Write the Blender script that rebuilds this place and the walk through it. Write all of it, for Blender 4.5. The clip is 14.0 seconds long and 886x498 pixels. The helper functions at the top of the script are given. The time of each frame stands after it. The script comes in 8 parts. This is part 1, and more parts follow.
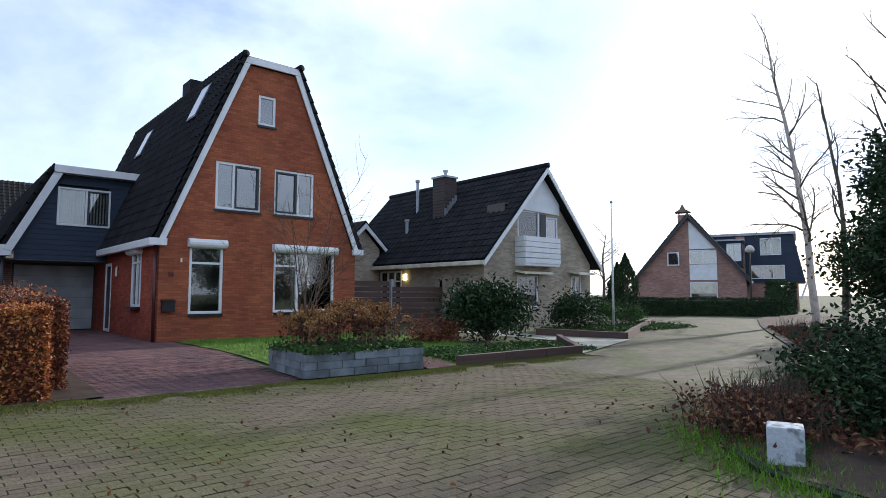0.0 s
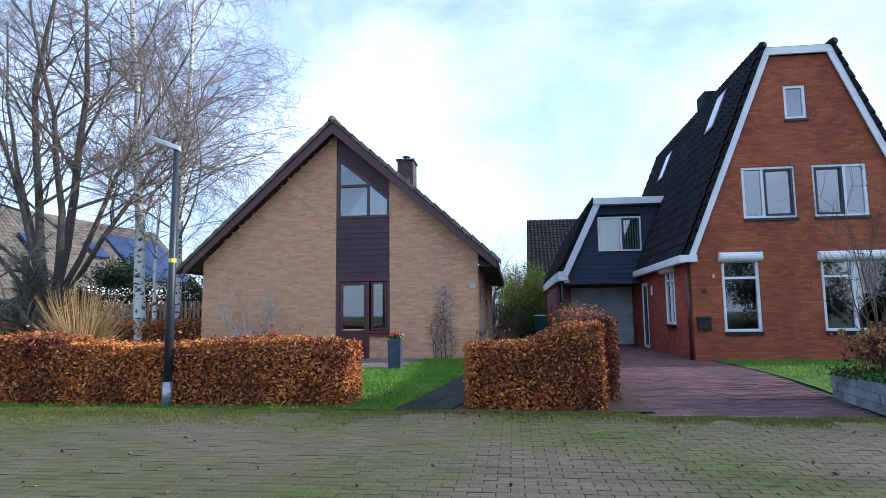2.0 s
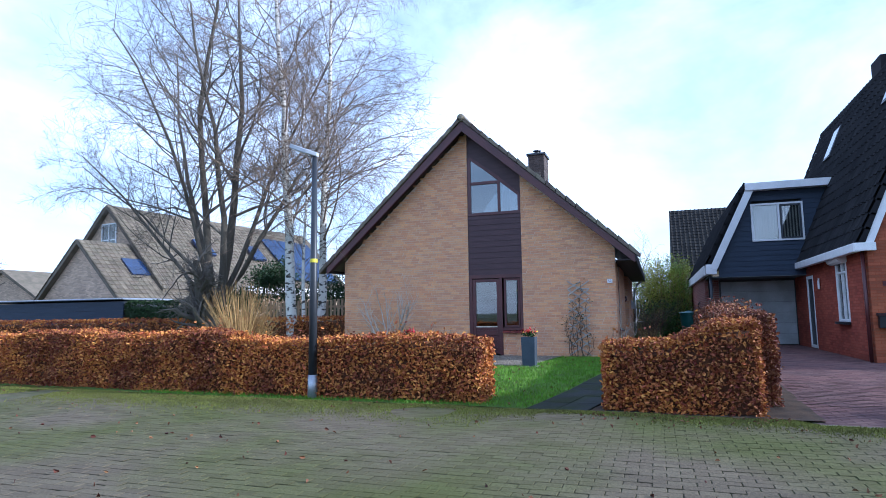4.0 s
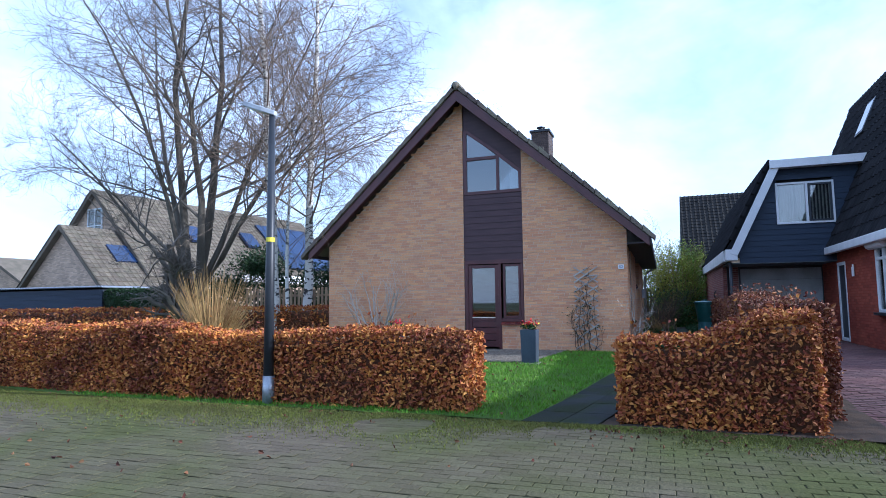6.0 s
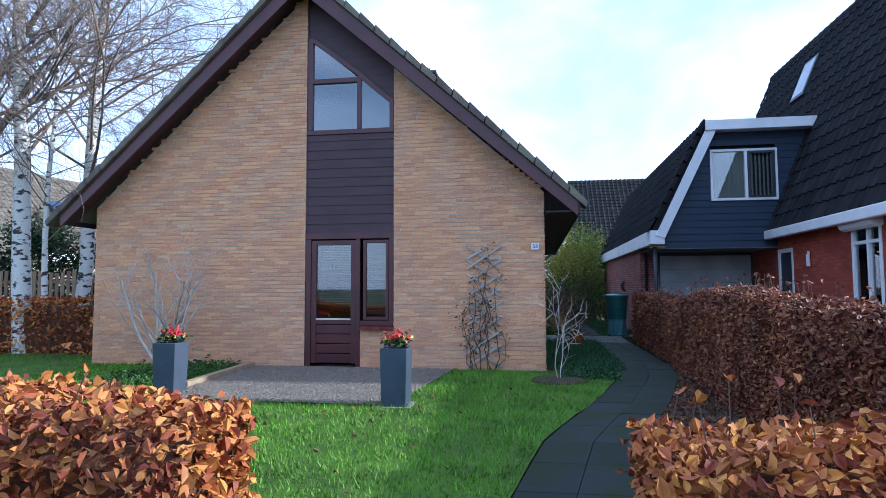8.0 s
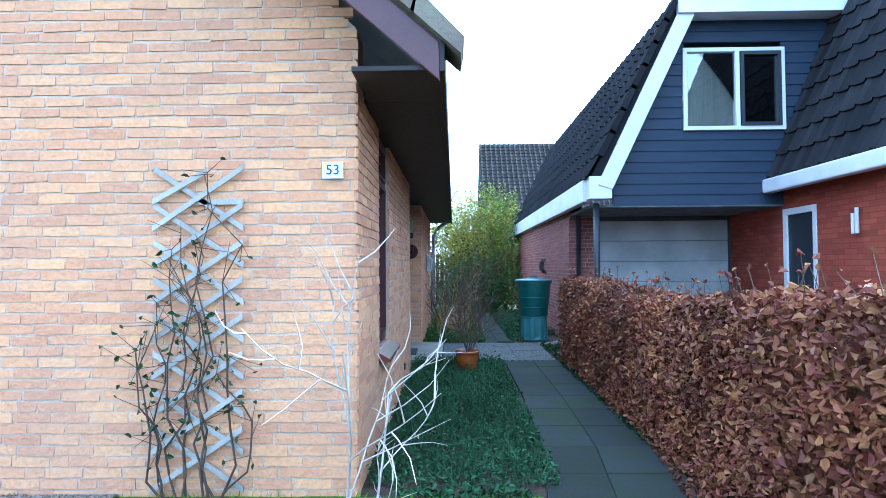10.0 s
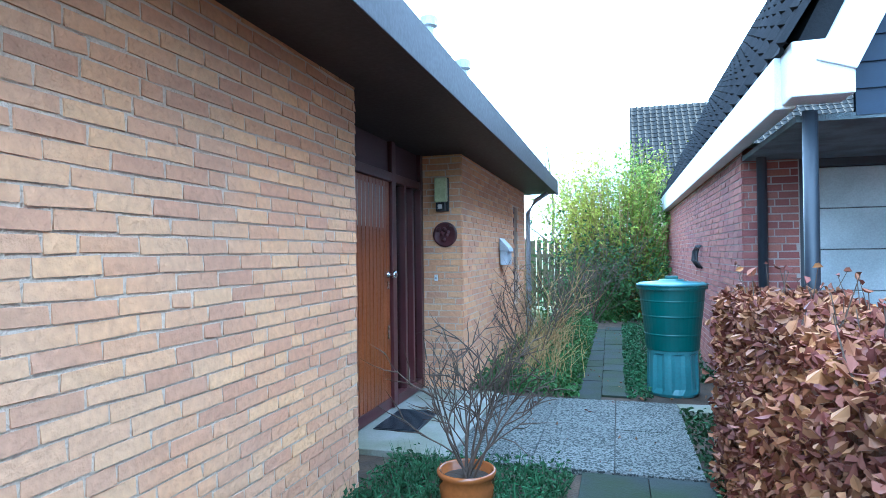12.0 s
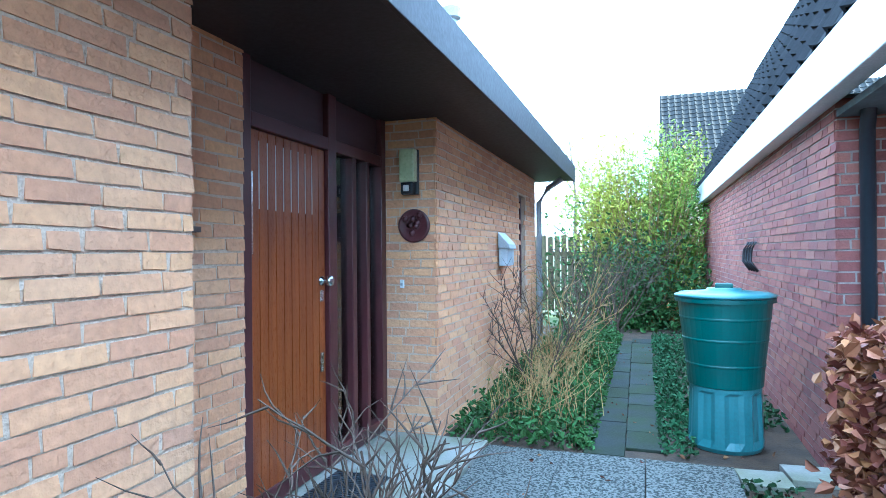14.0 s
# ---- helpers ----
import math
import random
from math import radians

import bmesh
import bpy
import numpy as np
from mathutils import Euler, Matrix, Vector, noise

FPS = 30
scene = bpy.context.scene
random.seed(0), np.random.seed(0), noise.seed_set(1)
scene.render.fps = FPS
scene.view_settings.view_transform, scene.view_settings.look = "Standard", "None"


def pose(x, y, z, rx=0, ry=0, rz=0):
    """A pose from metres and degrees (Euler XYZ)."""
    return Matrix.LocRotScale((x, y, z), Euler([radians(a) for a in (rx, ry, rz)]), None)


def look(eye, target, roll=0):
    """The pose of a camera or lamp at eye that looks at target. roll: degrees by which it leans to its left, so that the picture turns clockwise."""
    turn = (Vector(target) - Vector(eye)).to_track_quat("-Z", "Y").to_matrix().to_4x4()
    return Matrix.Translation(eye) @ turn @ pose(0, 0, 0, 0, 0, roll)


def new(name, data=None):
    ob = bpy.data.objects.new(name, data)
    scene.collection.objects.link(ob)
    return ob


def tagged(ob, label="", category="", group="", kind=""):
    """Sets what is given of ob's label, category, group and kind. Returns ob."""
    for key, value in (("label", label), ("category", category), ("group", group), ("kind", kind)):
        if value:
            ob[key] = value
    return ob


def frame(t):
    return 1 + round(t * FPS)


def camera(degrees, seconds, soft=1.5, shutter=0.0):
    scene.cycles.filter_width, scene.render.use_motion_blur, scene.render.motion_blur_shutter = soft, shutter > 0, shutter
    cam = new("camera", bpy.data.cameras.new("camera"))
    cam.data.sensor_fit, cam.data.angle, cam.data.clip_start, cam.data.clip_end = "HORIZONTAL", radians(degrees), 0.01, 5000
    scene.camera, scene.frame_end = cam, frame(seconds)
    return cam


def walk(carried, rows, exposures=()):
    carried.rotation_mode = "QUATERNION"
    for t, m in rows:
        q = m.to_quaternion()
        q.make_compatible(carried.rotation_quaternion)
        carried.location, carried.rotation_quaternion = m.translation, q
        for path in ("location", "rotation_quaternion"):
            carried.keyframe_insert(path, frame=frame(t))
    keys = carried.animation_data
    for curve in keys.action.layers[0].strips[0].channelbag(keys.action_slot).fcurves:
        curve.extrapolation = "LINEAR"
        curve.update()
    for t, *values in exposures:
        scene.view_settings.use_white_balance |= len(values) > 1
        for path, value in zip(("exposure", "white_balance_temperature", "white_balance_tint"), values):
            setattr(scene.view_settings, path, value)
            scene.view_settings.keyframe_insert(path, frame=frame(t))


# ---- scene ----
cam = camera(73.0, 14.0, soft=0.75)
PATH = [
    (0, (0.892, -16.484, 1.189), (2.199, -14.978, 1.341), 0.1),
    (0.5, (0.908, -16.438, 1.199), (1.967, -14.750, 1.366), 0.0),
    (1, (0.909, -16.262, 1.198), (1.555, -14.380, 1.392), -0.2),
    (1.5, (0.906, -16.172, 1.179), (1.124, -14.196, 1.395), -0.5),
    (2, (0.913, -16.051, 1.177), (0.685, -14.077, 1.396), -0.7),
    (2.5, (0.919, -15.979, 1.176), (0.478, -14.041, 1.397), -0.7),
    (3, (0.946, -15.964, 1.175), (0.392, -14.055, 1.397), -0.8),
    (3.5, (0.961, -15.949, 1.171), (0.332, -14.063, 1.391), -0.8),
    (3.7, (0.962, -15.932, 1.169), (0.308, -14.055, 1.389), -0.9),
    (6, (0.724, -14.267, 1.169), (0.041, -12.396, 1.349), -0.7),
    (6.5, (0.586, -13.336, 1.207), (-0.060, -11.450, 1.377), -0.7),
    (7, (0.336, -12.126, 1.241), (-0.228, -10.214, 1.399), -0.5),
    (7.5, (0.095, -10.925, 1.319), (-0.371, -8.985, 1.457), -0.2),
    (8, (-0.149, -9.462, 1.296), (-0.453, -7.490, 1.428), -0.2),
    (8.5, (-0.302, -7.987, 1.314), (-0.412, -5.994, 1.431), -0.0),
    (8.8, (-0.262, -7.081, 1.318), (-0.276, -5.085, 1.429), -0.1),
    (9.1, (-0.124, -6.184, 1.328), (-0.090, -4.187, 1.428), -0.1),
    (9.4, (0.075, -5.299, 1.343), (0.118, -3.301, 1.430), -0.3),
    (9.7, (0.314, -4.423, 1.360), (0.332, -2.424, 1.431), -0.3),
    (10, (0.570, -3.552, 1.378), (0.534, -1.553, 1.433), -0.4),
    (10.3, (0.825, -2.681, 1.395), (0.713, -0.685, 1.435), -0.5),
    (10.6, (1.056, -1.804, 1.409), (0.858, 0.186, 1.437), -0.6),
    (11, (1.312, -0.621, 1.419), (0.988, 1.353, 1.438), -0.7),
    (11.5, (1.430, 0.245, 1.423), (0.945, 2.185, 1.442), -0.7),
    (12, (1.510, 1.022, 1.425), (0.949, 2.942, 1.442), -0.7),
    (12.5, (1.517, 1.533, 1.420), (0.931, 3.445, 1.435), -0.7),
    (13, (1.504, 1.918, 1.428), (0.898, 3.824, 1.440), -0.6),
    (13.5, (1.479, 2.293, 1.427), (0.857, 4.193, 1.436), -0.5),
    (14, (1.484, 2.654, 1.426), (0.843, 4.549, 1.435), -0.5),
]
# one scale for the whole plan
K = 0.93
EXPOSURES = [(0, 0.18, 5850, 13), (0.5, -0.05, 5750, 13), (0.8, -0.3, 5700, 13), (1.1, -0.4, 5650, 13), (1.5, -0.02, 5450, 13), (2, 0.45, 5200, 12.5), (3, 0.58, 5000, 12.5), (6, 0.5, 4950, 13), (8, 0.68, 4900, 12), (8.7, 1.15, 4850, 10), (10.8, 2.85, 4600, -2), (11.5, 3.15, 4600, -4), (12.5, 3.35, 4600, -6), (14, 3.55, 4550, -7)]
walk(cam, [(t, look(Vector(eye) * K, Vector(target) * K, roll)) for t, eye, target, roll in PATH], EXPOSURES)

# ---- world and sun ----
SUN_AZ, SUN_EL = radians(-86), radians(21)
world = bpy.data.worlds.new("sky")
scene.world = world
world.use_nodes = True
wn, wl = world.node_tree.nodes, world.node_tree.links
sky = wn.new("ShaderNodeTexSky")
sky.sky_type, sky.sun_disc = "NISHITA", False
sky.sun_elevation, sky.sun_rotation = SUN_EL, -SUN_AZ
sky.air_density, sky.dust_density, sky.ozone_density = 1.2, 1.5, 2.0
cloud = wn.new("ShaderNodeTexNoise")
cloud.inputs["Scale"].default_value, cloud.inputs["Detail"].default_value = 1.9, 7
cloud.inputs["Roughness"].default_value, cloud.inputs["Distortion"].default_value = 0.55, 0.25
cramp = wn.new("ShaderNodeValToRGB")
cramp.color_ramp.elements[0].position, cramp.color_ramp.elements[1].position = 0.37, 0.72
cramp.color_ramp.elements[0].color = (0.12, 0.12, 0.12, 1)
# thin haze that whitens the sky towards the horizon
coord, sepz, haze = wn.new("ShaderNodeTexCoord"), wn.new("ShaderNodeSeparateXYZ"), wn.new("ShaderNodeMapRange")
haze.interpolation_type = "SMOOTHSTEP"
haze.inputs["From Min"].default_value, haze.inputs["From Max"].default_value = 0.0, 0.42
haze.inputs["To Min"].default_value, haze.inputs["To Max"].default_value = 0.58, 0.0
wl.new(coord.outputs["Generated"], sepz.inputs[0]), wl.new(sepz.outputs["Z"], haze.inputs["Value"])
stretch = wn.new("ShaderNodeMapping")
stretch.inputs["Scale"].default_value = (1.0, 1.0, 1.9)
wl.new(coord.outputs["Generated"], stretch.inputs["Vector"]), wl.new(stretch.outputs["Vector"], cloud.inputs["Vector"])
veil = wn.new("ShaderNodeMath")
veil.operation = "MAXIMUM"
cmix = wn.new("ShaderNodeMix")
cmix.data_type = "RGBA"
cmix.inputs["B"].default_value = (7.6, 8.3, 9.6, 1)
wl.new(cloud.outputs["Fac"], cramp.inputs["Fac"])
wl.new(cramp.outputs["Color"], veil.inputs[0]), wl.new(haze.outputs["Result"], veil.inputs[1])
wl.new(veil.outputs["Value"], cmix.inputs["Factor"])
wl.new(sky.outputs["Color"], cmix.inputs["A"])
wl.new(cmix.outputs["Result"], wn["Background"].inputs["Color"])
wn["Background"].inputs["Strength"].default_value = 0.15
sun = new("sun", bpy.data.lights.new("sun", "SUN"))
sun.data.energy, sun.data.angle, sun.data.color = 4.4, radians(0.8), (1.0, 0.9, 0.76)
sun.matrix_world = look((0, 0, 30), (math.sin(SUN_AZ) * 30, -math.cos(SUN_AZ) * 30, 30 - 30 * math.tan(SUN_EL)))


# ---- materials ----
def mat(name, base, second=None, rough=0.8, scale=6.0, fine=90.0, bump=0.15, metal=0.0, spec=0.3, rand=0.0, streak=None, low=0.4, high=0.62):
    """Two-scale procedural surface: large blotches from base to second, fine grain in value and relief, and a value that varies piece by piece."""
    m = bpy.data.materials.new(name)
    m.use_nodes = True
    n, l = m.node_tree.nodes, m.node_tree.links
    b = n["Principled BSDF"]
    second = second or tuple(c * 0.78 for c in base)
    geo = n.new("ShaderNodeNewGeometry")
    pos = geo.outputs["Position"]
    if streak:
        mp = n.new("ShaderNodeMapping")
        mp.inputs["Scale"].default_value = streak
        l.new(pos, mp.inputs["Vector"])
        pos = mp.outputs["Vector"]
    big, small = n.new("ShaderNodeTexNoise"), n.new("ShaderNodeTexNoise")
    big.inputs["Scale"].default_value, big.inputs["Detail"].default_value = scale, 5
    small.inputs["Scale"].default_value, small.inputs["Detail"].default_value = fine, 4
    l.new(pos, big.inputs["Vector"]), l.new(pos, small.inputs["Vector"])
    ramp = n.new("ShaderNodeMapRange")
    ramp.inputs["From Min"].default_value, ramp.inputs["From Max"].default_value = low, high
    l.new(big.outputs["Fac"], ramp.inputs["Value"])
    mix = n.new("ShaderNodeMix")
    mix.data_type = "RGBA"
    mix.inputs["A"].default_value, mix.inputs["B"].default_value = (*base, 1), (*second, 1)
    l.new(ramp.outputs["Result"], mix.inputs["Factor"])
    hsv = n.new("ShaderNodeHueSaturation")
    l.new(mix.outputs["Result"], hsv.inputs["Color"])
    val = n.new("ShaderNodeMath")
    val.operation = "MULTIPLY_ADD"
    val.inputs[1].default_value, val.inputs[2].default_value = 0.5, 0.75
    l.new(small.outputs["Fac"], val.inputs[0])
    last = val.outputs["Value"]
    if rand:
        info = n.new("ShaderNodeObjectInfo")
        add, fr, sp = n.new("ShaderNodeMath"), n.new("ShaderNodeMath"), n.new("ShaderNodeMath")
        fr.operation, sp.operation = "FRACT", "MULTIPLY_ADD"
        l.new(geo.outputs["Random Per Island"], add.inputs[0]), l.new(info.outputs["Random"], add.inputs[1])
        l.new(add.outputs["Value"], fr.inputs[0]), l.new(fr.outputs["Value"], sp.inputs[0])
        sp.inputs[1].default_value, sp.inputs[2].default_value = rand, 1 - rand / 2
        mul = n.new("ShaderNodeMath")
        mul.operation = "MULTIPLY"
        l.new(last, mul.inputs[0]), l.new(sp.outputs["Value"], mul.inputs[1])
        last = mul.outputs["Value"]
        hue = n.new("ShaderNodeMath")
        hue.operation = "MULTIPLY_ADD"
        hue.inputs[1].default_value, hue.inputs[2].default_value = rand * 0.05, 0.5 - rand * 0.025
        l.new(fr.outputs["Value"], hue.inputs[0]), l.new(hue.outputs["Value"], hsv.inputs["Hue"])
    l.new(last, hsv.inputs["Value"])
    l.new(hsv.outputs["Color"], b.inputs["Base Color"])
    rr = n.new("ShaderNodeMath")
    rr.operation = "MULTIPLY_ADD"
    rr.inputs[1].default_value, rr.inputs[2].default_value = 0.25, rough - 0.12
    l.new(small.outputs["Fac"], rr.inputs[0]), l.new(rr.outputs["Value"], b.inputs["Roughness"])
    b.inputs["Metallic"].default_value, b.inputs["Specular IOR Level"].default_value = metal, spec
    if bump:
        bp = n.new("ShaderNodeBump")
        bp.inputs["Strength"].default_value, bp.inputs["Distance"].default_value = bump, 0.01
        l.new(small.outputs["Fac"], bp.inputs["Height"]), l.new(bp.outputs["Normal"], b.inputs["Normal"])
    return m


def brick_mat(name, c1, c2, mortar, plane="xz", bw=0.215, bh=0.0625, joint=0.011):
    """Brick bond for walls that stay far off."""
    m = mat(name, c1, c2, rough=0.88, scale=1.2, fine=45, bump=0.0)
    n, l = m.node_tree.nodes, m.node_tree.links
    b = n["Principled BSDF"]
    geo = n.new("ShaderNodeNewGeometry")
    sepx, comb = n.new("ShaderNodeSeparateXYZ"), n.new("ShaderNodeCombineXYZ")
    l.new(geo.outputs["Position"], sepx.inputs[0])
    l.new(sepx.outputs[plane[0].upper()], comb.inputs[0]), l.new(sepx.outputs[plane[1].upper()], comb.inputs[1])
    bt = n.new("ShaderNodeTexBrick")
    bt.inputs["Scale"].default_value = 1
    bt.inputs["Brick Width"].default_value, bt.inputs["Row Height"].default_value, bt.inputs["Mortar Size"].default_value = bw, bh, joint * 0.5
    bt.inputs["Color1"].default_value, bt.inputs["Color2"].default_value, bt.inputs["Mortar"].default_value = (0.72, 0.72, 0.72, 1), (1.18, 1.12, 1.08, 1), (*[x / max(c1[0], 0.01) for x in mortar], 1)
    l.new(comb.outputs[0], bt.inputs["Vector"])
    old = b.inputs["Base Color"].links[0].from_socket
    mul = n.new("ShaderNodeMix")
    mul.data_type, mul.blend_type = "RGBA", "MULTIPLY"
    mul.inputs["Factor"].default_value = 1
    l.new(old, mul.inputs["A"]), l.new(bt.outputs["Color"], mul.inputs["B"]), l.new(mul.outputs["Result"], b.inputs["Base Color"])
    bp = n.new("ShaderNodeBump")
    bp.inputs["Strength"].default_value, bp.inputs["Distance"].default_value, bp.invert = 0.5, 0.008, True
    l.new(bt.outputs["Fac"], bp.inputs["Height"]), l.new(bp.outputs["Normal"], b.inputs["Normal"])
    return m


def glass_mat(name, ior=1.9, tint=(0.9, 0.93, 0.92)):
    m = bpy.data.materials.new(name)
    m.use_nodes = True
    n, l = m.node_tree.nodes, m.node_tree.links
    n.remove(n["Principled BSDF"])
    fr, mx = n.new("ShaderNodeFresnel"), n.new("ShaderNodeMixShader")
    tr, gl = n.new("ShaderNodeBsdfTransparent"), n.new("ShaderNodeBsdfGlossy")
    fr.inputs["IOR"].default_value = ior
    tr.inputs["Color"].default_value, gl.inputs["Roughness"].default_value = (*tint, 1), 0.02
    l.new(fr.outputs[0], mx.inputs[0]), l.new(tr.outputs[0], mx.inputs[1]), l.new(gl.outputs[0], mx.inputs[2])
    l.new(mx.outputs[0], n["Material Output"].inputs["Surface"])
    return m


M = {}
M["brick_c"] = mat("yellow_brick", (0.6, 0.31, 0.16), (0.54, 0.295, 0.165), rough=0.9, scale=1.6, fine=38, bump=0.8, rand=0.26)
# same brick as wall_b, with bluish shade put into its colour
M["brick_b_shaded"] = mat("shaded_red_brick", (0.25, 0.09, 0.07), (0.2, 0.076, 0.064), rough=0.9, scale=1.6, fine=60, bump=0.4, rand=0.4)
M["mortar"] = mat("grey_mortar", (0.58, 0.43, 0.31), (0.51, 0.385, 0.285), rough=0.95, scale=3, fine=90, bump=0.8)
M["mortar_dark"] = mat("dark_mortar", (0.36, 0.31, 0.28), rough=0.95, scale=3, fine=150, bump=0.4)
M["wall_b"] = brick_mat("red_brick_wall", (0.34, 0.115, 0.055), (0.27, 0.085, 0.045), (0.3, 0.22, 0.18))
M["wall_b_side"] = brick_mat("red_brick_side_wall", (0.34, 0.085, 0.05), (0.27, 0.062, 0.04), (0.28, 0.22, 0.19), "yz")
M["wall_d"] = brick_mat("grey_yellow_brick_wall", (0.42, 0.37, 0.29), (0.34, 0.3, 0.24), (0.42, 0.4, 0.36))
M["wall_d_side"] = brick_mat("grey_yellow_brick_side_wall", (0.4, 0.35, 0.28), (0.33, 0.29, 0.23), (0.42, 0.4, 0.36), "yz")
M["wall_e"] = brick_mat("brown_brick_wall", (0.38, 0.24, 0.2), (0.31, 0.19, 0.16), (0.38, 0.33, 0.3), "yz")
M["wall_l"] = brick_mat("beige_brick_wall", (0.5, 0.39, 0.29), (0.42, 0.33, 0.25), (0.48, 0.44, 0.38))
M["tile_far"] = mat("dull_brown_grey_roof_tile", (0.032, 0.031, 0.03), (0.024, 0.023, 0.022), spec=0.1, rough=0.95, scale=2, fine=50, bump=0.3, rand=0.35)
M["wall_c"] = brick_mat("dark_brick_chimney", (0.075, 0.062, 0.058), (0.055, 0.046, 0.044), (0.11, 0.1, 0.095))
M["tile_dark"] = mat("dark_roof_tile", (0.015, 0.0155, 0.018), (0.022, 0.022, 0.024), spec=0.12, rough=0.85, scale=2, fine=50, bump=0.3, rand=0.4)
M["tile_brown"] = mat("mossy_brown_roof_tile", (0.13, 0.1, 0.085), (0.17, 0.15, 0.11), rough=0.85, scale=3, fine=60, bump=0.4, rand=0.4)
M["tile_grey"] = mat("weathered_grey_roof_tile", (0.15, 0.125, 0.095), (0.11, 0.095, 0.07), rough=0.9, scale=2, fine=50, bump=0.3, rand=0.35)
M["white"] = mat("white_paint", (0.78, 0.79, 0.8), (0.7, 0.72, 0.73), rough=0.45, scale=3, fine=120, bump=0.04)
M["cream"] = mat("cream_paint", (0.72, 0.68, 0.55), rough=0.5, scale=3, fine=120, bump=0.04)
M["maroon"] = mat("dark_brown_red_paint", (0.08, 0.021, 0.022), (0.06, 0.016, 0.018), rough=0.35, scale=3, fine=60, bump=0.06, spec=0.5)
M["maroon_board"] = mat("dark_brown_red_boards", (0.06, 0.028, 0.032), (0.045, 0.02, 0.024), rough=0.5, scale=2, fine=40, bump=0.12, streak=(1, 1, 8), spec=0.4)
M["soffit"] = mat("dark_brown_soffit", (0.03, 0.022, 0.025), rough=0.55, scale=2, fine=40, bump=0.1)
M["slate_board"] = mat("dark_blue_grey_boards", (0.024, 0.038, 0.066), (0.02, 0.032, 0.056), rough=0.55, scale=1.5, fine=60, bump=0.08, streak=(1, 1, 6))
M["garage_door"] = mat("light_grey_garage_door", (0.45, 0.49, 0.5), rough=0.45, scale=2, fine=80, bump=0.04)
M["black"] = mat("black_metal", (0.012, 0.013, 0.016), rough=0.4, scale=5, fine=90, bump=0.03, spec=0.5)
M["pipe_dark"] = mat("dark_grey_plastic_pipe", (0.026, 0.031, 0.04), rough=0.45, scale=4, fine=80, bump=0.03, spec=0.5)
M["pipe_grey"] = mat("grey_plastic_pipe", (0.42, 0.45, 0.48), rough=0.4, scale=4, fine=80, bump=0.03)
M["zinc"] = mat("zinc_sheet", (0.36, 0.39, 0.43), rough=0.4, scale=6, fine=60, bump=0.05, metal=0.6)
M["chrome"] = mat("brushed_steel", (0.62, 0.63, 0.64), rough=0.25, scale=20, fine=200, bump=0.02, metal=1.0)
M["asphalt"] = brick_mat("mossy_clinker_street", (0.11, 0.096, 0.066), (0.072, 0.084, 0.028), (0.085, 0.08, 0.045), "xy", 0.2, 0.1, 0.012)
M["paver"] = mat("worn_clinker", (0.125, 0.103, 0.07), (0.085, 0.09, 0.032), rough=0.95, scale=0.5, fine=34, bump=0.9, rand=0.22, spec=0.12)
M["paver_red"] = mat("purple_red_clinker", (0.135, 0.07, 0.066), (0.1, 0.056, 0.056), rough=0.85, scale=1.2, fine=70, bump=0.4, rand=0.45)
M["joint"] = mat("mossy_sand_joint", (0.06, 0.065, 0.03), (0.045, 0.04, 0.03), rough=0.95, scale=3, fine=120, bump=0.5)
M["slab"] = mat("dark_concrete_slab", (0.034, 0.038, 0.036), (0.028, 0.037, 0.018), rough=0.8, scale=2.5, fine=90, bump=0.4, rand=0.3, spec=0.12)
M["gravel_slab"] = mat("washed_gravel_slab", (0.17, 0.17, 0.155), (0.03, 0.034, 0.03), rough=0.85, scale=75, fine=160, bump=0.9, rand=0.12, low=0.46, high=0.56)
M["kerb"] = mat("concrete_kerb", (0.3, 0.29, 0.26), (0.2, 0.2, 0.14), rough=0.9, scale=2, fine=80, bump=0.3, rand=0.2)
M["soil"] = mat("dark_leafy_soil", (0.05, 0.036, 0.026), (0.075, 0.05, 0.032), rough=0.95, scale=6, fine=60, bump=0.9)
M["grass_ground"] = mat("mossy_lawn_ground", (0.085, 0.16, 0.014), (0.06, 0.11, 0.013), rough=0.95, scale=2.5, fine=120, bump=0.8)
M["meadow"] = mat("rough_grass_ground", (0.075, 0.09, 0.03), (0.06, 0.06, 0.03), rough=0.95, scale=0.4, fine=20, bump=0.8)
M["grass"] = mat("grass_blades", (0.13, 0.27, 0.014), (0.1, 0.2, 0.013), rough=0.6, scale=2.5, fine=30, bump=0, rand=0.6)
M["beech"] = mat("copper_beech_leaves", (0.25, 0.088, 0.042), (0.14, 0.05, 0.027), rough=0.6, scale=2.2, fine=40, bump=0.0, rand=0.9, spec=0.3)
# orange leaves, lighter than beech: sunlight on these hedges is in the colour
M["beech_sunlit"] = mat("sunlit_orange_beech_leaves", (0.5, 0.18, 0.045), (0.24, 0.075, 0.03), rough=0.6, scale=1.4, fine=40, bump=0.0, rand=0.95, spec=0.3)
M["lath"] = mat("silver_grey_weathered_wood", (0.44, 0.41, 0.37), (0.34, 0.31, 0.27), rough=0.9, scale=4, fine=60, bump=0.2, rand=0.2)
M["pebble"] = mat("brown_grey_pebbles", (0.21, 0.185, 0.15), (0.14, 0.12, 0.095), rough=0.9, scale=9, fine=80, bump=0.3, rand=0.6)
M["moss"] = mat("yellow_green_moss", (0.13, 0.145, 0.028), (0.1, 0.105, 0.026), rough=0.95, scale=1.5, fine=40, bump=0, rand=0.5)
M["fine_twig"] = mat("grey_twig_bark", (0.17, 0.15, 0.13), (0.12, 0.105, 0.09), rough=0.95, scale=3, fine=40, bump=0.2)
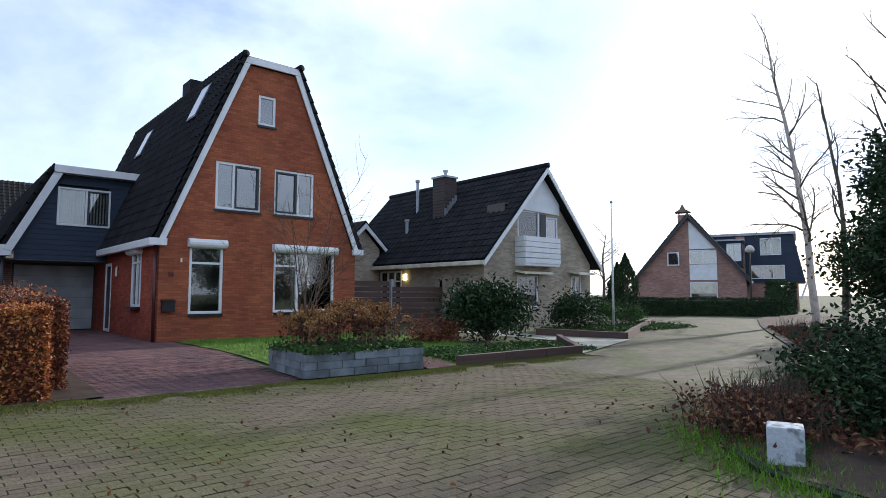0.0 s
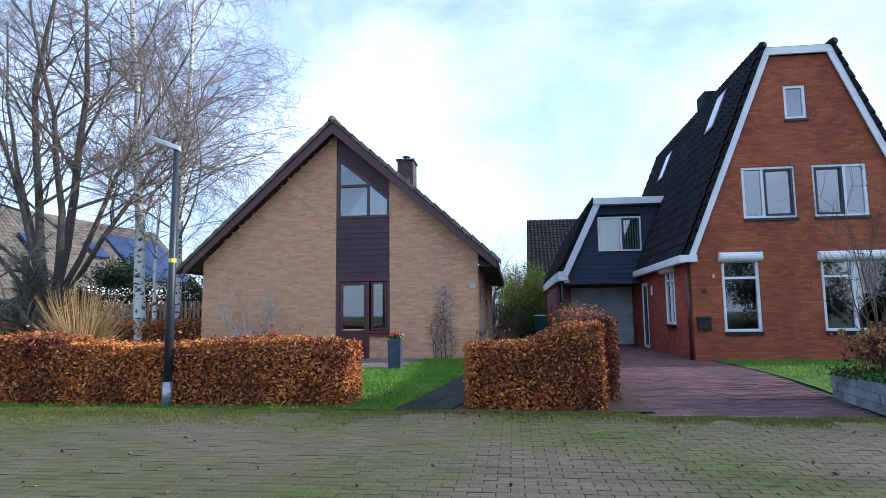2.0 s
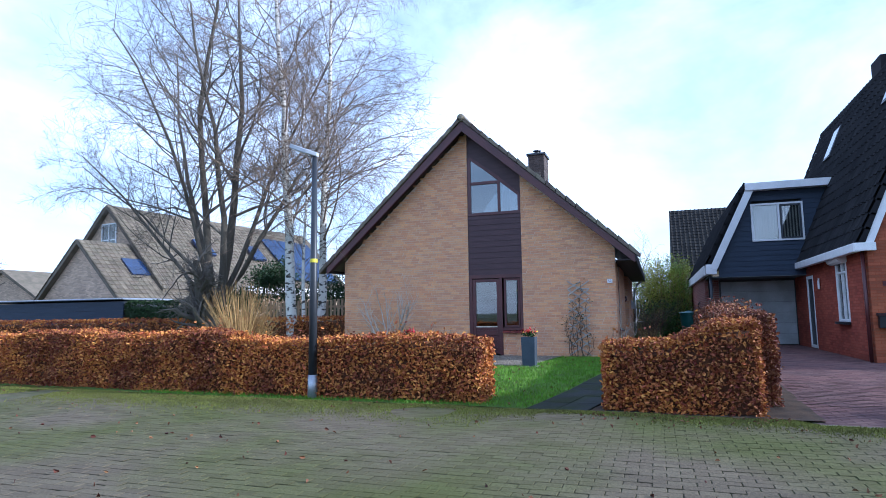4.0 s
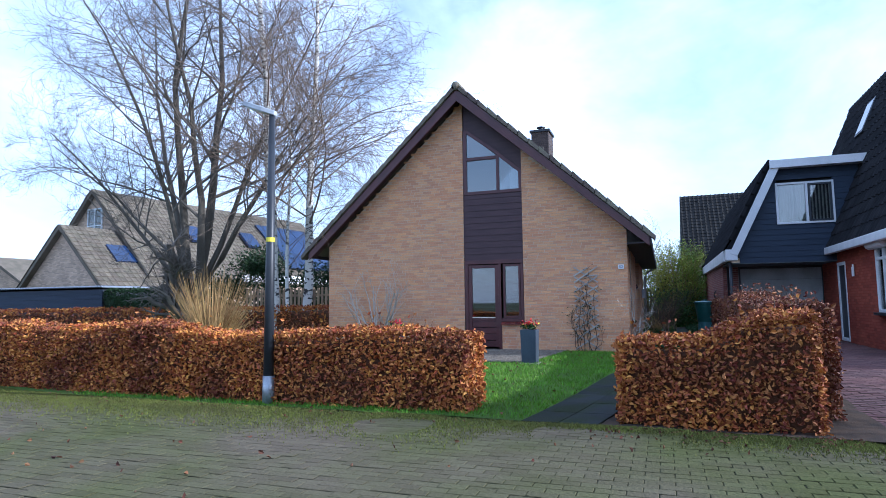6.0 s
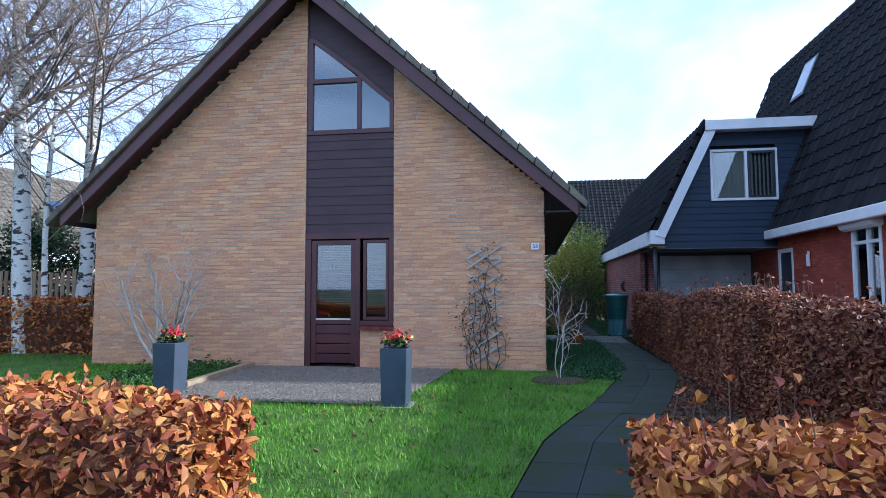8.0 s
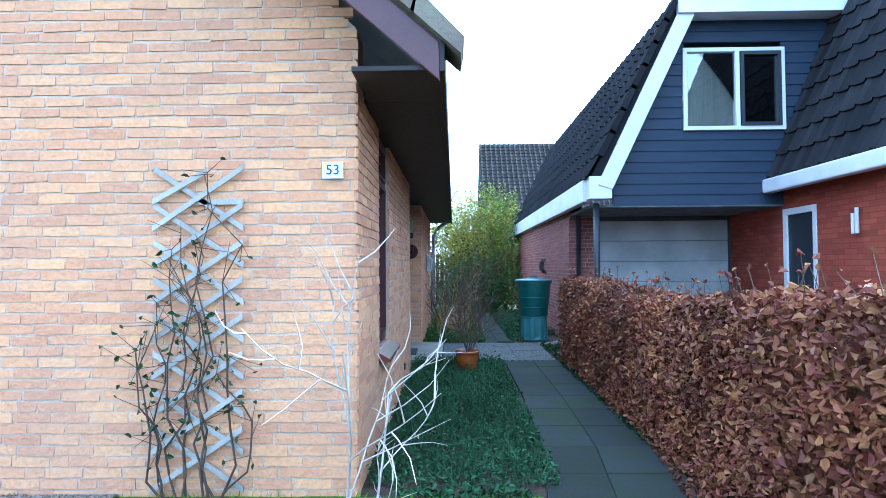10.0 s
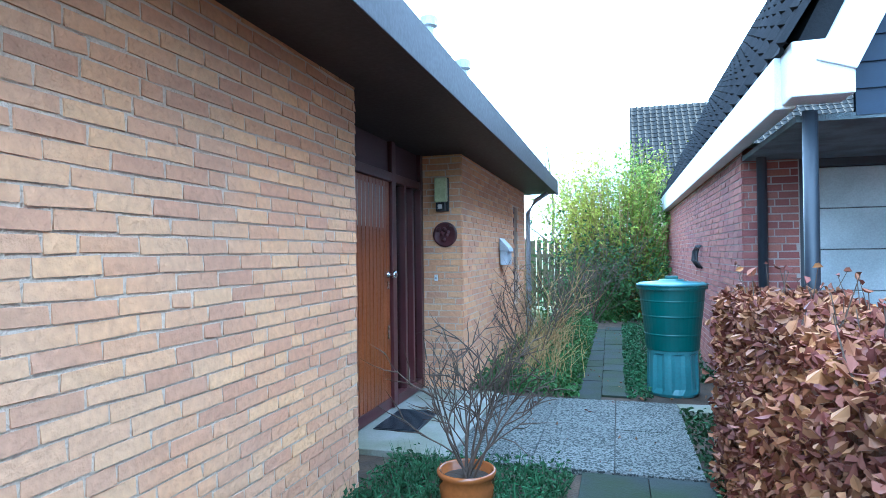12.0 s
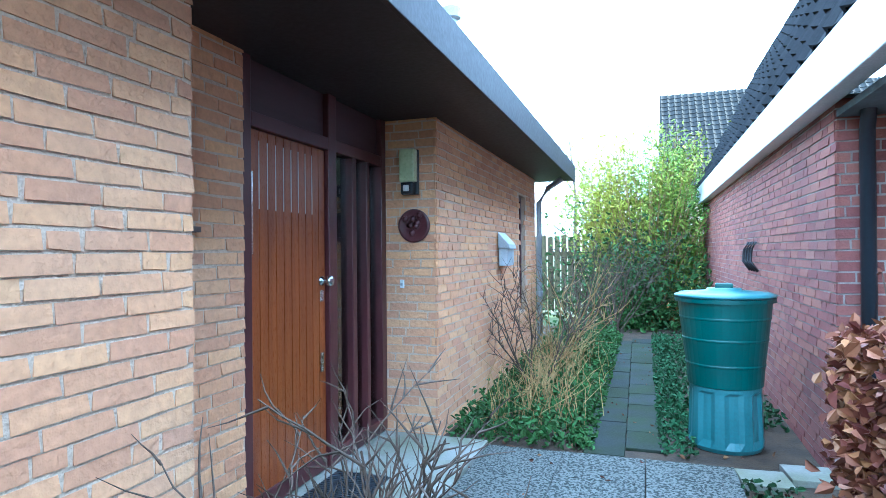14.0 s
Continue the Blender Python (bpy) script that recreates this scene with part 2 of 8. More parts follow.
M["fence_dull"] = mat("dull_green_brown_fence_boards", (0.13, 0.11, 0.06), (0.1, 0.09, 0.05), rough=0.9, scale=2, fine=40, bump=0.2, streak=(4, 4, 0.5), rand=0.3)
M["twig"] = mat("brown_twig_bark", (0.1, 0.068, 0.05), (0.07, 0.05, 0.036), rough=0.9, scale=5, fine=60, bump=0.3)
M["hedge_core"] = mat("hedge_inner_twigs", (0.085, 0.038, 0.02), (0.13, 0.055, 0.025), rough=0.95, scale=14, fine=60, bump=1.0)
M["bark"] = mat("grey_brown_bark", (0.12, 0.105, 0.085), (0.085, 0.075, 0.06), rough=0.95, scale=4, fine=40, bump=0.9, streak=(1, 1, 0.35))
M["birch"] = mat("white_birch_bark", (0.7, 0.68, 0.62), (0.06, 0.055, 0.05), rough=0.8, scale=5.5, fine=60, bump=0.4, streak=(1, 1, 2.2), low=0.54, high=0.6)
M["birch_twig"] = mat("violet_brown_birch_twig", (0.19, 0.14, 0.11), (0.24, 0.18, 0.13), rough=0.9, scale=3, fine=50, bump=0.2)
M["straw"] = mat("golden_dry_stems", (0.38, 0.25, 0.1), (0.3, 0.18, 0.07), rough=0.8, scale=3, fine=50, bump=0.1, rand=0.4)
M["willow"] = mat("yellow_green_willow_leaves", (0.44, 0.43, 0.06), (0.17, 0.28, 0.045), rough=0.7, scale=0.6, fine=30, bump=0, rand=0.6)
M["leaf_dark"] = mat("dark_evergreen_leaves", (0.03, 0.06, 0.02), (0.02, 0.042, 0.016), rough=0.6, scale=2, fine=30, bump=0, rand=0.7, spec=0.2)
M["leaf_mid"] = mat("mid_green_leaves", (0.06, 0.12, 0.028), (0.045, 0.09, 0.024), rough=0.65, scale=2, fine=30, bump=0, rand=0.6, spec=0.2)
M["ivy"] = mat("ground_cover_leaves", (0.05, 0.11, 0.045), (0.035, 0.075, 0.03), rough=0.75, scale=2, fine=30, bump=0, rand=0.6, spec=0.15)
M["hydrangea"] = mat("dry_hydrangea_heads", (0.33, 0.18, 0.065), (0.24, 0.12, 0.045), rough=0.9, scale=5, fine=60, bump=0.5, rand=0.6)
M["glass"] = glass_mat("window_glass", 2.1)
M["glass_sky"] = glass_mat("coated_window_glass", 3.2, (0.6, 0.66, 0.7))
M["glass_clear"] = glass_mat("clear_window_glass", 1.5, (0.93, 0.95, 0.95))
# lighter copy of the room plaster, so one room looks daylit
M["room_brightened"] = mat("brightened_room_plaster", (0.45, 0.38, 0.3), rough=0.9, scale=2, fine=60, bump=0.05)
# plaster colour darkened so the rooms behind the glass look unlit
M["room"] = mat("darkened_room_plaster", (0.13, 0.115, 0.1), rough=0.9, scale=2, fine=60, bump=0.05)
M["curtain"] = mat("off_white_curtain", (0.6, 0.58, 0.54), rough=0.9, scale=3, fine=80, bump=0.1, streak=(12, 12, 0.5))
M["planter"] = mat("anthracite_zinc_planter", (0.07, 0.09, 0.12), (0.055, 0.07, 0.095), rough=0.5, scale=3, fine=60, bump=0.06, metal=0.25)
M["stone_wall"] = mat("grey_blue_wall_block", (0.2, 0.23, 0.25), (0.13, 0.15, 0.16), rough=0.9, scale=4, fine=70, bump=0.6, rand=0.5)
M["wood_fence"] = mat("brown_fence_boards", (0.11, 0.07, 0.058), (0.085, 0.055, 0.046), rough=0.75, scale=2, fine=40, bump=0.2, streak=(0.5, 0.5, 6), rand=0.25)
M["pale_wood"] = mat("pale_weathered_wood", (0.38, 0.28, 0.17), (0.3, 0.22, 0.14), rough=0.85, scale=2, fine=40, bump=0.2, streak=(4, 4, 0.5), rand=0.3)
M["door_wood"] = mat("varnished_red_brown_wood", (0.26, 0.065, 0.014), (0.2, 0.045, 0.01), rough=0.3, scale=3, fine=60, bump=0.08, streak=(9, 9, 0.4), spec=0.5)
M["barrel"] = mat("dark_green_plastic", (0.008, 0.075, 0.064), (0.007, 0.064, 0.056), rough=0.42, scale=3, fine=90, bump=0.05, spec=0.5)
M["barrel_lid"] = mat("faded_green_plastic_lid", (0.045, 0.14, 0.15), (0.06, 0.17, 0.18), rough=0.35, scale=5, fine=60, bump=0.05, spec=0.5)
M["pot"] = mat("glazed_brown_pottery", (0.27, 0.085, 0.02), (0.2, 0.06, 0.016), rough=0.18, scale=4, fine=50, bump=0.05, spec=0.6)
M["litter"] = mat("dead_leaf_litter", (0.17, 0.075, 0.04), (0.1, 0.05, 0.03), rough=0.9, scale=3, fine=40, bump=0, rand=0.9)
M["solar"] = mat("dark_blue_solar_glass", (0.012, 0.03, 0.09), rough=0.15, scale=3, fine=60, bump=0, spec=0.8)
M["yellow"] = mat("yellow_sticker", (0.7, 0.6, 0.05), rough=0.5, scale=4, fine=90, bump=0)
M["red"] = mat("red_petals", (0.55, 0.03, 0.03), (0.4, 0.02, 0.04), rough=0.6, scale=9, fine=60, bump=0, rand=0.5)
M["yellow_petal"] = mat("yellow_petals", (0.7, 0.45, 0.05), rough=0.6, scale=9, fine=60, bump=0, rand=0.4)
M["blue_mark"] = mat("dark_blue_enamel", (0.02, 0.04, 0.16), rough=0.3, scale=9, fine=60, bump=0)
M["sill"] = mat("glazed_red_brown_sill_tile", (0.17, 0.04, 0.028), (0.13, 0.03, 0.024), rough=0.2, scale=5, fine=60, bump=0.05, spec=0.6, rand=0.3)
M["olive"] = mat("pale_olive_lamp_glass", (0.5, 0.52, 0.28), rough=0.3, scale=5, fine=60, bump=0.02)
M["bin_white"] = mat("flaking_white_paint", (0.46, 0.5, 0.53), (0.2, 0.22, 0.22), rough=0.85, scale=9, fine=40, bump=0.6, low=0.55, high=0.62)


# ---- building helpers ----
BASE = {}


class Mesh:
    """Collects vertices and faces of one mesh, in world metres."""

    def __init__(self):
        self.v, self.f = [], []

    def add(self, vs, fs):
        k = len(self.v)
        self.v.extend(vs)
        self.f.extend([tuple(i + k for i in f) for f in fs])
        return self

    def box(self, x0, x1, y0, y1, z0, z1):
        vs = [(x, y, z) for z in (z0, z1) for y in (y0, y1) for x in (x0, x1)]
        return self.add(vs, [(0, 2, 3, 1), (4, 5, 7, 6), (0, 1, 5, 4), (2, 6, 7, 3), (0, 4, 6, 2), (1, 3, 7, 5)])

    def prism(self, poly, a, b, axis="y"):
        """A polygon of (u, v) swept from a to b: along y with (x, z), along x with (y, z), or along z with (x, y)."""
        put = {"y": lambda p, d: (p[0], d, p[1]), "x": lambda p, d: (d, p[0], p[1]), "z": lambda p, d: (p[0], p[1], d)}[axis]
        n = len(poly)
        area = sum(poly[i][0] * poly[(i + 1) % n][1] - poly[(i + 1) % n][0] * poly[i][1] for i in range(n))
        if (area > 0) == (axis == "y"):
            poly = poly[::-1]
        if a > b:
            a, b = b, a
        vs = [put(p, a) for p in poly] + [put(p, b) for p in poly]
        fs = [tuple(range(n))[::-1], tuple(range(n, 2 * n))] + [(i, (i + 1) % n, n + (i + 1) % n, n + i) for i in range(n)]
        return self.add(vs, fs)

    def tube(self, pts, radii, sides=6, cap=True):
        pts = [Vector(p) for p in pts]
        vs, fs = [], []
        up = Vector((0.31, 0.17, 0.93))
        for i, p in enumerate(pts):
            d = (pts[min(i + 1, len(pts) - 1)] - pts[max(i - 1, 0)])
            d = d.normalized() if d.length > 1e-6 else Vector((0, 0, 1))
            s = d.cross(up if abs(d.dot(up)) < 0.95 else Vector((1, 0, 0))).normalized()
            t = s.cross(d)
            for k in range(sides):
                a = 2 * math.pi * k / sides
                vs.append(tuple(p + (s * math.cos(a) + t * math.sin(a)) * radii[i]))
        for i in range(len(pts) - 1):
            for k in range(sides):
                fs.append((i * sides + k, i * sides + (k + 1) % sides, (i + 1) * sides + (k + 1) % sides, (i + 1) * sides + k))
        if cap:
            fs += [tuple(range(sides))[::-1], tuple(range((len(pts) - 1) * sides, len(pts) * sides))]
        return self.add(vs, fs)

    def lathe(self, cx, cy, profile, sides=24, squash=1.0):
        """A turned body round a vertical axis; profile of (radius, z) from bottom to top."""
        vs = [(cx + r * math.cos(2 * math.pi * k / sides), cy + r * squash * math.sin(2 * math.pi * k / sides), z) for r, z in profile for k in range(sides)]
        fs = [(i * sides + k, i * sides + (k + 1) % sides, (i + 1) * sides + (k + 1) % sides, (i + 1) * sides + k) for i in range(len(profile) - 1) for k in range(sides)]
        fs += [tuple(range(sides))[::-1], tuple(range((len(profile) - 1) * sides, len(profile) * sides))]
        return self.add(vs, fs)


def thing(name, base, label, category, group="", kind=""):
    e = new(name)
    e.location = Vector(base) * K
    BASE[e.name] = Vector(base)
    return tagged(e, label, category, group, kind)


def islands(m):
    """The connected pieces of a Mesh, each as a Mesh of its own."""
    root = list(range(len(m.v)))

    def find(i):
        while root[i] != i:
            root[i] = root[root[i]]
            i = root[i]
        return i
    if len(m.v) > 4000:
        return [m]
    for f in m.f:
        for i in f[1:]:
            root[find(i)] = find(f[0])
    out = {}
    for f in m.f:
        out.setdefault(find(f[0]), []).append(f)
    res = []
    for fs in out.values():
        q = Mesh()
        ids = sorted({i for f in fs for i in f})
        to = {i: k for k, i in enumerate(ids)}
        q.v, q.f = [m.v[i] for i in ids], [tuple(to[i] for i in f) for f in fs]
        res.append(q)
    return res


def part(name, m, material, parent=None, label="", bevel=0.0, smooth=False, kind="", category=""):
    """Links a Mesh as one object, alone or under a thing."""
    if name in ("wall", "eaves_soffit", "wing_wall") and kind != "stuff":
        lumps = islands(m)
        if len(lumps) > 1:
            return [part(name, q, material, parent, label, bevel, smooth, kind, category) for q in lumps][0]
    b = BASE[parent.name] if parent else Vector((0, 0, 0))
    me = bpy.data.meshes.new(name)
    me.from_pydata([((x - b.x) * K, (y - b.y) * K, (z - b.z) * K) for x, y, z in m.v], [], m.f)
    me.materials.append(M[material] if isinstance(material, str) else material)
    if smooth:
        me.polygons.foreach_set("use_smooth", [True] * len(me.polygons))
    me.update()
    o = new(name, me)
    if parent:
        o.parent = parent
    BASE[o.name] = b.copy()
    if bevel:
        md = o.modifiers.new("bevel", "BEVEL")
        md.width, md.segments, md.limit_method = bevel, 2, "ANGLE"
    return tagged(o, label, category, kind=kind)


def structure(name, m, material, label, category="", bevel=0.0, smooth=False):
    return part(name, m, material, None, label, bevel, smooth, "structure", category or name.split("_")[0])


def gz(x, y):
    """Height of the ground: the street lies a little below the gardens."""
    t = min(1.0, max(0.0, (y + 8.0) / 4.5))
    return -0.14 + 0.14 * t * t * (3 - 2 * t)


def sheet(x0, x1, y0, y1, nx, ny, inside=None, lift=0.0, rough=0.0):
    """A patch of ground that follows gz."""
    m = Mesh()
    xs, ys = np.linspace(x0, x1, nx + 1), np.linspace(y0, y1, ny + 1)
    m.v = [(x, y, gz(x, y) + lift + rough * noise.noise((x * 1.7, y * 1.7, 3))) for y in ys for x in xs]
    for j in range(ny):
        for i in range(nx):
            if inside is None or inside((xs[i] + xs[i + 1]) / 2, (ys[j] + ys[j + 1]) / 2):
                k = j * (nx + 1) + i
                m.f.append((k, k + 1, k + nx + 2, k + nx + 1))
    return m


def leaves(m, points, size, spread=0.4, fold=0.25, aspect=0.6, lean=None):
    """Pointed, folded leaf blades scattered at the points, with random turn and curl."""
    rg, ru = random.gauss, random.uniform
    for p in points:
        s = size * ru(0.65, 1.35)
        d = Vector((rg(0, 1), rg(0, 1), rg(0, 0.8)))
        if lean:
            d = d * spread + Vector(lean)
        d.normalize()
        w = d.cross(Vector((rg(0, 1), rg(0, 1), rg(0, 1)))).normalized()
        n = d.cross(w) * (s * fold)
        p = Vector(p)
        d, w = d * s, w * (s * aspect * 0.5)
        curl = n * ru(-0.6, 0.9)
        k = len(m.v)
        m.v += [(p - d * 0.5)[:], (p - d * 0.16 + w + n)[:], (p + d * 0.2 + w * 0.8 + n + curl * 0.4)[:], (p + d * 0.5 + curl)[:], (p + d * 0.2 - w * 0.8 + n + curl * 0.4)[:], (p - d * 0.16 - w + n)[:]]
        m.f += [(k, k + 1, k + 2, k + 3), (k, k + 3, k + 4, k + 5)]
    return m


def tiled_roof(parent, p0, along, up, n_along, n_up, material, lift=0.02, tile=(0.3, 0.34), name="roof_tiles"):
    """Overlapping pan tiles with a raised roll, on a slope from p0; joined into one part."""
    p0, along, up = Vector(p0), Vector(along).normalized(), Vector(up).normalized()
    nrm = along.cross(up)
    nrm = nrm if nrm.z > 0 else -nrm
    m = Mesh()
    w, h = tile
    prof = [(0.0, 0.012), (0.18, 0.05), (0.36, 0.012), (0.62, 0.0), (1.0, 0.012)]
    for j in range(n_up):
        for i in range(n_along):
            o = p0 + along * (i * w) + up * (j * h) + nrm * (lift + random.uniform(-0.003, 0.003))
            k = len(m.v)
            for a, e in prof:
                m.v.append(tuple(o + along * (a * w) + nrm * (e + 0.035)))
            for a, e in prof:
                m.v.append(tuple(o + along * (a * w) + nrm * (e + 0.005) + up * (h * 1.06)))
            for a, e in prof:
                m.v.append(tuple(o + along * (a * w) + nrm * (e + 0.008)))
            for q in range(4):
                m.f.append((k + q, k + q + 1, k + 6 + q, k + 5 + q))
                m.f.append((k + q, k + 10 + q, k + 11 + q, k + q + 1))
    return part(name, m, material, parent, kind="stuff")


def brick_cells(z0, z1, length, inside, bl=0.221, bh=0.0535, joint=0.012, shift=0.0, holes=()):
    """Running bond: (u0, u1, z0, z1) of each brick, cut off at openings."""
    out, row, z = [], 0, z0
    while z < z1:
        x = -((row * 0.37 + shift) % 1.0) * (bl + joint)
        while x < length:
            full = bl if (row * 7 + int(x * 53 + shift * 10)) % 5 else bl * 0.47
            a, b = max(x, 0), min(x + full, length)
            bits = [(a, b)]
            for h0, h1, g0, g1 in holes:
                if g0 < z + bh / 2 < g1:
                    bits = [q for p, r in bits for q in ((p, min(r, h0)), (max(p, h1), r)) if q[1] - q[0] > 0.02]
            for p, r in bits:
                if r - p > 0.02 and inside((p + r) / 2, z + bh / 2):
                    out.append((p, r, z, z + bh))
            x += full + joint
        z += bh + joint
        row += 1
    return out


BRICK_FACES = [(0, 1, 2, 3), (4, 0, 3, 7), (1, 5, 6, 2), (3, 2, 6, 7), (4, 5, 1, 0)]


def brick_shape(a, b, c, d, depth, wob=0.007):
    """Eight corners (u, out, z) of a hand-made brick, a little uneven."""
    j = lambda: random.uniform(-wob, wob)
    lower, upper = depth + random.uniform(0.0, 0.0045), max(0.0015, depth - 0.0025 + random.uniform(-0.001, 0.002))
    return [(uu + j() * 0.6, ((lower if zz == c else upper) + random.uniform(-0.001, 0.001)) if k == 0 else -0.01, zz + j() * 0.8) for k in (0, 1) for uu, zz in ((a, c), (b, c), (b, d), (a, d))]


def brick_field(m, origin, u, n, z0, z1, length, inside, depth=0.004, shift=0.0, cells=None, joint=0.012, wob=0.007):
    """Bricks that stand proud of the joints, joined into m."""
    u, n, o = Vector(u), Vector(n), Vector(origin)
    for a, b, c, d in (cells if cells is not None else brick_cells(z0, z1, length, inside, joint=joint, shift=shift)):
        m.add([tuple(o + u * p + n * q + Vector((0, 0, r))) for p, q, r in brick_shape(a, b, c, d, depth, wob)], BRICK_FACES)


def brick_pieces(cells, origin, u, n, material, parent, depth=0.004, name="brick"):
    """The same bricks as pieces of their own, on a few shared meshes."""
    u, n, o = Vector(u), Vector(n), Vector(origin)
    shared = {}
    for a, b, c, d in cells:
        key = (round(b - a, 2), random.randrange(4))
        if key not in shared:
            me = bpy.data.meshes.new(name)
            me.from_pydata([tuple((u * p + n * q + Vector((0, 0, r))) * K) for p, q, r in brick_shape(0, key[0], 0, d - c, depth)], [], BRICK_FACES)
            me.materials.append(M[material])
            shared[key] = me
        ob = new(name, shared[key])
        ob.parent = parent
        ob.location = (o + u * a + Vector((0, 0, c)) - BASE[parent.name]) * K


def clip(poly, outline):
    """Clips a convex polygon by a convex outline given counter-clockwise."""
    n = len(outline)
    for i in range(n):
        (ax, ay), (bx, by) = outline[i], outline[(i + 1) % n]
        side = lambda p: (bx - ax) * (p[1] - ay) - (by - ay) * (p[0] - ax)
        res = []
        for k in range(len(poly)):
            p, q = poly[k], poly[(k + 1) % len(poly)]
            sp, sq = side(p), side(q)
            if sp >= -1e-9:
                res.append(p)
            if (sp > 1e-9 and sq < -1e-9) or (sp < -1e-9 and sq > 1e-9):
                t = sp / (sp - sq)
                res.append((p[0] + t * (q[0] - p[0]), p[1] + t * (q[1] - p[1])))
        poly = res
        if len(poly) < 3:
            return []
    return poly


def inside_poly(outline, u, v):
    n = len(outline)
    return all((outline[(i + 1) % n][0] - outline[i][0]) * (v - outline[i][1]) - (outline[(i + 1) % n][1] - outline[i][1]) * (u - outline[i][0]) >= 0 for i in range(n))


def walled(outline, holes, a, b, axis):
    """A wall of that outline (counter-clockwise, convex) and thickness a to b, with rectangular openings right through it."""
    m = Mesh()
    us = sorted({p[0] for p in outline} | {h[0] for h in holes} | {h[1] for h in holes})
    vs = sorted({p[1] for p in outline} | {h[2] for h in holes} | {h[3] for h in holes})
    for i in range(len(us) - 1):
        run = None
        for j in range(len(vs) - 1):
            cu, cv = (us[i] + us[i + 1]) / 2, (vs[j] + vs[j + 1]) / 2
            if any(h[0] < cu < h[1] and h[2] < cv < h[3] for h in holes):
                continue
            c = clip([(us[i], vs[j]), (us[i + 1], vs[j]), (us[i + 1], vs[j + 1]), (us[i], vs[j + 1])], outline)
            if c:
                m.prism(c, a, b, axis)
    seen, vs2, remap = {}, [], []
    for p in m.v:
        key = tuple(round(q, 4) for q in p)
        if key not in seen:
            seen[key] = len(vs2)
            vs2.append(p)
        remap.append(seen[key])
    faces, count = [tuple(remap[i] for i in f) for f in m.f], {}
    for f in faces:
        count[frozenset(f)] = count.get(frozenset(f), 0) + 1
    m.v, m.f = vs2, [f for f in faces if count[frozenset(f)] == 1]
    return m


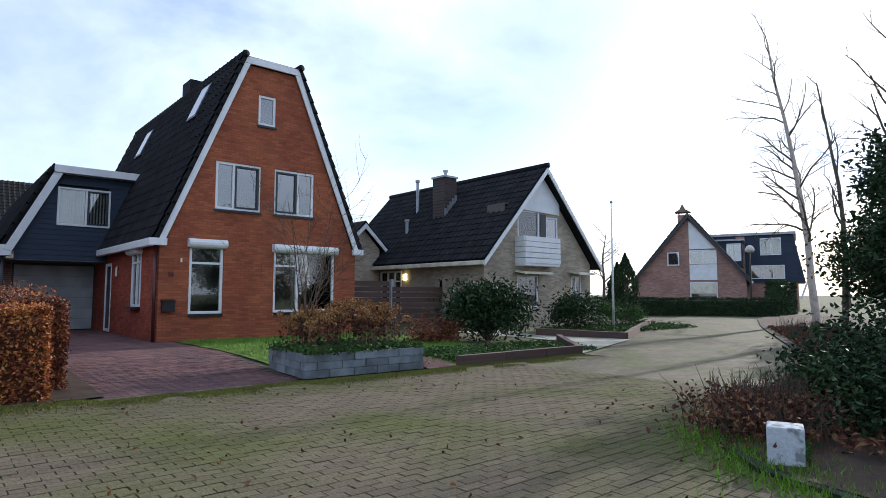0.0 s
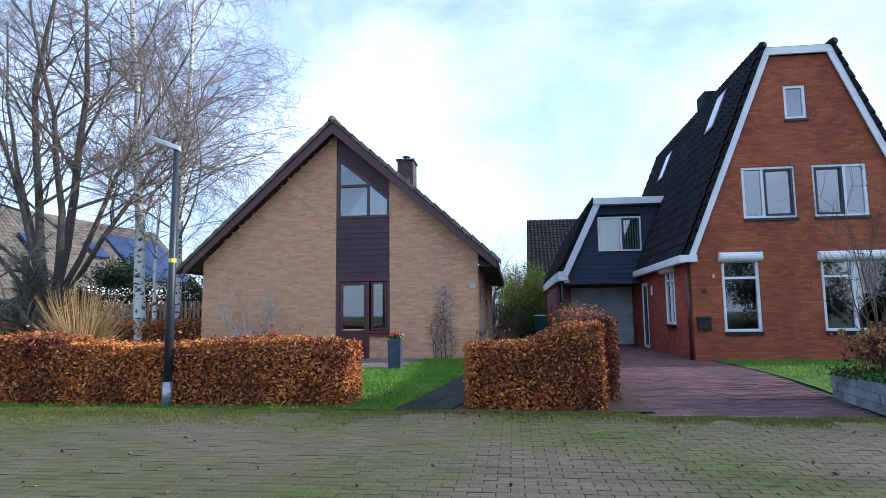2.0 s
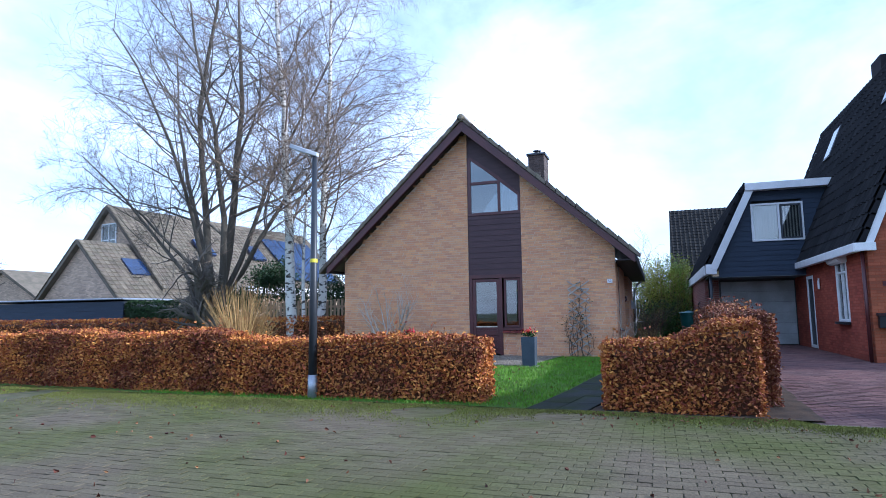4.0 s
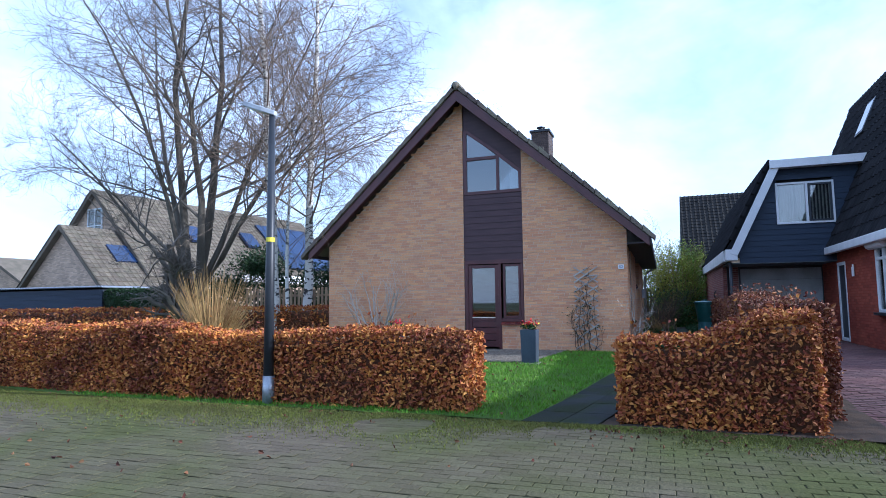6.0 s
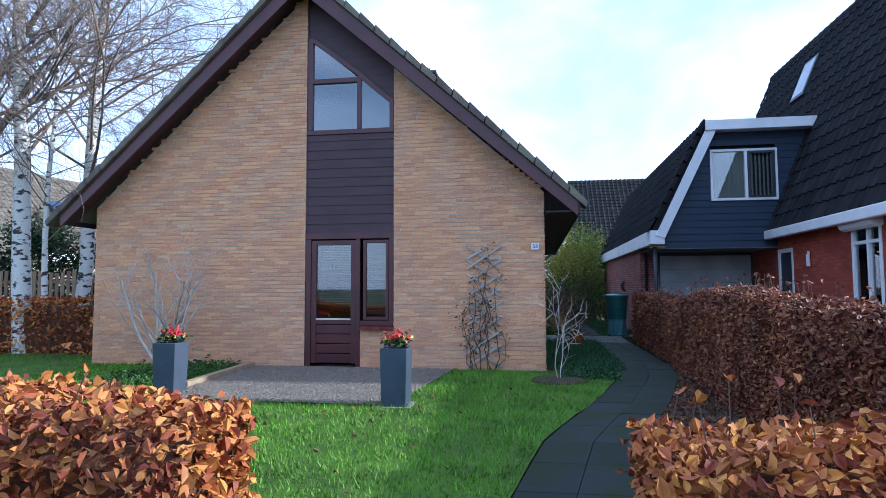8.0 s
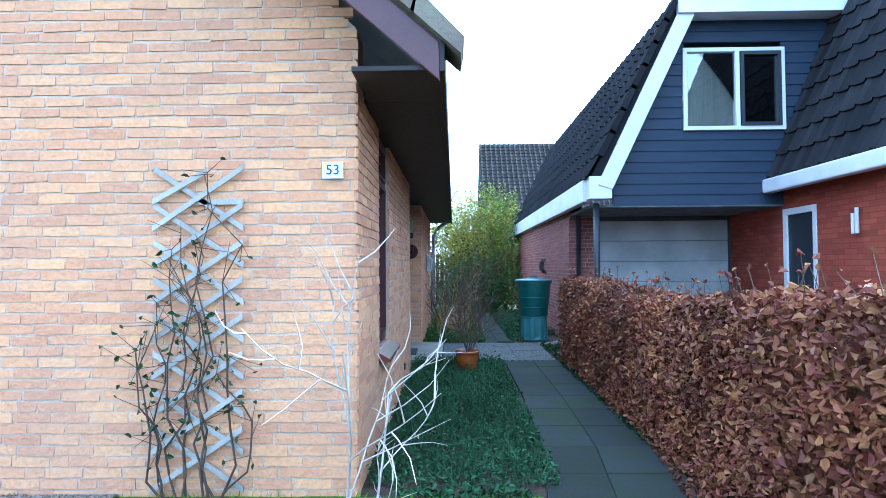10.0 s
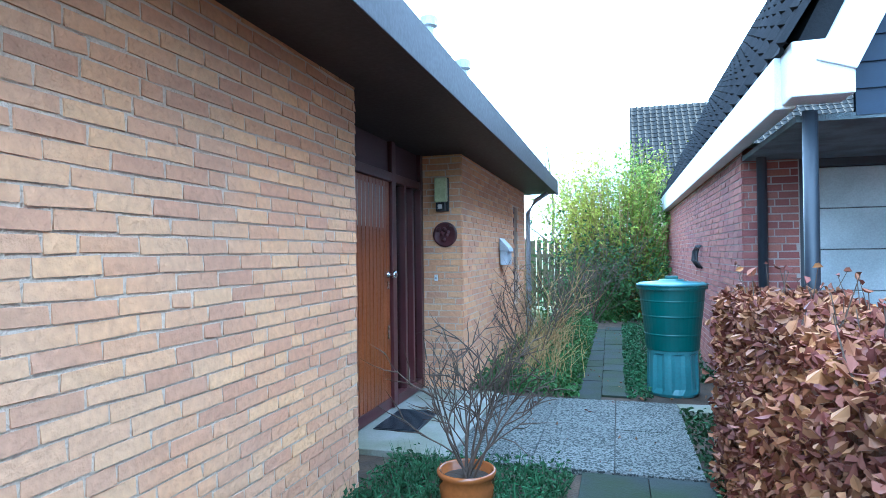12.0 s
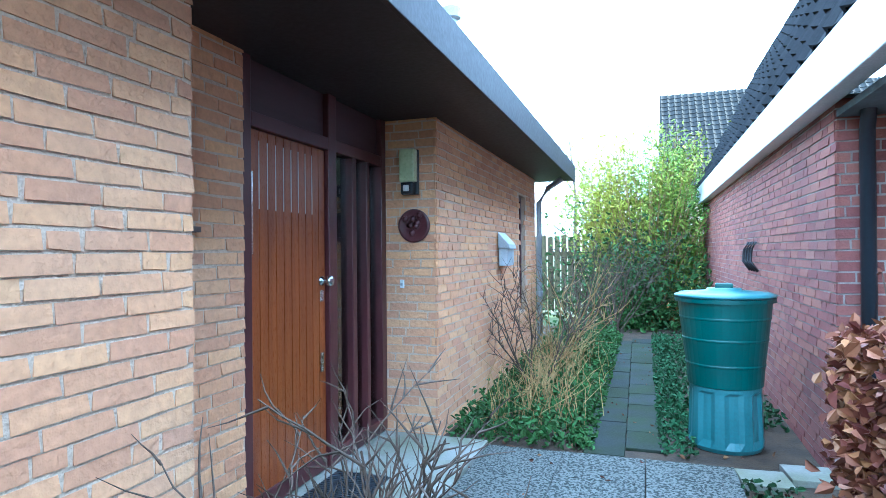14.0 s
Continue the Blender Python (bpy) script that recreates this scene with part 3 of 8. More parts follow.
def window(parent, span, a0, a1, z0, z1, at, out, frame="white", fw=0.07, posts=(), rails=(), depth=0.09, pane="glass", room=1.2, curtain=None, sash=None, label="", lining="room"):
    """A framed window in a wall. span: the axis it runs along; at: its outer face; out: +1 or -1, the way it faces."""
    def bx(m, u0, u1, w0, w1, zz0, zz1):
        lo, hi = sorted((at - out * w0, at - out * w1))
        if span == "x":
            m.box(u0, u1, lo, hi, zz0, zz1)
        else:
            m.box(lo, hi, u0, u1, zz0, zz1)
    def ring(m, u0, u1, w0, w1, zz0, zz1, t):
        """A rectangular frame in one piece."""
        rim = lambda e: [(u0 + e, zz0 + e), (u1 - e, zz0 + e), (u1 - e, zz1 - e), (u0 + e, zz1 - e)]
        pt_ = lambda u, d, z: (u, at - out * d, z) if span == "x" else (at - out * d, u, z)
        m.add([pt_(u, d, z) for d in (w0, w1) for e in (0, t) for u, z in rim(e)],
              [q for i in range(4) for j in [(i + 1) % 4] for q in ((i, j, 4 + j, 4 + i), (8 + i, 12 + i, 12 + j, 8 + j), (i, 8 + i, 8 + j, j), (4 + i, 4 + j, 12 + j, 12 + i))])
    f = Mesh()
    ring(f, a0, a1, 0, depth, z0, z1, fw)
    w = part("window", f, frame, parent, label, bevel=0.006)
    for p in posts:
        f = Mesh()
        bx(f, p - fw * 0.5, p + fw * 0.5, 0.002, depth - 0.01, z0 + fw - 0.004, z1 - fw + 0.004)
        part("mullion", f, frame, w)
    for (p0, p1, z) in rails:
        f = Mesh()
        bx(f, p0 - 0.004, p1 + 0.004, 0.003, depth - 0.012, z - fw * 0.4, z + fw * 0.4)
        part("rail", f, frame, w)
    for s0, s1, t0, t1, mt in ([sash] if sash and not isinstance(sash, list) else sash or []):
        f = Mesh()
        ring(f, s0, s1, -0.015, 0.05, t0, t1, 0.05 if mt != "maroon" else 0.03)
        part("sash", f, mt, w)
    edges = sorted([a0, a1, *posts])
    for e0, e1 in zip(edges[:-1], edges[1:]):
        g = Mesh()
        if pane == "glass_clear":
            xg = at - out * 0.05
            g.add([(xg, e0 + 0.03, z0 + 0.03), (xg, e1 - 0.03, z0 + 0.03), (xg, e1 - 0.03, z1 - 0.03), (xg, e0 + 0.03, z1 - 0.03)], [(0, 1, 2, 3)])
        else:
            bx(g, e0 + 0.03, e1 - 0.03, 0.045, 0.053, z0 + 0.03, z1 - 0.03)
        p = part("pane", g, pane, w)
        p.visible_shadow = False
    # added box behind the glass; its lining colour sets how lit the room looks
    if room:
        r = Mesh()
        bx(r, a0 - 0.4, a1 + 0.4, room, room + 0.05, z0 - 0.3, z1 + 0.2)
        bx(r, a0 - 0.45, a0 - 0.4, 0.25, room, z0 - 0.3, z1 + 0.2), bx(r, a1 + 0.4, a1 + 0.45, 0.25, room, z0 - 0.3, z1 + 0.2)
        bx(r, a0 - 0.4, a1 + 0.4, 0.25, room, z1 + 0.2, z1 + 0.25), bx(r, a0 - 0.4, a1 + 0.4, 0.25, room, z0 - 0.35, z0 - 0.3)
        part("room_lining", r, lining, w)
    for c0, c1 in (curtain or ()):
        c = Mesh()
        n = max(6, int((c1 - c0) / 0.03))
        vs = []
        for k in range(n + 1):
            u = c0 + (c1 - c0) * k / n
            d = 0.16 + 0.018 * math.sin(k * 1.9) + 0.006 * math.sin(k * 0.7)
            for z in (z0 + 0.02, z1 - 0.05):
                vs.append((u, at - out * d, z) if span == "x" else (at - out * d, u, z))
        c.add(vs, [(2 * k, 2 * k + 2, 2 * k + 3, 2 * k + 1) for k in range(n)])
        o = part("curtain", c, "curtain", w, smooth=True)
        so = o.modifiers.new("thickness", "SOLIDIFY")
        so.thickness = 0.004
    return w


# ---- ground, street, paving ----
def line(points, x):
    """Piecewise straight line through (x, y) points."""
    if x <= points[0][0]:
        return points[0][1]
    for (x0, y0), (x1, y1) in zip(points[:-1], points[1:]):
        if x <= x1:
            return y0 + (y1 - y0) * (x - x0) / (x1 - x0)
    return points[-1][1]


def street_edge(x):
    """The garden side of the street."""
    return line([(-40, -6.2), (-11, -7.35), (-7, -7.62), (2.4, -7.75), (2.6, -8.0), (8.4, -8.25), (12.1, -8.3), (16.7, -6.7), (25, -2.7), (34, 0.5)], x)


def wood_edge(x):
    """The edge of the street towards the shrubs."""
    return line([(-40, -26), (2.0, -22), (4.9, -18.5), (5.35, -15.5), (5.7, -14.6), (6.3, -14.05), (7.2, -13.65), (14.2, -12.2), (17.8, -10.65), (27.2, -6.3), (32, -4.3), (40, -2)], x)


def ribbon(xs, lo, hi, rows, lift=0.0, rough=0.0):
    """Ground between two edge lines, following gz."""
    m = Mesh()
    for x in xs:
        for j in range(rows + 1):
            y = lo(x) + (hi(x) - lo(x)) * j / rows
            m.v.append((x, y, gz(x, y) + lift + rough * noise.noise((x * 1.7, y * 1.7, 3))))
    for i in range(len(xs) - 1):
        for j in range(rows):
            k = i * (rows + 1) + j
            m.f.append((k, k + rows + 1, k + rows + 2, k + 1))
    return m


g = Mesh()
xs = [-1500, -300, -80, -40, *np.linspace(-30, 45, 51), 80, 300, 1500]
ys = [-1500, -300, -60, *np.linspace(-30, 40, 57), 80, 300, 1500]
g.v = [(x, y, gz(x, y) - 0.03) for y in ys for x in xs]
g.f = [(j * len(xs) + i, j * len(xs) + i + 1, (j + 1) * len(xs) + i + 1, (j + 1) * len(xs) + i) for j in range(len(ys) - 1) for i in range(len(xs) - 1)]
structure("ground", g, "meadow", "rough mossy ground round the houses", "ground")
structure("road", ribbon(np.linspace(-40, 38, 200), wood_edge, street_edge, 40, 0.0), "asphalt", "mossy brown clinker street", "road", smooth=True)
PATHL = [(-7.75, -0.78), (-6.0, -0.4), (-4.2, -0.08), (-2.4, 0.52), (-0.4, 1.06), (1.0, 1.22), (2.8, 1.27), (5.0, 1.27)]
structure("lawn", ribbon(np.linspace(-14, -7.85, 30), lambda x: -7.6, lambda x: 1.3, 40, 0.015, 0.02), "grass_ground", "mossy side lawn", "lawn", smooth=True)
lawn = Mesh()
for i, y in enumerate(np.linspace(-7.7, 0.0, 50)):
    for j in range(61):
        x = -7.85 + (line(PATHL, y) - 0.02 + 7.85) * j / 60
        lawn.v.append((x, y, gz(x, y) + 0.02 + 0.015 * noise.noise((x * 2, y * 2, 1))))
lawn.f = [(i * 61 + j, i * 61 + j + 1, (i + 1) * 61 + j + 1, (i + 1) * 61 + j) for i in range(49) for j in range(60)]
structure("front_lawn", lawn, "grass_ground", "short bright green lawn before the brick house", "lawn", smooth=True)
bed = Mesh()
for i, y in enumerate(np.linspace(-7.7, 6.9, 90)):
    for j in range(13):
        x0 = line(PATHL, y) + 0.78
        x = x0 + (2.75 - x0) * j / 12
        bed.v.append((x, y, gz(x, y) + 0.012 + 0.02 * noise.noise((x * 3, y * 3, 1))))
bed.f = [(i * 13 + j, i * 13 + j + 1, (i + 1) * 13 + j + 1, (i + 1) * 13 + j) for i in range(89) for j in range(12)]
structure("soil_bed", bed, "soil", "dark soil with dead leaves beside the path", "bed", smooth=True)
structure("side_bed", ribbon(np.linspace(-0.6, 2.75, 30), lambda x: 0.0, lambda x: 14, 90, 0.004, 0.015), "soil", "planted soil beside the brick house", "bed", smooth=True)
structure("driveway", ribbon(np.linspace(2.6, 6.1, 14), lambda x: -8.05, lambda x: 7.2, 50, -0.012), "joint", "sand bed under the clinker driveway", "driveway")
structure("grass_plot", ribbon(np.linspace(5.72, 11.4, 20), lambda x: -8.0, lambda x: -0.55, 30, 0.012, 0.01), "grass_ground", "green lawn before the red brick house", "lawn", smooth=True)


# ---- the yellow brick house ----
APEX, AX = 6.62, -3.95


def cz(x, drop=0.0):
    """Height of the roof's upper face over x: the two slopes differ a little."""
    return APEX - drop - (0.887 * (x - AX) if x > AX else 0.93 * (AX - x))


C = thing("house", (-3.9, 5.5, 0), "yellow-brown brick house with steep tiled roof and dark red boards", "house")
left = [(-7.8, -0.05), (-3.93, -0.05), (-3.93, cz(-3.93, 0.3)), (-7.8, cz(-7.8, 0.3))]
right = [(-2.42, -0.05), (0, -0.05), (0, cz(0, 0.3)), (-2.42, cz(-2.42, 0.3))]
m = Mesh()
m.prism([(x, z) for x, z in left], 0.012, 0.3, "y")
m.prism([(min(x, -0.012), z) for x, z in right], 0.012, 0.3, "y")
m.prism([(-3.93, 5.5), (-2.42, cz(-2.42, 0.3) - 0.02), (AX, cz(AX, 0.3)), (-3.93, cz(-3.93, 0.3))], 0.12, 0.3, "y")
wall_c = part("wall", m, "mortar", C, "grey mortar between yellow bricks")
m = Mesh()
SW = [(1.09, 1.8, 0.72, 2.45)]
m = walled([(0.3, -0.05), (4.35, -0.05), (4.35, 2.47), (0.3, 2.47)], SW, -0.3, -0.012, "x")
m.box(-0.69, -0.3, 4.2, 4.338, -0.05, 2.47)
m.box(-0.7, -0.412, 4.338, 5.16, -0.05, 2.47)
m.box(-0.7, -0.012, 6.912, 7.2, -0.05, 2.47)
m2 = walled([(7.2, -0.05), (11.2, -0.05), (11.2, 2.47), (7.2, 2.47)], [(10.05, 10.45, 0.66, 2.13)], -0.3, -0.012, "x")
m.add(m2.v, m2.f)
m.box(-7.8, -7.5, 0.3, 11.2, -0.05, 2.9)
m.box(-7.5, -0.3, 10.9, 11.2, -0.05, 2.9)
part("wall", m, "mortar", C)
bk = Mesh()
brick_field(bk, (-7.8, 0.012, 0), (1, 0, 0), (0, -1, 0), 0.0, 6.4, 3.87, lambda u, z: inside_poly(left, u - 7.8, z + 0.02))
brick_field(bk, (-2.42, 0.012, 0), (1, 0, 0), (0, -1, 0), 0.0, 5.2, 2.42, lambda u, z: inside_poly(right, u - 2.42, z + 0.02), shift=0.4)
part("front_bricks", bk, "brick_c", wall_c, "yellow and orange hand-made bricks", kind="stuff")
roof = Mesh()
T = 0.16
for s in (-1, 1):
    xe = 0.5 if s > 0 else -8.2
    roof.prism([(AX, APEX), (xe, cz(xe)), (xe, cz(xe) - T), (AX, APEX - T * 1.3)], -0.34, 11.5, "y")
part("roof", roof, "tile_brown", C, "brown roof with mossy tiles")
for s in (-1, 1):
    bb = Mesh()
    xe = 0.5 if s > 0 else -8.2
    bb.prism([(AX, (APEX - 0.09)), (xe, cz(xe) - 0.09), (xe, cz(xe) - 0.3), (AX, (APEX - 0.09) - 0.3)], -0.365, -0.335, "y")
    part("bargeboard", bb, "maroon", C, "dark brown painted bargeboard", bevel=0.004)
    so = Mesh()
    so.prism([(AX, APEX - T * 1.3 - 0.004), (xe, cz(xe) - T - 0.004), (xe, cz(xe) - T - 0.03), (AX, APEX - T * 1.3 - 0.03)], -0.335, 0.01, "y")
    part("verge_soffit", so, "maroon_board", C)
for x0 in (0.5, -8.23):
    ef = Mesh()
    ef.box(x0, x0 + 0.03, -0.365, 11.5, 2.42, 2.66)
    part("fascia", ef, "soffit", C, "dark brown eaves board", bevel=0.004)
ef = Mesh()
ef.box(-0.85, 0.5, 0.31, 11.5, 2.44, 2.465)
ef.box(0.02, 0.5, -0.33, 0.305, 2.44, 2.465)
part("eaves_soffit", ef, "soffit", C, "dark brown boarded soffit")
# verge tiles
for s in (-1, 1):
    for k in range(18):
        d0 = 0.05 + k * 0.335
        if d0 > 5.75:
            break
        vt = Mesh()
        ca, sa = math.cos(math.atan(0.887 if s > 0 else 0.93)), math.sin(math.atan(0.887 if s > 0 else 0.93))
        pts = []
        for dd, h in ((d0, 0.055), (d0 + 0.36, 0.025)):
            px, pz = AX + s * dd * ca, APEX - dd * sa
            pts.append((px, pz, px + s * h * sa, pz + h * ca))
        q = [(pts[0][0], pts[0][1] - 0.07), (pts[1][0], pts[1][1] - 0.07), (pts[1][2], pts[1][3]), (pts[0][2], pts[0][3])]
        vt.prism(q, -0.42, -0.1, "y")
        part("roof_tile", vt, "tile_brown", C, bevel=0)
rt = Mesh()
for k in range(34):
    y = -0.42 + k * 0.35
    rt.lathe(0, 0, [(0.11, 0), (0.1, 0.37)], 10)
    for i in range(len(rt.v) - 20, len(rt.v)):
        x0, y0, z0 = rt.v[i]
        rt.v[i] = (AX + x0, y + z0, APEX - 0.01 + y0)
part("ridge_tiles", rt, "tile_brown", C, "rounded ridge tiles", smooth=True)
ch = Mesh()
ch.box(-3.35, -2.75, 6.0, 6.9, 5.2, 7.05)
chim = part("chimney", ch, "wall_c", C, "brick chimney with metal cap", bevel=0.01)
ch = Mesh()
ch.box(-3.4, -2.7, 5.95, 6.95, 7.05, 7.12)
for yy in (6.25, 6.6):
    ch.lathe(-3.05, yy, [(0.09, 7.12), (0.09, 7.22), (0.15, 7.24), (0.15, 7.27), (0.02, 7.31)], 12)
part("chimney_cap", ch, "pipe_dark", chim)
for (px, py, h) in ((-1.6, 6.8, 0.5), (-0.55, 7.6, 0.55), (-0.35, 8.4, 0.45)):
    v = Mesh()
    v.lathe(px, py, [(0.06, cz(px) - 0.1), (0.06, cz(px) + h - 0.12), (0.1, cz(px) + h - 0.1), (0.1, cz(px) + h), (0.02, cz(px) + h + 0.04)], 12)
    part("roof_vent", v, "pipe_grey", C, "grey roof vent pipe", smooth=False)

# boarded strip with door and windows in the front
for k in range(11):
    z0 = 2.22 + k * 0.155
    if z0 > 3.8:
        break
    b = Mesh()
    b.prism([(0.03, z0), (0.03, min(z0 + 0.165, 3.9)), (0.048, min(z0 + 0.165, 3.9)), (0.06, z0)][::-1], -3.93, -2.42, "x")
    b.v = [(x, 0.09 - y, z) for x, y, z in b.v]
    part("board", b, "maroon_board", C)
top = [(-3.92, 3.9), (-2.43, 3.9), (-2.43, cz(-2.43, 0.3)), (AX, cz(AX, 0.3)), (-3.92, cz(-3.92, 0.3))]
win_l, win_r = (-3.84, -3.07, 3.94, 5.5), (-3.0, -2.48, 3.94, 4.85)
b = Mesh()
b.prism(clip(clip(top, [(-3.92, 5.53), (-2.99, 4.86), (-2.99, 7), (-3.92, 7)]), [(-4, 3), (-2.99, 3), (-2.99, 7), (-4, 7)]), 0.06, 0.1, "y")
b.prism(clip(clip(top, [(-3.0, 4.88), (-2.43, 4.38), (-2.43, 7), (-3.0, 7)]), [(-2.99, 3), (-2, 3), (-2, 7), (-2.99, 7)]), 0.06, 0.1, "y")
part("board", b, "maroon_board", C)
f = Mesh()
f.box(-3.92, -2.43, 0.02, 0.11, 3.88, 3.96)
f.box(-3.92, -3.83, 0.021, 0.11, 3.96, 5.55), f.box(-3.06, -2.99, 0.022, 0.11, 3.96, 4.85), f.box(-2.5, -2.43, 0.021, 0.11, 3.96, 4.4)
f.box(-3.83, -3.06, 0.023, 0.11, 4.76, 4.84)
f.prism([(-3.84, 5.48), (-2.99, 4.82), (-2.99, 4.93), (-3.84, 5.58)], 0.024, 0.11, "y")
f.prism([(-2.99, 4.8), (-2.43, 4.32), (-2.43, 4.42), (-2.99, 4.92)], 0.024, 0.11, "y")
uw = part("window", f, "maroon", C, "dark red framed gable window", bevel=0.005)
for poly in ([(-3.85, 3.94), (-3.04, 3.94), (-3.04, 4.78), (-3.85, 4.78)], [(-3.85, 4.8), (-3.0, 4.8), (-3.85, 5.52)], [(-3.0, 3.94), (-2.47, 3.94), (-2.47, 4.36), (-3.0, 4.85)]):
    p = Mesh()
    p.prism(poly, 0.062, 0.07, "y")
    p = part("pane", p, "glass_sky", uw)
    p.visible_shadow = False
# back wall and floor in darkened plaster stand for the unlit attic
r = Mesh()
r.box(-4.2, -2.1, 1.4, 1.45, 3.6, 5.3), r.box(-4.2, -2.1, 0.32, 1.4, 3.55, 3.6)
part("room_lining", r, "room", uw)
c = Mesh()
c.box(-2.75, -2.47, 0.15, 0.17, 3.95, 4.6)
part("curtain", c, "curtain", uw)

# garden door and window below
f = Mesh()
f.box(-3.92, -2.43, 0.02, 0.12, 2.12, 2.22), f.box(-3.92, -3.83, 0.021, 0.12, 0.03, 2.12), f.box(-3.06, -2.99, 0.022, 0.12, 0.03, 2.12), f.box(-2.5, -2.43, 0.021, 0.12, 0.7, 2.12), f.box(-2.99, -2.43, 0.023, 0.12, 0.7, 0.78)
gd = part("garden_door_frame", f, "maroon", C, "dark red frame of garden door and window", bevel=0.005)
d = Mesh()
d.box(-3.83, -3.74, 0.04, 0.1, 0.08, 2.1), d.box(-3.15, -3.06, 0.04, 0.1, 0.08, 2.1), d.box(-3.74, -3.15, 0.041, 0.1, 2.02, 2.1), d.box(-3.74, -3.15, 0.041, 0.1, 0.72, 0.8)
for k in range(4):
    d.box(-3.74, -3.15, 0.052, 0.1, 0.09 + k * 0.158, 0.235 + k * 0.158)
part("garden_door", d, "maroon", gd, "garden door with panelled foot", bevel=0.005)
sd = Mesh()
sd.box(-3.74, -3.15, 0.035, 0.06, 0.79, 0.815)
part("door_rail", sd, "cream", gd, "pale rail under the glass")
s = Mesh()
s.box(-2.94, -2.89, 0.035, 0.09, 0.79, 2.1), s.box(-2.56, -2.51, 0.035, 0.09, 0.79, 2.1), s.box(-2.89, -2.56, 0.036, 0.09, 0.79, 0.84), s.box(-2.89, -2.56, 0.036, 0.09, 2.05, 2.1)
part("sash", s, "maroon", gd, bevel=0.004)
for x0, x1, z0 in ((-3.75, -3.14, 0.79), (-2.9, -2.55, 0.83)):
    p = Mesh()
    p.box(x0, x1, 0.07, 0.078, z0, 2.08)
    p = part("pane", p, "glass", gd)
    p.visible_shadow = False
# slats borrow the wall-block grey, darkened to stand for the dim room
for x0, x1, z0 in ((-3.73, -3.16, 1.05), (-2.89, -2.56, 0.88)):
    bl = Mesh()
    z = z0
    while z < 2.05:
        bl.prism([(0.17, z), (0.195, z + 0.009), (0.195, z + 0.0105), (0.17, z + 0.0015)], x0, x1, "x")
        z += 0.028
    part("blind", bl, "stone_wall", gd, "lowered venetian blind, its grey darkened for the dim room", kind="stuff")
# added room shell, darkened by its colour to look unlit
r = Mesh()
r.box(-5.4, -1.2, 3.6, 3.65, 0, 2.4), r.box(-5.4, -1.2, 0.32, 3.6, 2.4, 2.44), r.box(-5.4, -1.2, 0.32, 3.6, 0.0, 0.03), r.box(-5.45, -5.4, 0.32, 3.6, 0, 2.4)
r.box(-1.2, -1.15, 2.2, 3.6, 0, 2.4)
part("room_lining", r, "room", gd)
for k in range(5):
    sl = Mesh()
    x0 = -2.99 + k * 0.115
    sl.prism([(-0.06, 0.63), (0.05, 0.69), (0.05, 0.7), (-0.06, 0.655)], x0 + 0.002, x0 + 0.112, "x")
    part("sill_tile", sl, "sill", C)
bs = Mesh()
bs.box(-2.98, -2.43, 0.04, 0.25, 0.0, 0.63)
part("wall", bs, "mortar", C)
bk = Mesh()
brick_field(bk, (-2.99, 0.04, 0), (1, 0, 0), (0, -1, 0), 0.0, 0.6, 0.56, lambda u, z: z < 0.62)
part("front_bricks", bk, "brick_c", C, kind="stuff")


# ---- the red brick house with garage ----
B = thing("house", (8.4, 4.0, 0), "red brick house with black mansard roof and white trim", "house")
FY = -0.58
bo = [(5.32, -0.05), (11.05, -0.05), (11.05, 2.5), (8.98, 7.6), (7.38, 7.6), (5.32, 2.5)]
W1, W2 = (6.05, 6.93, 0.68, 2.45), (8.36, 10.32, 0.68, 2.43)
U1, U2, U3 = (6.66, 7.92, 3.46, 4.76), (8.33, 9.58, 3.46, 4.76), (7.8, 8.32, 5.95, 6.82)
part("wall", walled(bo, [W1, W2, U1, U2, U3], FY, FY + 0.3, "y"), "wall_b", B, "red brick gable wall")
SWB = (1.0, 1.92, 0.84, 2.4)
part("wall", walled([(FY + 0.3, -0.05), (9.0, -0.05), (9.0, 2.6), (FY + 0.3, 2.6)], [SWB, (4.35, 5.15, -0.05, 2.15)], 5.32, 5.62, "x"), "wall_b_side", B, "red brick side wall")
m = Mesh()
m.box(10.75, 11.05, FY + 0.3, 9.0, -0.05, 2.5), m.box(5.62, 10.75, 8.7, 9.0, -0.05, 2.5)
part("wall", m, "wall_b_side", B)
R = Mesh()
R.prism([(5.15, 2.58), (5.15, 2.46), (5.4, 2.46), (7.42, 7.61), (8.95, 7.61), (10.97, 2.46), (11.2, 2.46), (11.2, 2.58), (9.02, 7.83), (7.34, 7.83)], FY - 0.06, 10.4, "y")
part("roof", R, "tile_dark", B, "black tiled mansard roof")
dirL = Vector((7.32 - 5.15, 0, 7.83 - 2.58))
tiled_roof(B, (5.15, FY - 0.12, 2.58), (0, 1, 0), dirL, 37, 17, "tile_dark")
for (xa, za, xb, zb, sgn) in ((5.24, 2.52, 7.38, 7.75, 1), (11.14, 2.52, 8.99, 7.75, -1)):
    t = Mesh()
    t.prism([(xa, za - 0.02), (xa + sgn * 0.16, za - 0.02), (xb + sgn * 0.12, zb - 0.14), (xb, zb)][::sgn], FY - 0.1, FY - 0.055, "y")
    part("verge_trim", t, "white", B, "white verge board", bevel=0.005)
t = Mesh()
t.box(7.32, 9.05, FY - 0.11, FY - 0.05, 7.61, 7.8)
part("verge_trim", t, "white", B, "white board along the flat top", bevel=0.005)
t = Mesh()
t.box(5.02, 5.16, FY - 0.16, 5.6, 2.38, 2.58)
part("gutter", t, "white", B, "white eaves gutter", bevel=0.02)
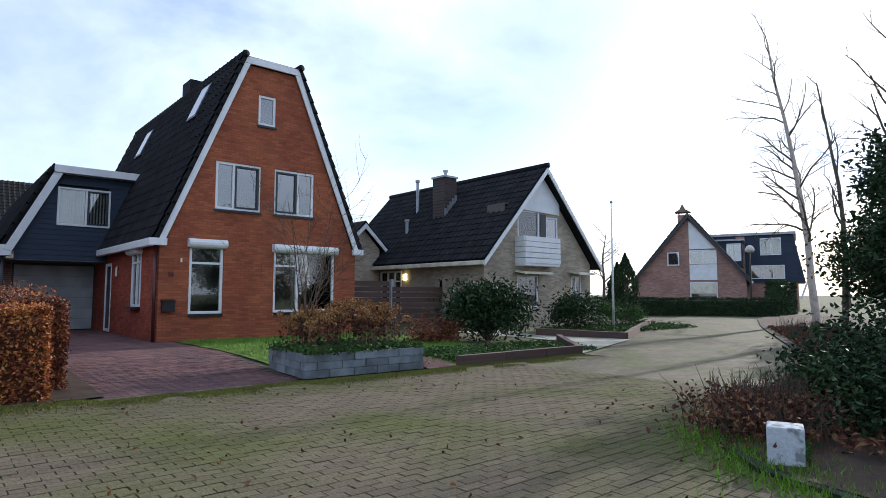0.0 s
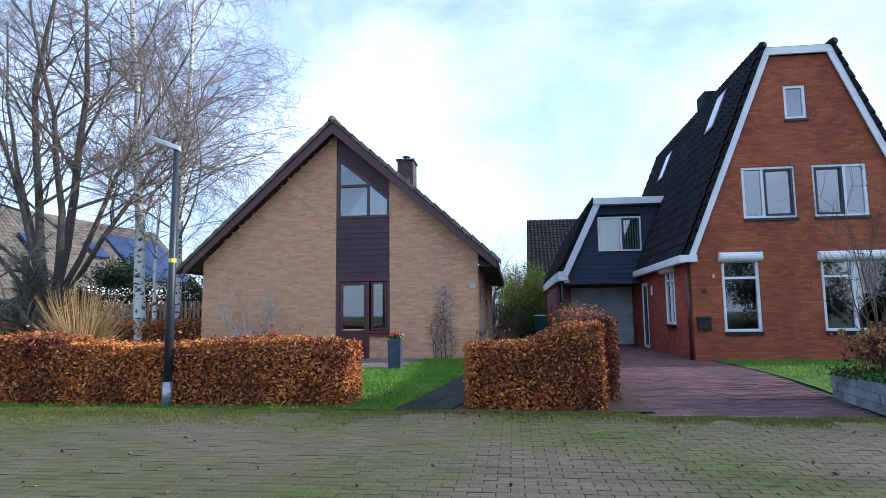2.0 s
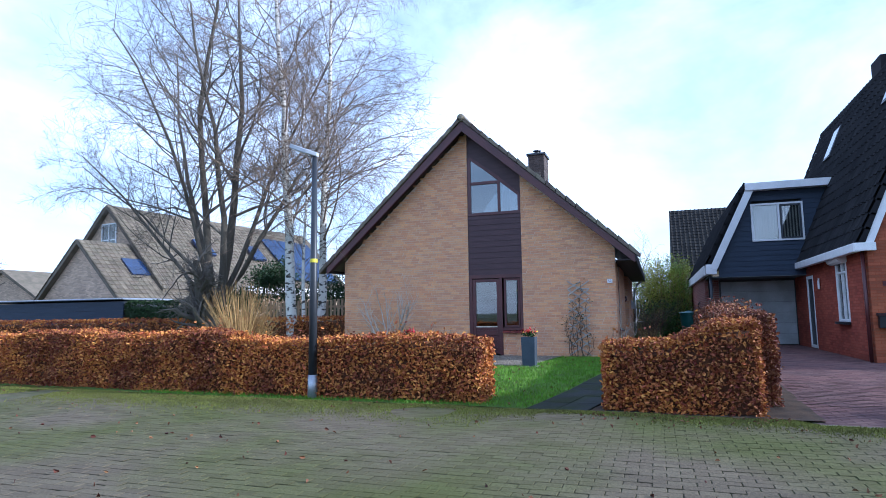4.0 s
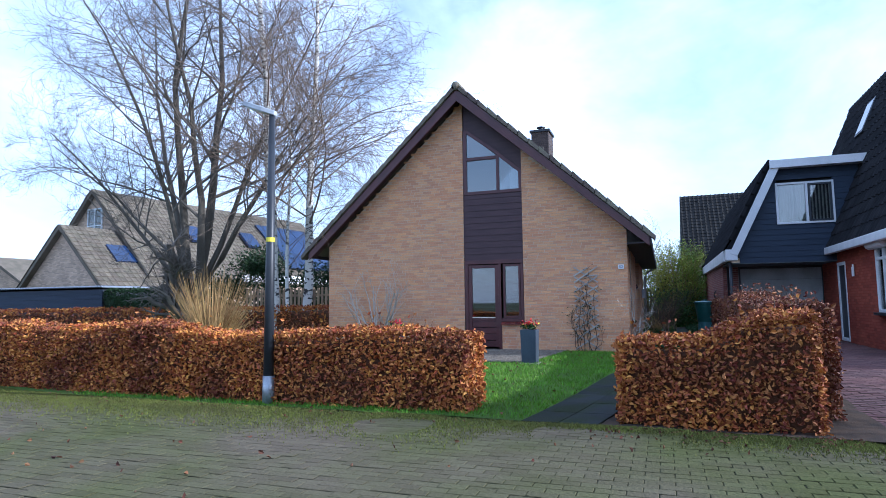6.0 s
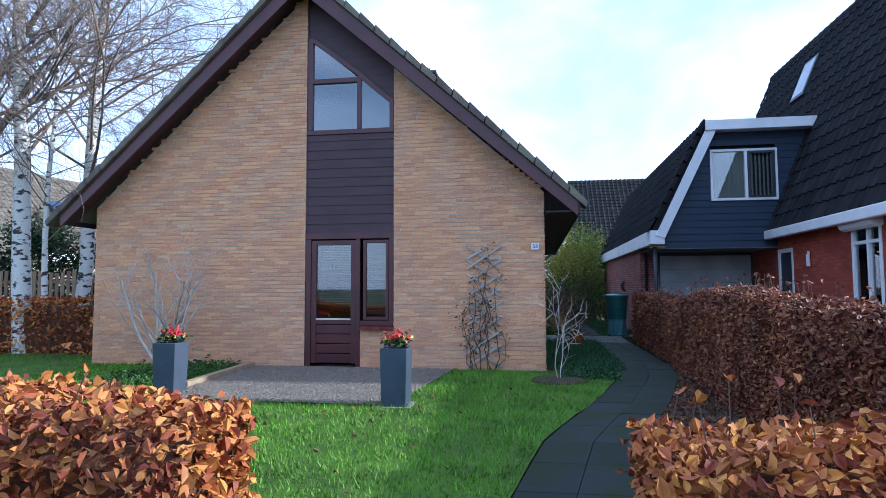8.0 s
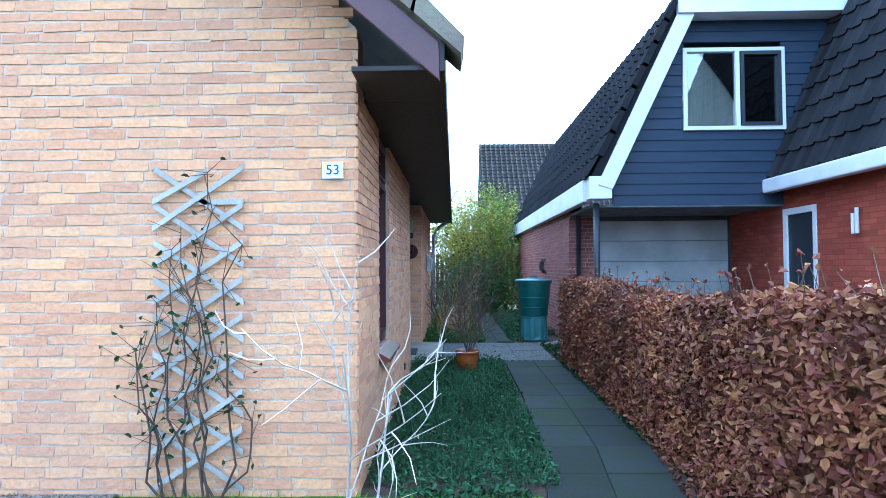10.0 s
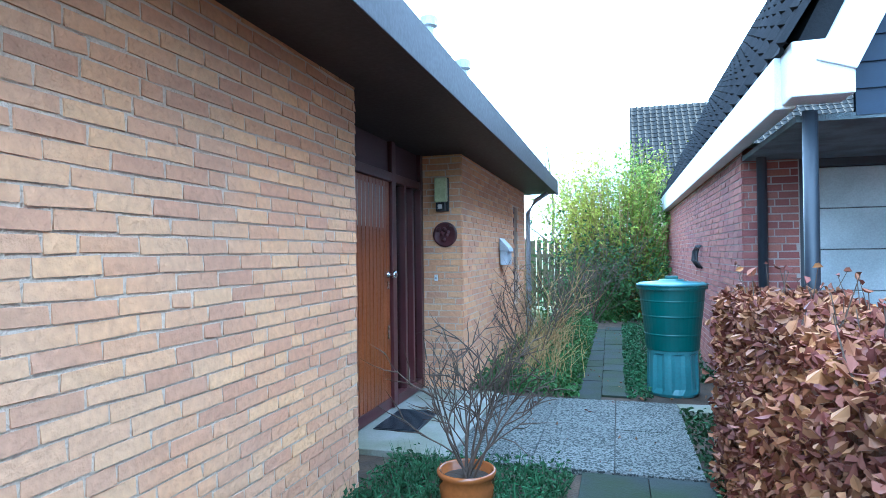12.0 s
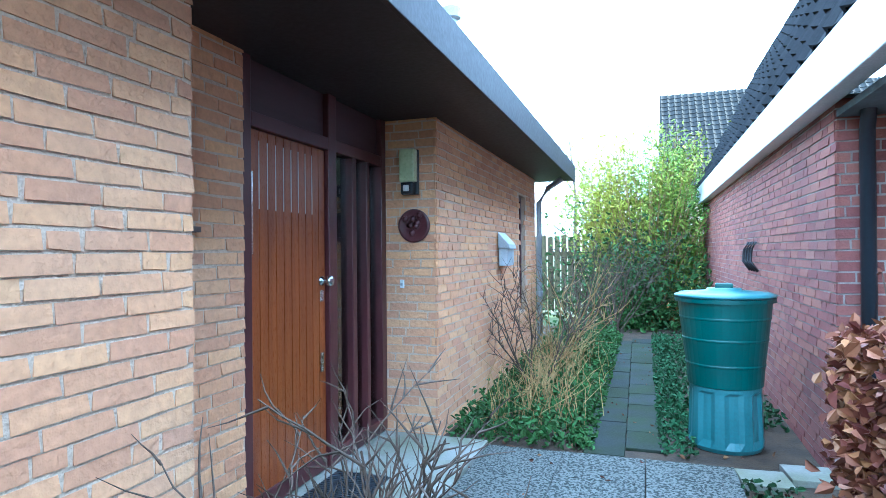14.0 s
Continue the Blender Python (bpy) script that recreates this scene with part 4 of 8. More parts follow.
for x0, x1 in ((5.04, 5.45), (10.9, 11.26)):
    t = Mesh()
    t.box(x0, x1, FY - 0.17, FY - 0.045, 2.4, 2.58)
    part("eaves_corner", t, "white", B, "white boxed eaves corner", bevel=0.01)
for xx, zz in ((7.34, 7.85), (9.02, 7.85)):
    t = Mesh()
    t.tube([(xx, FY - 0.16, zz), (xx, 10.4, zz)], [0.1, 0.1], 10)
    part("ridge_tiles", t, "tile_dark", B, smooth=True)
# verge tiles on the gable edges
for (xa, za, xb, zb, sgn) in ((5.22, 2.56, 7.37, 7.81, 1), (11.18, 2.56, 9.0, 7.81, -1)):
    for k in range(17):
        a, b_ = k / 17, (k + 1.12) / 17
        q0, q1 = (xa + (xb - xa) * a, za + (zb - za) * a), (xa + (xb - xa) * b_, za + (zb - za) * b_)
        vt = Mesh()
        vt.prism([(q0[0] - sgn * 0.09, q0[1] + 0.02), (q0[0] + sgn * 0.03, q0[1] - 0.02), (q1[0] + sgn * 0.03, q1[1] - 0.02), (q1[0] - sgn * 0.05, q1[1] + 0.02)], FY - 0.13, FY + 0.2, "y")
        part("roof_tile", vt, "tile_dark", B)
window(B, "x", *W1, FY + 0.02, -1, rails=[(W1[0] + 0.07, W1[1] - 0.07, 2.0)], label="white framed window with dark room behind")
window(B, "x", *W2, FY + 0.02, -1, posts=(9.1,), rails=[(W2[0] + 0.07, 9.07, 2.0)], label="white framed wide window")
window(B, "x", *U1, FY + 0.02, -1, posts=(7.16,), pane="glass_sky", sash=(7.19, 7.87, 3.52, 4.7, "pipe_dark"), curtain=[(6.72, 7.1)])
window(B, "x", *U2, FY + 0.02, -1, posts=(9.07,), pane="glass_sky", sash=(8.38, 9.03, 3.52, 4.7, "pipe_dark"), curtain=[(9.12, 9.5)])
window(B, "x", *U3, FY + 0.02, -1, pane="glass_sky")
for w in (W1, W2):
    s = Mesh()
    s.tube([(w[0] - 0.06, FY - 0.06, w[3] + 0.06), (w[1] + 0.06, FY - 0.06, w[3] + 0.06)], [0.12, 0.12], 12)
    part("roller_shutter_box", s, "white", B, "white roller shutter box", smooth=False, bevel=0.004)
    s = Mesh()
    n = int((w[1] - w[0]) / 0.1)
    for k in range(n):
        x0 = w[0] + (w[1] - w[0]) * k / n
        s.box(x0 + 0.003, x0 + (w[1] - w[0]) / n - 0.003, FY - 0.06, FY + 0.05, w[2] - 0.07, w[2])
    part("sill", s, "black", B, "black tiled sill")
for w in (U1, U2, U3):
    s = Mesh()
    s.box(w[0] - 0.02, w[1] + 0.02, FY - 0.05, FY + 0.05, w[2] - 0.06, w[2])
    part("sill", s, "black", B)
window(B, "y", *SWB, 5.3, -1, posts=(1.4,), rails=[(1.07, 1.85, 2.05)], label="white side window", curtain=[(1.1, 1.35)])
s = Mesh()
s.tube([(5.24, SWB[0] - 0.06, 2.38), (5.24, SWB[1] + 0.06, 2.38)], [0.12, 0.12], 12)
part("roller_shutter_box", s, "white", B, "white roller shutter box")
s = Mesh()
s.box(5.2, 5.31, SWB[0] - 0.02, SWB[1] + 0.02, SWB[2] - 0.06, SWB[2])
part("sill", s, "black", B)
# skylights on the left slope
for y0, h0, h1 in ((0.9, 3.95, 5.15), (6.3, 3.75, 4.85)):
    s, gl = Mesh(), Mesh()
    dn = dirL.normalized()
    nn = Vector((-dn.z, 0, dn.x))
    o = Vector((5.15, 0, 2.58))
    def pt(y, h, e):
        q = o + dn * h + nn * e
        return (q.x, y, q.z)
    for (ya, yb, ha, hb, mm, e0, e1) in ((y0, y0 + 0.78, h0, h1, s, 0.03, 0.13), (y0 + 0.07, y0 + 0.71, h0 + 0.07, h1 - 0.07, gl, 0.131, 0.14)):
        vs = [pt(ya, ha, e0), pt(yb, ha, e0), pt(yb, hb, e0), pt(ya, hb, e0), pt(ya, ha, e1), pt(yb, ha, e1), pt(yb, hb, e1), pt(ya, hb, e1)]
        mm.add(vs, [(0, 1, 2, 3), (4, 7, 6, 5), (0, 4, 5, 1), (1, 5, 6, 2), (2, 6, 7, 3), (3, 7, 4, 0)])
    sk = part("skylight", s, "pipe_dark", B, "skylight with metal frame")
    part("pane", gl, mat("skylight_glass_%d" % int(y0 * 10), (0.25, 0.28, 0.32), rough=0.12, scale=3, fine=60, bump=0, spec=1.0), sk)
s = Mesh()
s.box(7.25, 7.85, 3.6, 4.4, 7.5, 8.3)
bc = part("chimney", s, "tile_dark", B, "low dark chimney on the ridge")

# garage wing
gp = [(2.62, 2.5), (3.78, 4.95), (6.6, 4.95), (6.6, 2.5)]
s = Mesh()
s.prism([(2.5, 2.58), (2.5, 2.46), (2.75, 2.46), (3.95, 4.95), (6.6, 4.95), (6.6, 5.1), (3.75, 5.1)], 4.9, 15.6, "y")
part("roof", s, "tile_dark", B, "black tiled garage roof")
tiled_roof(B, (2.5, 4.84, 2.58), (0, 1, 0), (1.25, 0, 2.52), 36, 8, "tile_dark")
for k in range(1, 8):
    a, b_ = k / 8, (k + 1.12) / 8
    q0, q1 = (2.5 + 1.25 * a, 2.58 + 2.52 * a), (2.5 + 1.25 * b_, 2.58 + 2.52 * b_)
    vt = Mesh()
    vt.prism([(q0[0] - 0.07, q0[1] + 0.03), (q0[0] + 0.02, q0[1] - 0.01), (q1[0] + 0.02, q1[1] - 0.01), (q1[0] - 0.045, q1[1] + 0.03)], 4.83, 5.1, "y")
    part("roof_tile", vt, "tile_dark", B)
for k in range(18):
    z0 = 2.22 + k * 0.158
    if z0 > 4.9:
        break
    xl = lambda z: 2.88 + (max(z, 2.55) - 2.55) / 2.45 * 1.05
    z1 = min(z0 + 0.165, 5.0)
    spans = [((xl(z0), xl(z1)), (3.93, 3.93)), ((5.33, 5.33), (6.3, 6.3))] if 3.2 < z0 < 4.45 else [((xl(z0), xl(z1)), (6.3, 6.3))]
    for (l0, l1), (r0, r1) in spans:
        b = Mesh()
        b.add([(l0, 5.115, z0), (r0, 5.115, z0), (r1, 5.13, z1), (l1, 5.13, z1), (l0, 5.16, z0), (r0, 5.16, z0), (r1, 5.16, z1), (l1, 5.16, z1)], [(0, 1, 2, 3), (4, 7, 6, 5), (0, 4, 5, 1), (1, 5, 6, 2), (2, 6, 7, 3), (3, 7, 4, 0)])
        part("board", b, "slate_board", B)
t = Mesh()
t.prism([(2.6, 2.5), (2.8, 2.43), (4.0, 4.92), (3.82, 5.05)], 4.85, 5.113, "y")
part("verge_trim", t, "white", B, "white verge board of the garage wing", bevel=0.005)
t = Mesh()
t.prism([(2.48, 2.3), (2.8, 2.3), (2.8, 2.46), (2.72, 2.62), (2.48, 2.62)], 4.87, 5.11, "y")
part("eaves_corner", t, "white", B, "white boxed eaves corner", bevel=0.008)
t = Mesh()
t.box(3.75, 6.45, 4.8, 5.11, 4.9, 5.13)
part("verge_trim", t, "white", B, "white board along the flat top", bevel=0.006)
t = Mesh()
t.box(2.44, 2.56, 5.1, 15.5, 2.28, 2.6)
part("fascia", t, "white", B, "white eaves board", bevel=0.008)
s = Mesh()
s.box(2.56, 5.42, 5.12, 7.0, 2.2, 2.24)
part("eaves_soffit", s, "stone_wall", B, "grey boarded carport soffit")
w = window(B, "x", 3.9, 5.36, 3.3, 4.5, 5.08, -1, posts=(4.68,), fw=0.06, depth=0.12, room=0, sash=(4.72, 5.3, 3.36, 4.44, "pipe_dark"), label="white dormer window with vertical blinds")
for k in range(16):
    v = Mesh()
    x0 = 3.96 + k * 0.086
    wide = 0.084 if k < 8 else 0.04
    v.box(x0, x0 + wide, 5.2, 5.204, 3.36, 4.45)
    part("blind_slat", v, "curtain", w)
# near-black sheet behind the slats gives the darkness of an unlit room
s = Mesh()
s.box(3.8, 6.3, 5.3, 5.34, 3.1, 4.85)
part("room_lining", s, "pipe_dark", w)
m = Mesh()
m.box(2.562, 3.0, 6.762, 7.05, -0.05, 2.3), m.box(2.562, 2.85, 7.05, 15.4, -0.05, 2.4), m.box(2.85, 5.4, 15.1, 15.4, -0.05, 2.4)
part("wall", m, "mortar_dark", B, "dark mortar of garage wall")
bk = Mesh()
brick_field(bk, (2.562, 6.75, 0), (0, 1, 0), (-1, 0, 0), 0.0, 2.3, 8.6, lambda u, z: True, joint=0.011, wob=0.002)
brick_field(bk, (2.55, 6.762, 0), (1, 0, 0), (0, -1, 0), 0.0, 2.3, 0.44, lambda u, z: True, joint=0.011, shift=0.5, wob=0.002)
part("garage_bricks", bk, "brick_b_shaded", B, "red garage bricks, darkened and purpled as if in shade", kind="stuff")
for k in range(6):
    gdm = Mesh()
    gdm.box(3.06, 5.3, 6.86, 6.9, 0.02 + k * 0.352, 0.366 + k * 0.352)
    part("garage_door_panel", gdm, "garage_door", B, "light grey panel of closed garage door", bevel=0.006)
t = Mesh()
t.box(3.0, 3.06, 6.8, 6.95, 0, 2.2), t.box(5.3, 5.42, 6.8, 6.95, 0, 2.2), t.box(3.06, 5.3, 6.8, 6.95, 2.13, 2.2)
part("garage_door_frame", t, "pipe_dark", B, "dark frame of garage door", bevel=0.004)
t = Mesh()
t.box(3.0, 5.42, 6.95, 7.0, 0, 2.2)
part("wall", t, "pipe_dark", B)
for (px, py) in ((2.62, 5.06),):
    t = Mesh()
    t.tube([(px, py, 0), (px, py, 2.25)], [0.042, 0.042], 14)
    part("carport_post", t, "pipe_dark", B, "dark grey round carport post", smooth=True)
t = Mesh()
t.tube([(2.7, 6.7, 0), (2.7, 6.7, 2.1), (2.66, 6.53, 2.24)], [0.04, 0.04, 0.04], 10)
part("downpipe", t, "pipe_dark", B, "dark grey downpipe", smooth=True)
w = window(B, "y", 4.35, 5.15, 0.02, 2.15, 5.31, -1, fw=0.09, label="white side door frame", room=0.8)
t = Mesh()
t.box(5.34, 5.37, 4.44, 5.06, 0.03, 2.06)
part("door_leaf", t, "pipe_dark", w, "dark side door")


# ---- the pale brick house with balcony ----
D = thing("house", (20, 6, 0), "pale brick house with dark roof and white balcony", "house")
DY, DC = -1.0, 19.55
do = [(16.3, -0.2), (22.8, -0.2), (22.8, 2.5), (DC, 6.0), (16.3, 2.5)]
part("wall", walled(do, [(18.1, 19.35, 0.68, 1.95), (18.15, 19.45, 3.4, 4.5), (19.85, 20.62, 3.4, 4.35), (21.45, 22.2, 1.0, 2.0)], DY, DY + 0.3, "y"), "wall_d", D, "pale brick gable wall")
m = walled([(DY + 0.3, -0.2), (9.0, -0.2), (9.0, 2.5), (DY + 0.3, 2.5)], [(3.95, 5.5, 0.2, 2.2)], 16.3, 16.6, "x")
m.box(22.5, 22.8, DY + 0.3, 9.0, -0.2, 2.5), m.box(16.6, 22.5, 8.7, 9.0, -0.2, 2.5)
part("wall", m, "wall_d_side", D, "pale brick side wall")
s = Mesh()
for sg in (-1, 1):
    xe = DC + sg * 3.6
    s.prism([(DC, 6.33), (xe, 2.44), (xe, 2.28), (DC, 6.13)], DY - 0.35, 9.3, "y")
part("roof", s, "tile_dark", D, "dark tiled saddle roof")
tiled_roof(D, (DC - 3.6, DY - 0.4, 2.46), (0, 1, 0), (3.6, 0, 3.89), 35, 15, "tile_dark")
s = Mesh()
s.tube([(DC, DY - 0.42, 6.36), (DC, 9.3, 6.36)], [0.11, 0.11], 10)
part("ridge_tiles", s, "tile_dark", D, smooth=True)
for sg in (-1, 1):
    t = Mesh()
    xe = DC + sg * 3.6
    t.prism([(DC, 6.28), (xe, 2.4), (xe, 2.2), (DC, 6.05)], DY - 0.4, DY - 0.35, "y")
    part("bargeboard", t, "white", D, "white bargeboard", bevel=0.005)
t = Mesh()
t.box(15.86, 15.98, DY - 0.4, 9.3, 2.26, 2.42)
part("gutter", t, "cream", D, "cream gutter", bevel=0.02)
t = Mesh()
t.prism([(18.15, 4.52), (20.66, 4.45), (20.66, 4.9), (DC, 6.0)], DY - 0.05, DY - 0.012, "y")
part("gable_panel", t, "white", D, "white gable boarding")
window(D, "x", 18.1, 19.35, 0.68, 1.95, DY + 0.02, -1, label="white framed window")
M["ochre"] = mat("ochre_curtain", (0.42, 0.26, 0.06), (0.34, 0.2, 0.05), rough=0.9, scale=3, fine=80, bump=0.1, streak=(12, 12, 0.5))
w = window(D, "x", 18.15, 19.45, 3.4, 4.5, DY + 0.02, -1, label="balcony window with closed ochre curtain")
c = Mesh()
for k in range(15):
    c.tube([(18.22 + k * 0.084, DY + 0.17 + 0.014 * (k % 2), 3.45), (18.22 + k * 0.084, DY + 0.17 + 0.014 * (k % 2), 4.44)], [0.046, 0.046], 8)
part("curtain", c, "ochre", w, "ochre pleated curtain", smooth=True)
c = Mesh()
c.box(19.49, 19.83, DY - 0.02, DY - 0.004, 3.4, 4.42)
part("shutter", c, "pipe_dark", D, "dark grey panel between the windows", bevel=0.004)
window(D, "x", 19.85, 20.62, 3.4, 4.35, DY + 0.02, -1, pane="glass_sky")
window(D, "x", 21.45, 22.2, 1.0, 2.0, DY + 0.02, -1, posts=(21.8,))
for x0, x1, z in ((17.95, 19.6, 2.12), (21.3, 22.4, 2.16)):
    a = Mesh()
    a.prism([(DY - 0.02, z), (DY - 0.55, z - 0.06), (DY - 0.55, z - 0.14), (DY - 0.02, z - 0.05)], x0, x1, "x")
    part("awning_box", a, "cream", D, "folded cream awning")
bal = Mesh()
bal.box(18.0, 20.1, DY - 0.5, DY, 2.3, 2.4)
balc = part("balcony", bal, "white", D, "white balcony floor")
for k in range(5):
    b = Mesh()
    b.box(18.0, 20.1, DY - 0.53, DY - 0.5, 2.4 + k * 0.21, 2.585 + k * 0.21)
    b.box(17.97, 18.0, DY - 0.5, DY - 0.004, 2.4 + k * 0.21, 2.585 + k * 0.21), b.box(20.1, 20.13, DY - 0.5, DY - 0.004, 2.4 + k * 0.21, 2.585 + k * 0.21)
    part("balcony_board", b, "white", balc)
c = Mesh()
c.box(17.8, 18.5, 2.9, 3.7, 4.1, 6.3)
dc = part("chimney", c, "wall_c", D, "brick chimney with lead flashing")
c = Mesh()
c.box(17.75, 18.55, 2.85, 3.75, 6.3, 6.38), c.lathe(18.3, 3.4, [(0.07, 6.38), (0.07, 6.63), (0.12, 6.65), (0.12, 6.73)], 10)
part("chimney_cap", c, "pipe_grey", dc)
c = Mesh()
for k in range(5):
    c.box(17.8 + k * 0.14, 17.94 + k * 0.14, 2.86, 2.9, 4.42 + k * 0.16, 4.92 + k * 0.16)
part("flashing", c, "zinc", dc)
for px, py, z0, h in ((18.3, 5.4, 5.0, 1.45), (17.3, 4.9, 3.9, 0.55)):
    v = Mesh()
    v.lathe(px, py, [(0.07, z0 - 0.2), (0.07, z0 + h), (0.11, z0 + h + 0.02), (0.11, z0 + h + 0.12)], 10)
    part("flue", v, "pipe_grey", D, "metal flue")
# low wing between the houses
m = Mesh()
WX, WY = 15.4, 5.6
m.prism([(WX - 1.5, -0.1), (WX + 0.88, -0.1), (WX + 0.88, 3.2), (WX, 4.08), (WX - 1.5, 2.6)], WY, 11.5, "y")
part("wing_wall", m, "wall_d", D, "low pale brick wing")
for sg in (-1, 1):
    t = Mesh()
    e = 1.8 if sg < 0 else 1.35
    t.prism([(WX, 4.3), (WX + sg * e, 4.3 - e * 0.96), (WX + sg * e, 4.12 - e * 0.96), (WX, 4.08)], WY - 0.25, WY - 0.2, "y")
    part("bargeboard", t, "white", D)
    t = Mesh()
    t.prism([(WX, 4.42), (WX + sg * e, 4.42 - e * 0.96), (WX + sg * e, 4.3 - e * 0.96), (WX, 4.28)], WY - 0.22, 11.6, "y")
    part("wing_roof", t, "tile_dark", D)
w = window(D, "y", 3.95, 5.5, 0.2, 2.2, 16.28, -1, posts=(4.45, 4.95), rails=[(4.0, 5.45, 1.75)], label="white glazed side entrance")
lamp = Mesh()
lamp.box(16.2, 16.29, 3.58, 3.74, 1.8, 2.05)
em = bpy.data.materials.new("lit_wall_lamp")
em.use_nodes = True
em.node_tree.nodes["Principled BSDF"].inputs["Emission Color"].default_value = (1, 0.75, 0.3, 1)
em.node_tree.nodes["Principled BSDF"].inputs["Emission Strength"].default_value = 6
part("wall_lamp", lamp, em, D, "lit yellow wall lamp")

# fence between the houses
F = thing("fence", (13.8, 1.0, 0), "brown horizontal board fence on metal posts", "fence")
for k in range(8):
    b = Mesh()
    b.box(11.5, 13.9, 1.5, 1.53, 0.1 + k * 0.2, 0.27 + k * 0.2)
    part("board", b, "wood_fence", F)
    if k < 7:
        b = Mesh()
        b.box(13.9, 16.4, 1.3, 1.33, 0.1 + k * 0.2, 0.27 + k * 0.2)
        part("board", b, "wood_fence", F)
for x in (11.5, 13.9, 16.35):
    b = Mesh()
    b.box(x - 0.05, x + 0.05, 1.33, 1.45, 0, 1.75)
    part("post", b, "pipe_grey", F)


# ---- far houses ----
def gable_house(base, w, dpt, eave, ridge, wall, roof, label, turn=0.0, cover=True, over=0.3):
    """A plain house with its gable towards -y, before turning; x from 0 to w, y from 0 to dpt."""
    h = thing("house", (0, 0, 0), label, "house")
    k = Mesh()
    k.prism([(0, -0.2), (w, -0.2), (w, eave), (w / 2, ridge - 0.2), (0, eave)], 0, dpt, "y")
    part("wall", k, wall, h)
    sl = (ridge - eave) / (w / 2)
    k = Mesh()
    for sg in (-1, 1):
        xe = w / 2 + sg * (w / 2 + over)
        k.prism([(w / 2, ridge), (xe, ridge - sl * (w / 2 + over)), (xe, ridge - sl * (w / 2 + over) - 0.2), (w / 2, ridge - 0.25)], -0.3, dpt + 0.3, "y")
    part("roof", k, roof, h)
    if cover:
        for sg in (-1, 1):
            xe = w / 2 + sg * (w / 2 + over)
            run = math.hypot(w / 2 + over, sl * (w / 2 + over))
            tiled_roof(h, (xe, -0.32, ridge - sl * (w / 2 + over) + 0.01), (0, 1, 0), (-sg * (w / 2 + over), 0, sl * (w / 2 + over)), int(dpt / 0.3) + 2, int(run / 0.34), roof)
    h.matrix_world = pose(*(c * K for c in base), 0, 0, turn)
    BASE[h.name] = Vector((0, 0, 0))
    return h


def put(h, name, m, material, label=""):
    return part(name, m, material, h, label)


# the brown house at the end of the street, with flank dormers
EW, ER = 7.2, 7.0
Eh = gable_house((40.75, 7.55, 0), EW, 11, 2.5, ER, "wall_e", "tile_brown", "brown brick house with white gable boarding and black trim", -68)
k = Mesh()
k.prism([(3.62, 4.45), (5.35, 4.45), (3.62, 6.5)], -0.06, -0.01, "y")
put(Eh, "gable_panel", k, "white", "white triangular gable boarding")
k = Mesh()
k.box(3.62, 5.4, -0.06, -0.01, 2.25, 3.35)
put(Eh, "gable_panel", k, "white", "white boarded strip")
window(Eh, "x", 3.62, 5.4, 3.38, 4.36, -0.1, -1, posts=(4.55,), room=0, pane="glass_sky")
window(Eh, "x", 3.62, 5.4, 0.45, 2.1, -0.1, -1, room=0)
k = Mesh()
k.box(3.7, 5.3, -0.08, -0.05, 1.3, 2.05)
put(Eh, "blind", k, "cream", "half-lowered cream blind")
window(Eh, "x", 2.15, 2.95, 3.3, 4.25, -0.1, -1, room=0, pane="glass_sky")
k = Mesh()
k.box(2.75, 3.45, 1.6, 2.4, 5.6, 7.15)
put(Eh, "chimney", k, "wall_e")
k = Mesh()
k.prism([(2.55, 7.35), (3.65, 7.35), (3.3, 7.55), (3.1, 7.95), (2.9, 7.55)], 1.5, 2.5, "y")
k.box(2.8, 2.84, 1.7, 2.3, 7.15, 7.36), k.box(3.36, 3.4, 1.7, 2.3, 7.15, 7.36)
put(Eh, "chimney_cap", k, "tile_brown", "tiled hood on the chimney")
EDM = (4.7, 7.0, 4.5, 8.6, 3.4, 5.3)
k = Mesh()
k.box(*EDM)
edorm = put(Eh, "dormer", k, "slate_board", "dark dormer with flat roof")
window(Eh, "x", 5.9, 6.9, 3.75, 5.1, 4.42, -1, posts=(6.4,), room=0, pane="glass_sky", label="white framed dormer window")
k = Mesh()
k.box(4.6, 7.15, 4.3, 8.8, 5.3, 5.42)
put(Eh, "dormer_roof", k, "zinc", "flat dormer roof with pale edge")
esl = (ER - 2.5) / (EW / 2)
for ya, yb, xa, xb in ((0.9, 1.6, 4.1, 6.3), (2.3, 3.6, 4.0, 5.0)):
    k = Mesh()
    k.add([(x_, y_, ER - esl * (x_ - EW / 2) + 0.08) for x_, y_ in ((xb, ya), (xb, yb), (xa, yb), (xa, ya))], [(0, 1, 2, 3)])
    o = put(Eh, "skylight", k, "solar", "long skylight in the roof")
    so = o.modifiers.new("thickness", "SOLIDIFY")
    so.thickness = 0.1
k = Mesh()
k.box(EW + 0.28, EW + 0.42, -0.3, 11.3, 1.98, 2.14)
put(Eh, "gutter", k, "white", "white gutter")
for sg in (-1, 1):
    k = Mesh()
    xe = EW / 2 + sg * (EW / 2 + 0.3)
    k.prism([(EW / 2, ER + 0.02), (xe, ER + 0.02 - esl * (EW / 2 + 0.3)), (xe, ER - 0.2 - esl * (EW / 2 + 0.3)), (EW / 2, ER - 0.3)], -0.36, -0.3, "y")
    put(Eh, "bargeboard", k, "pipe_dark")
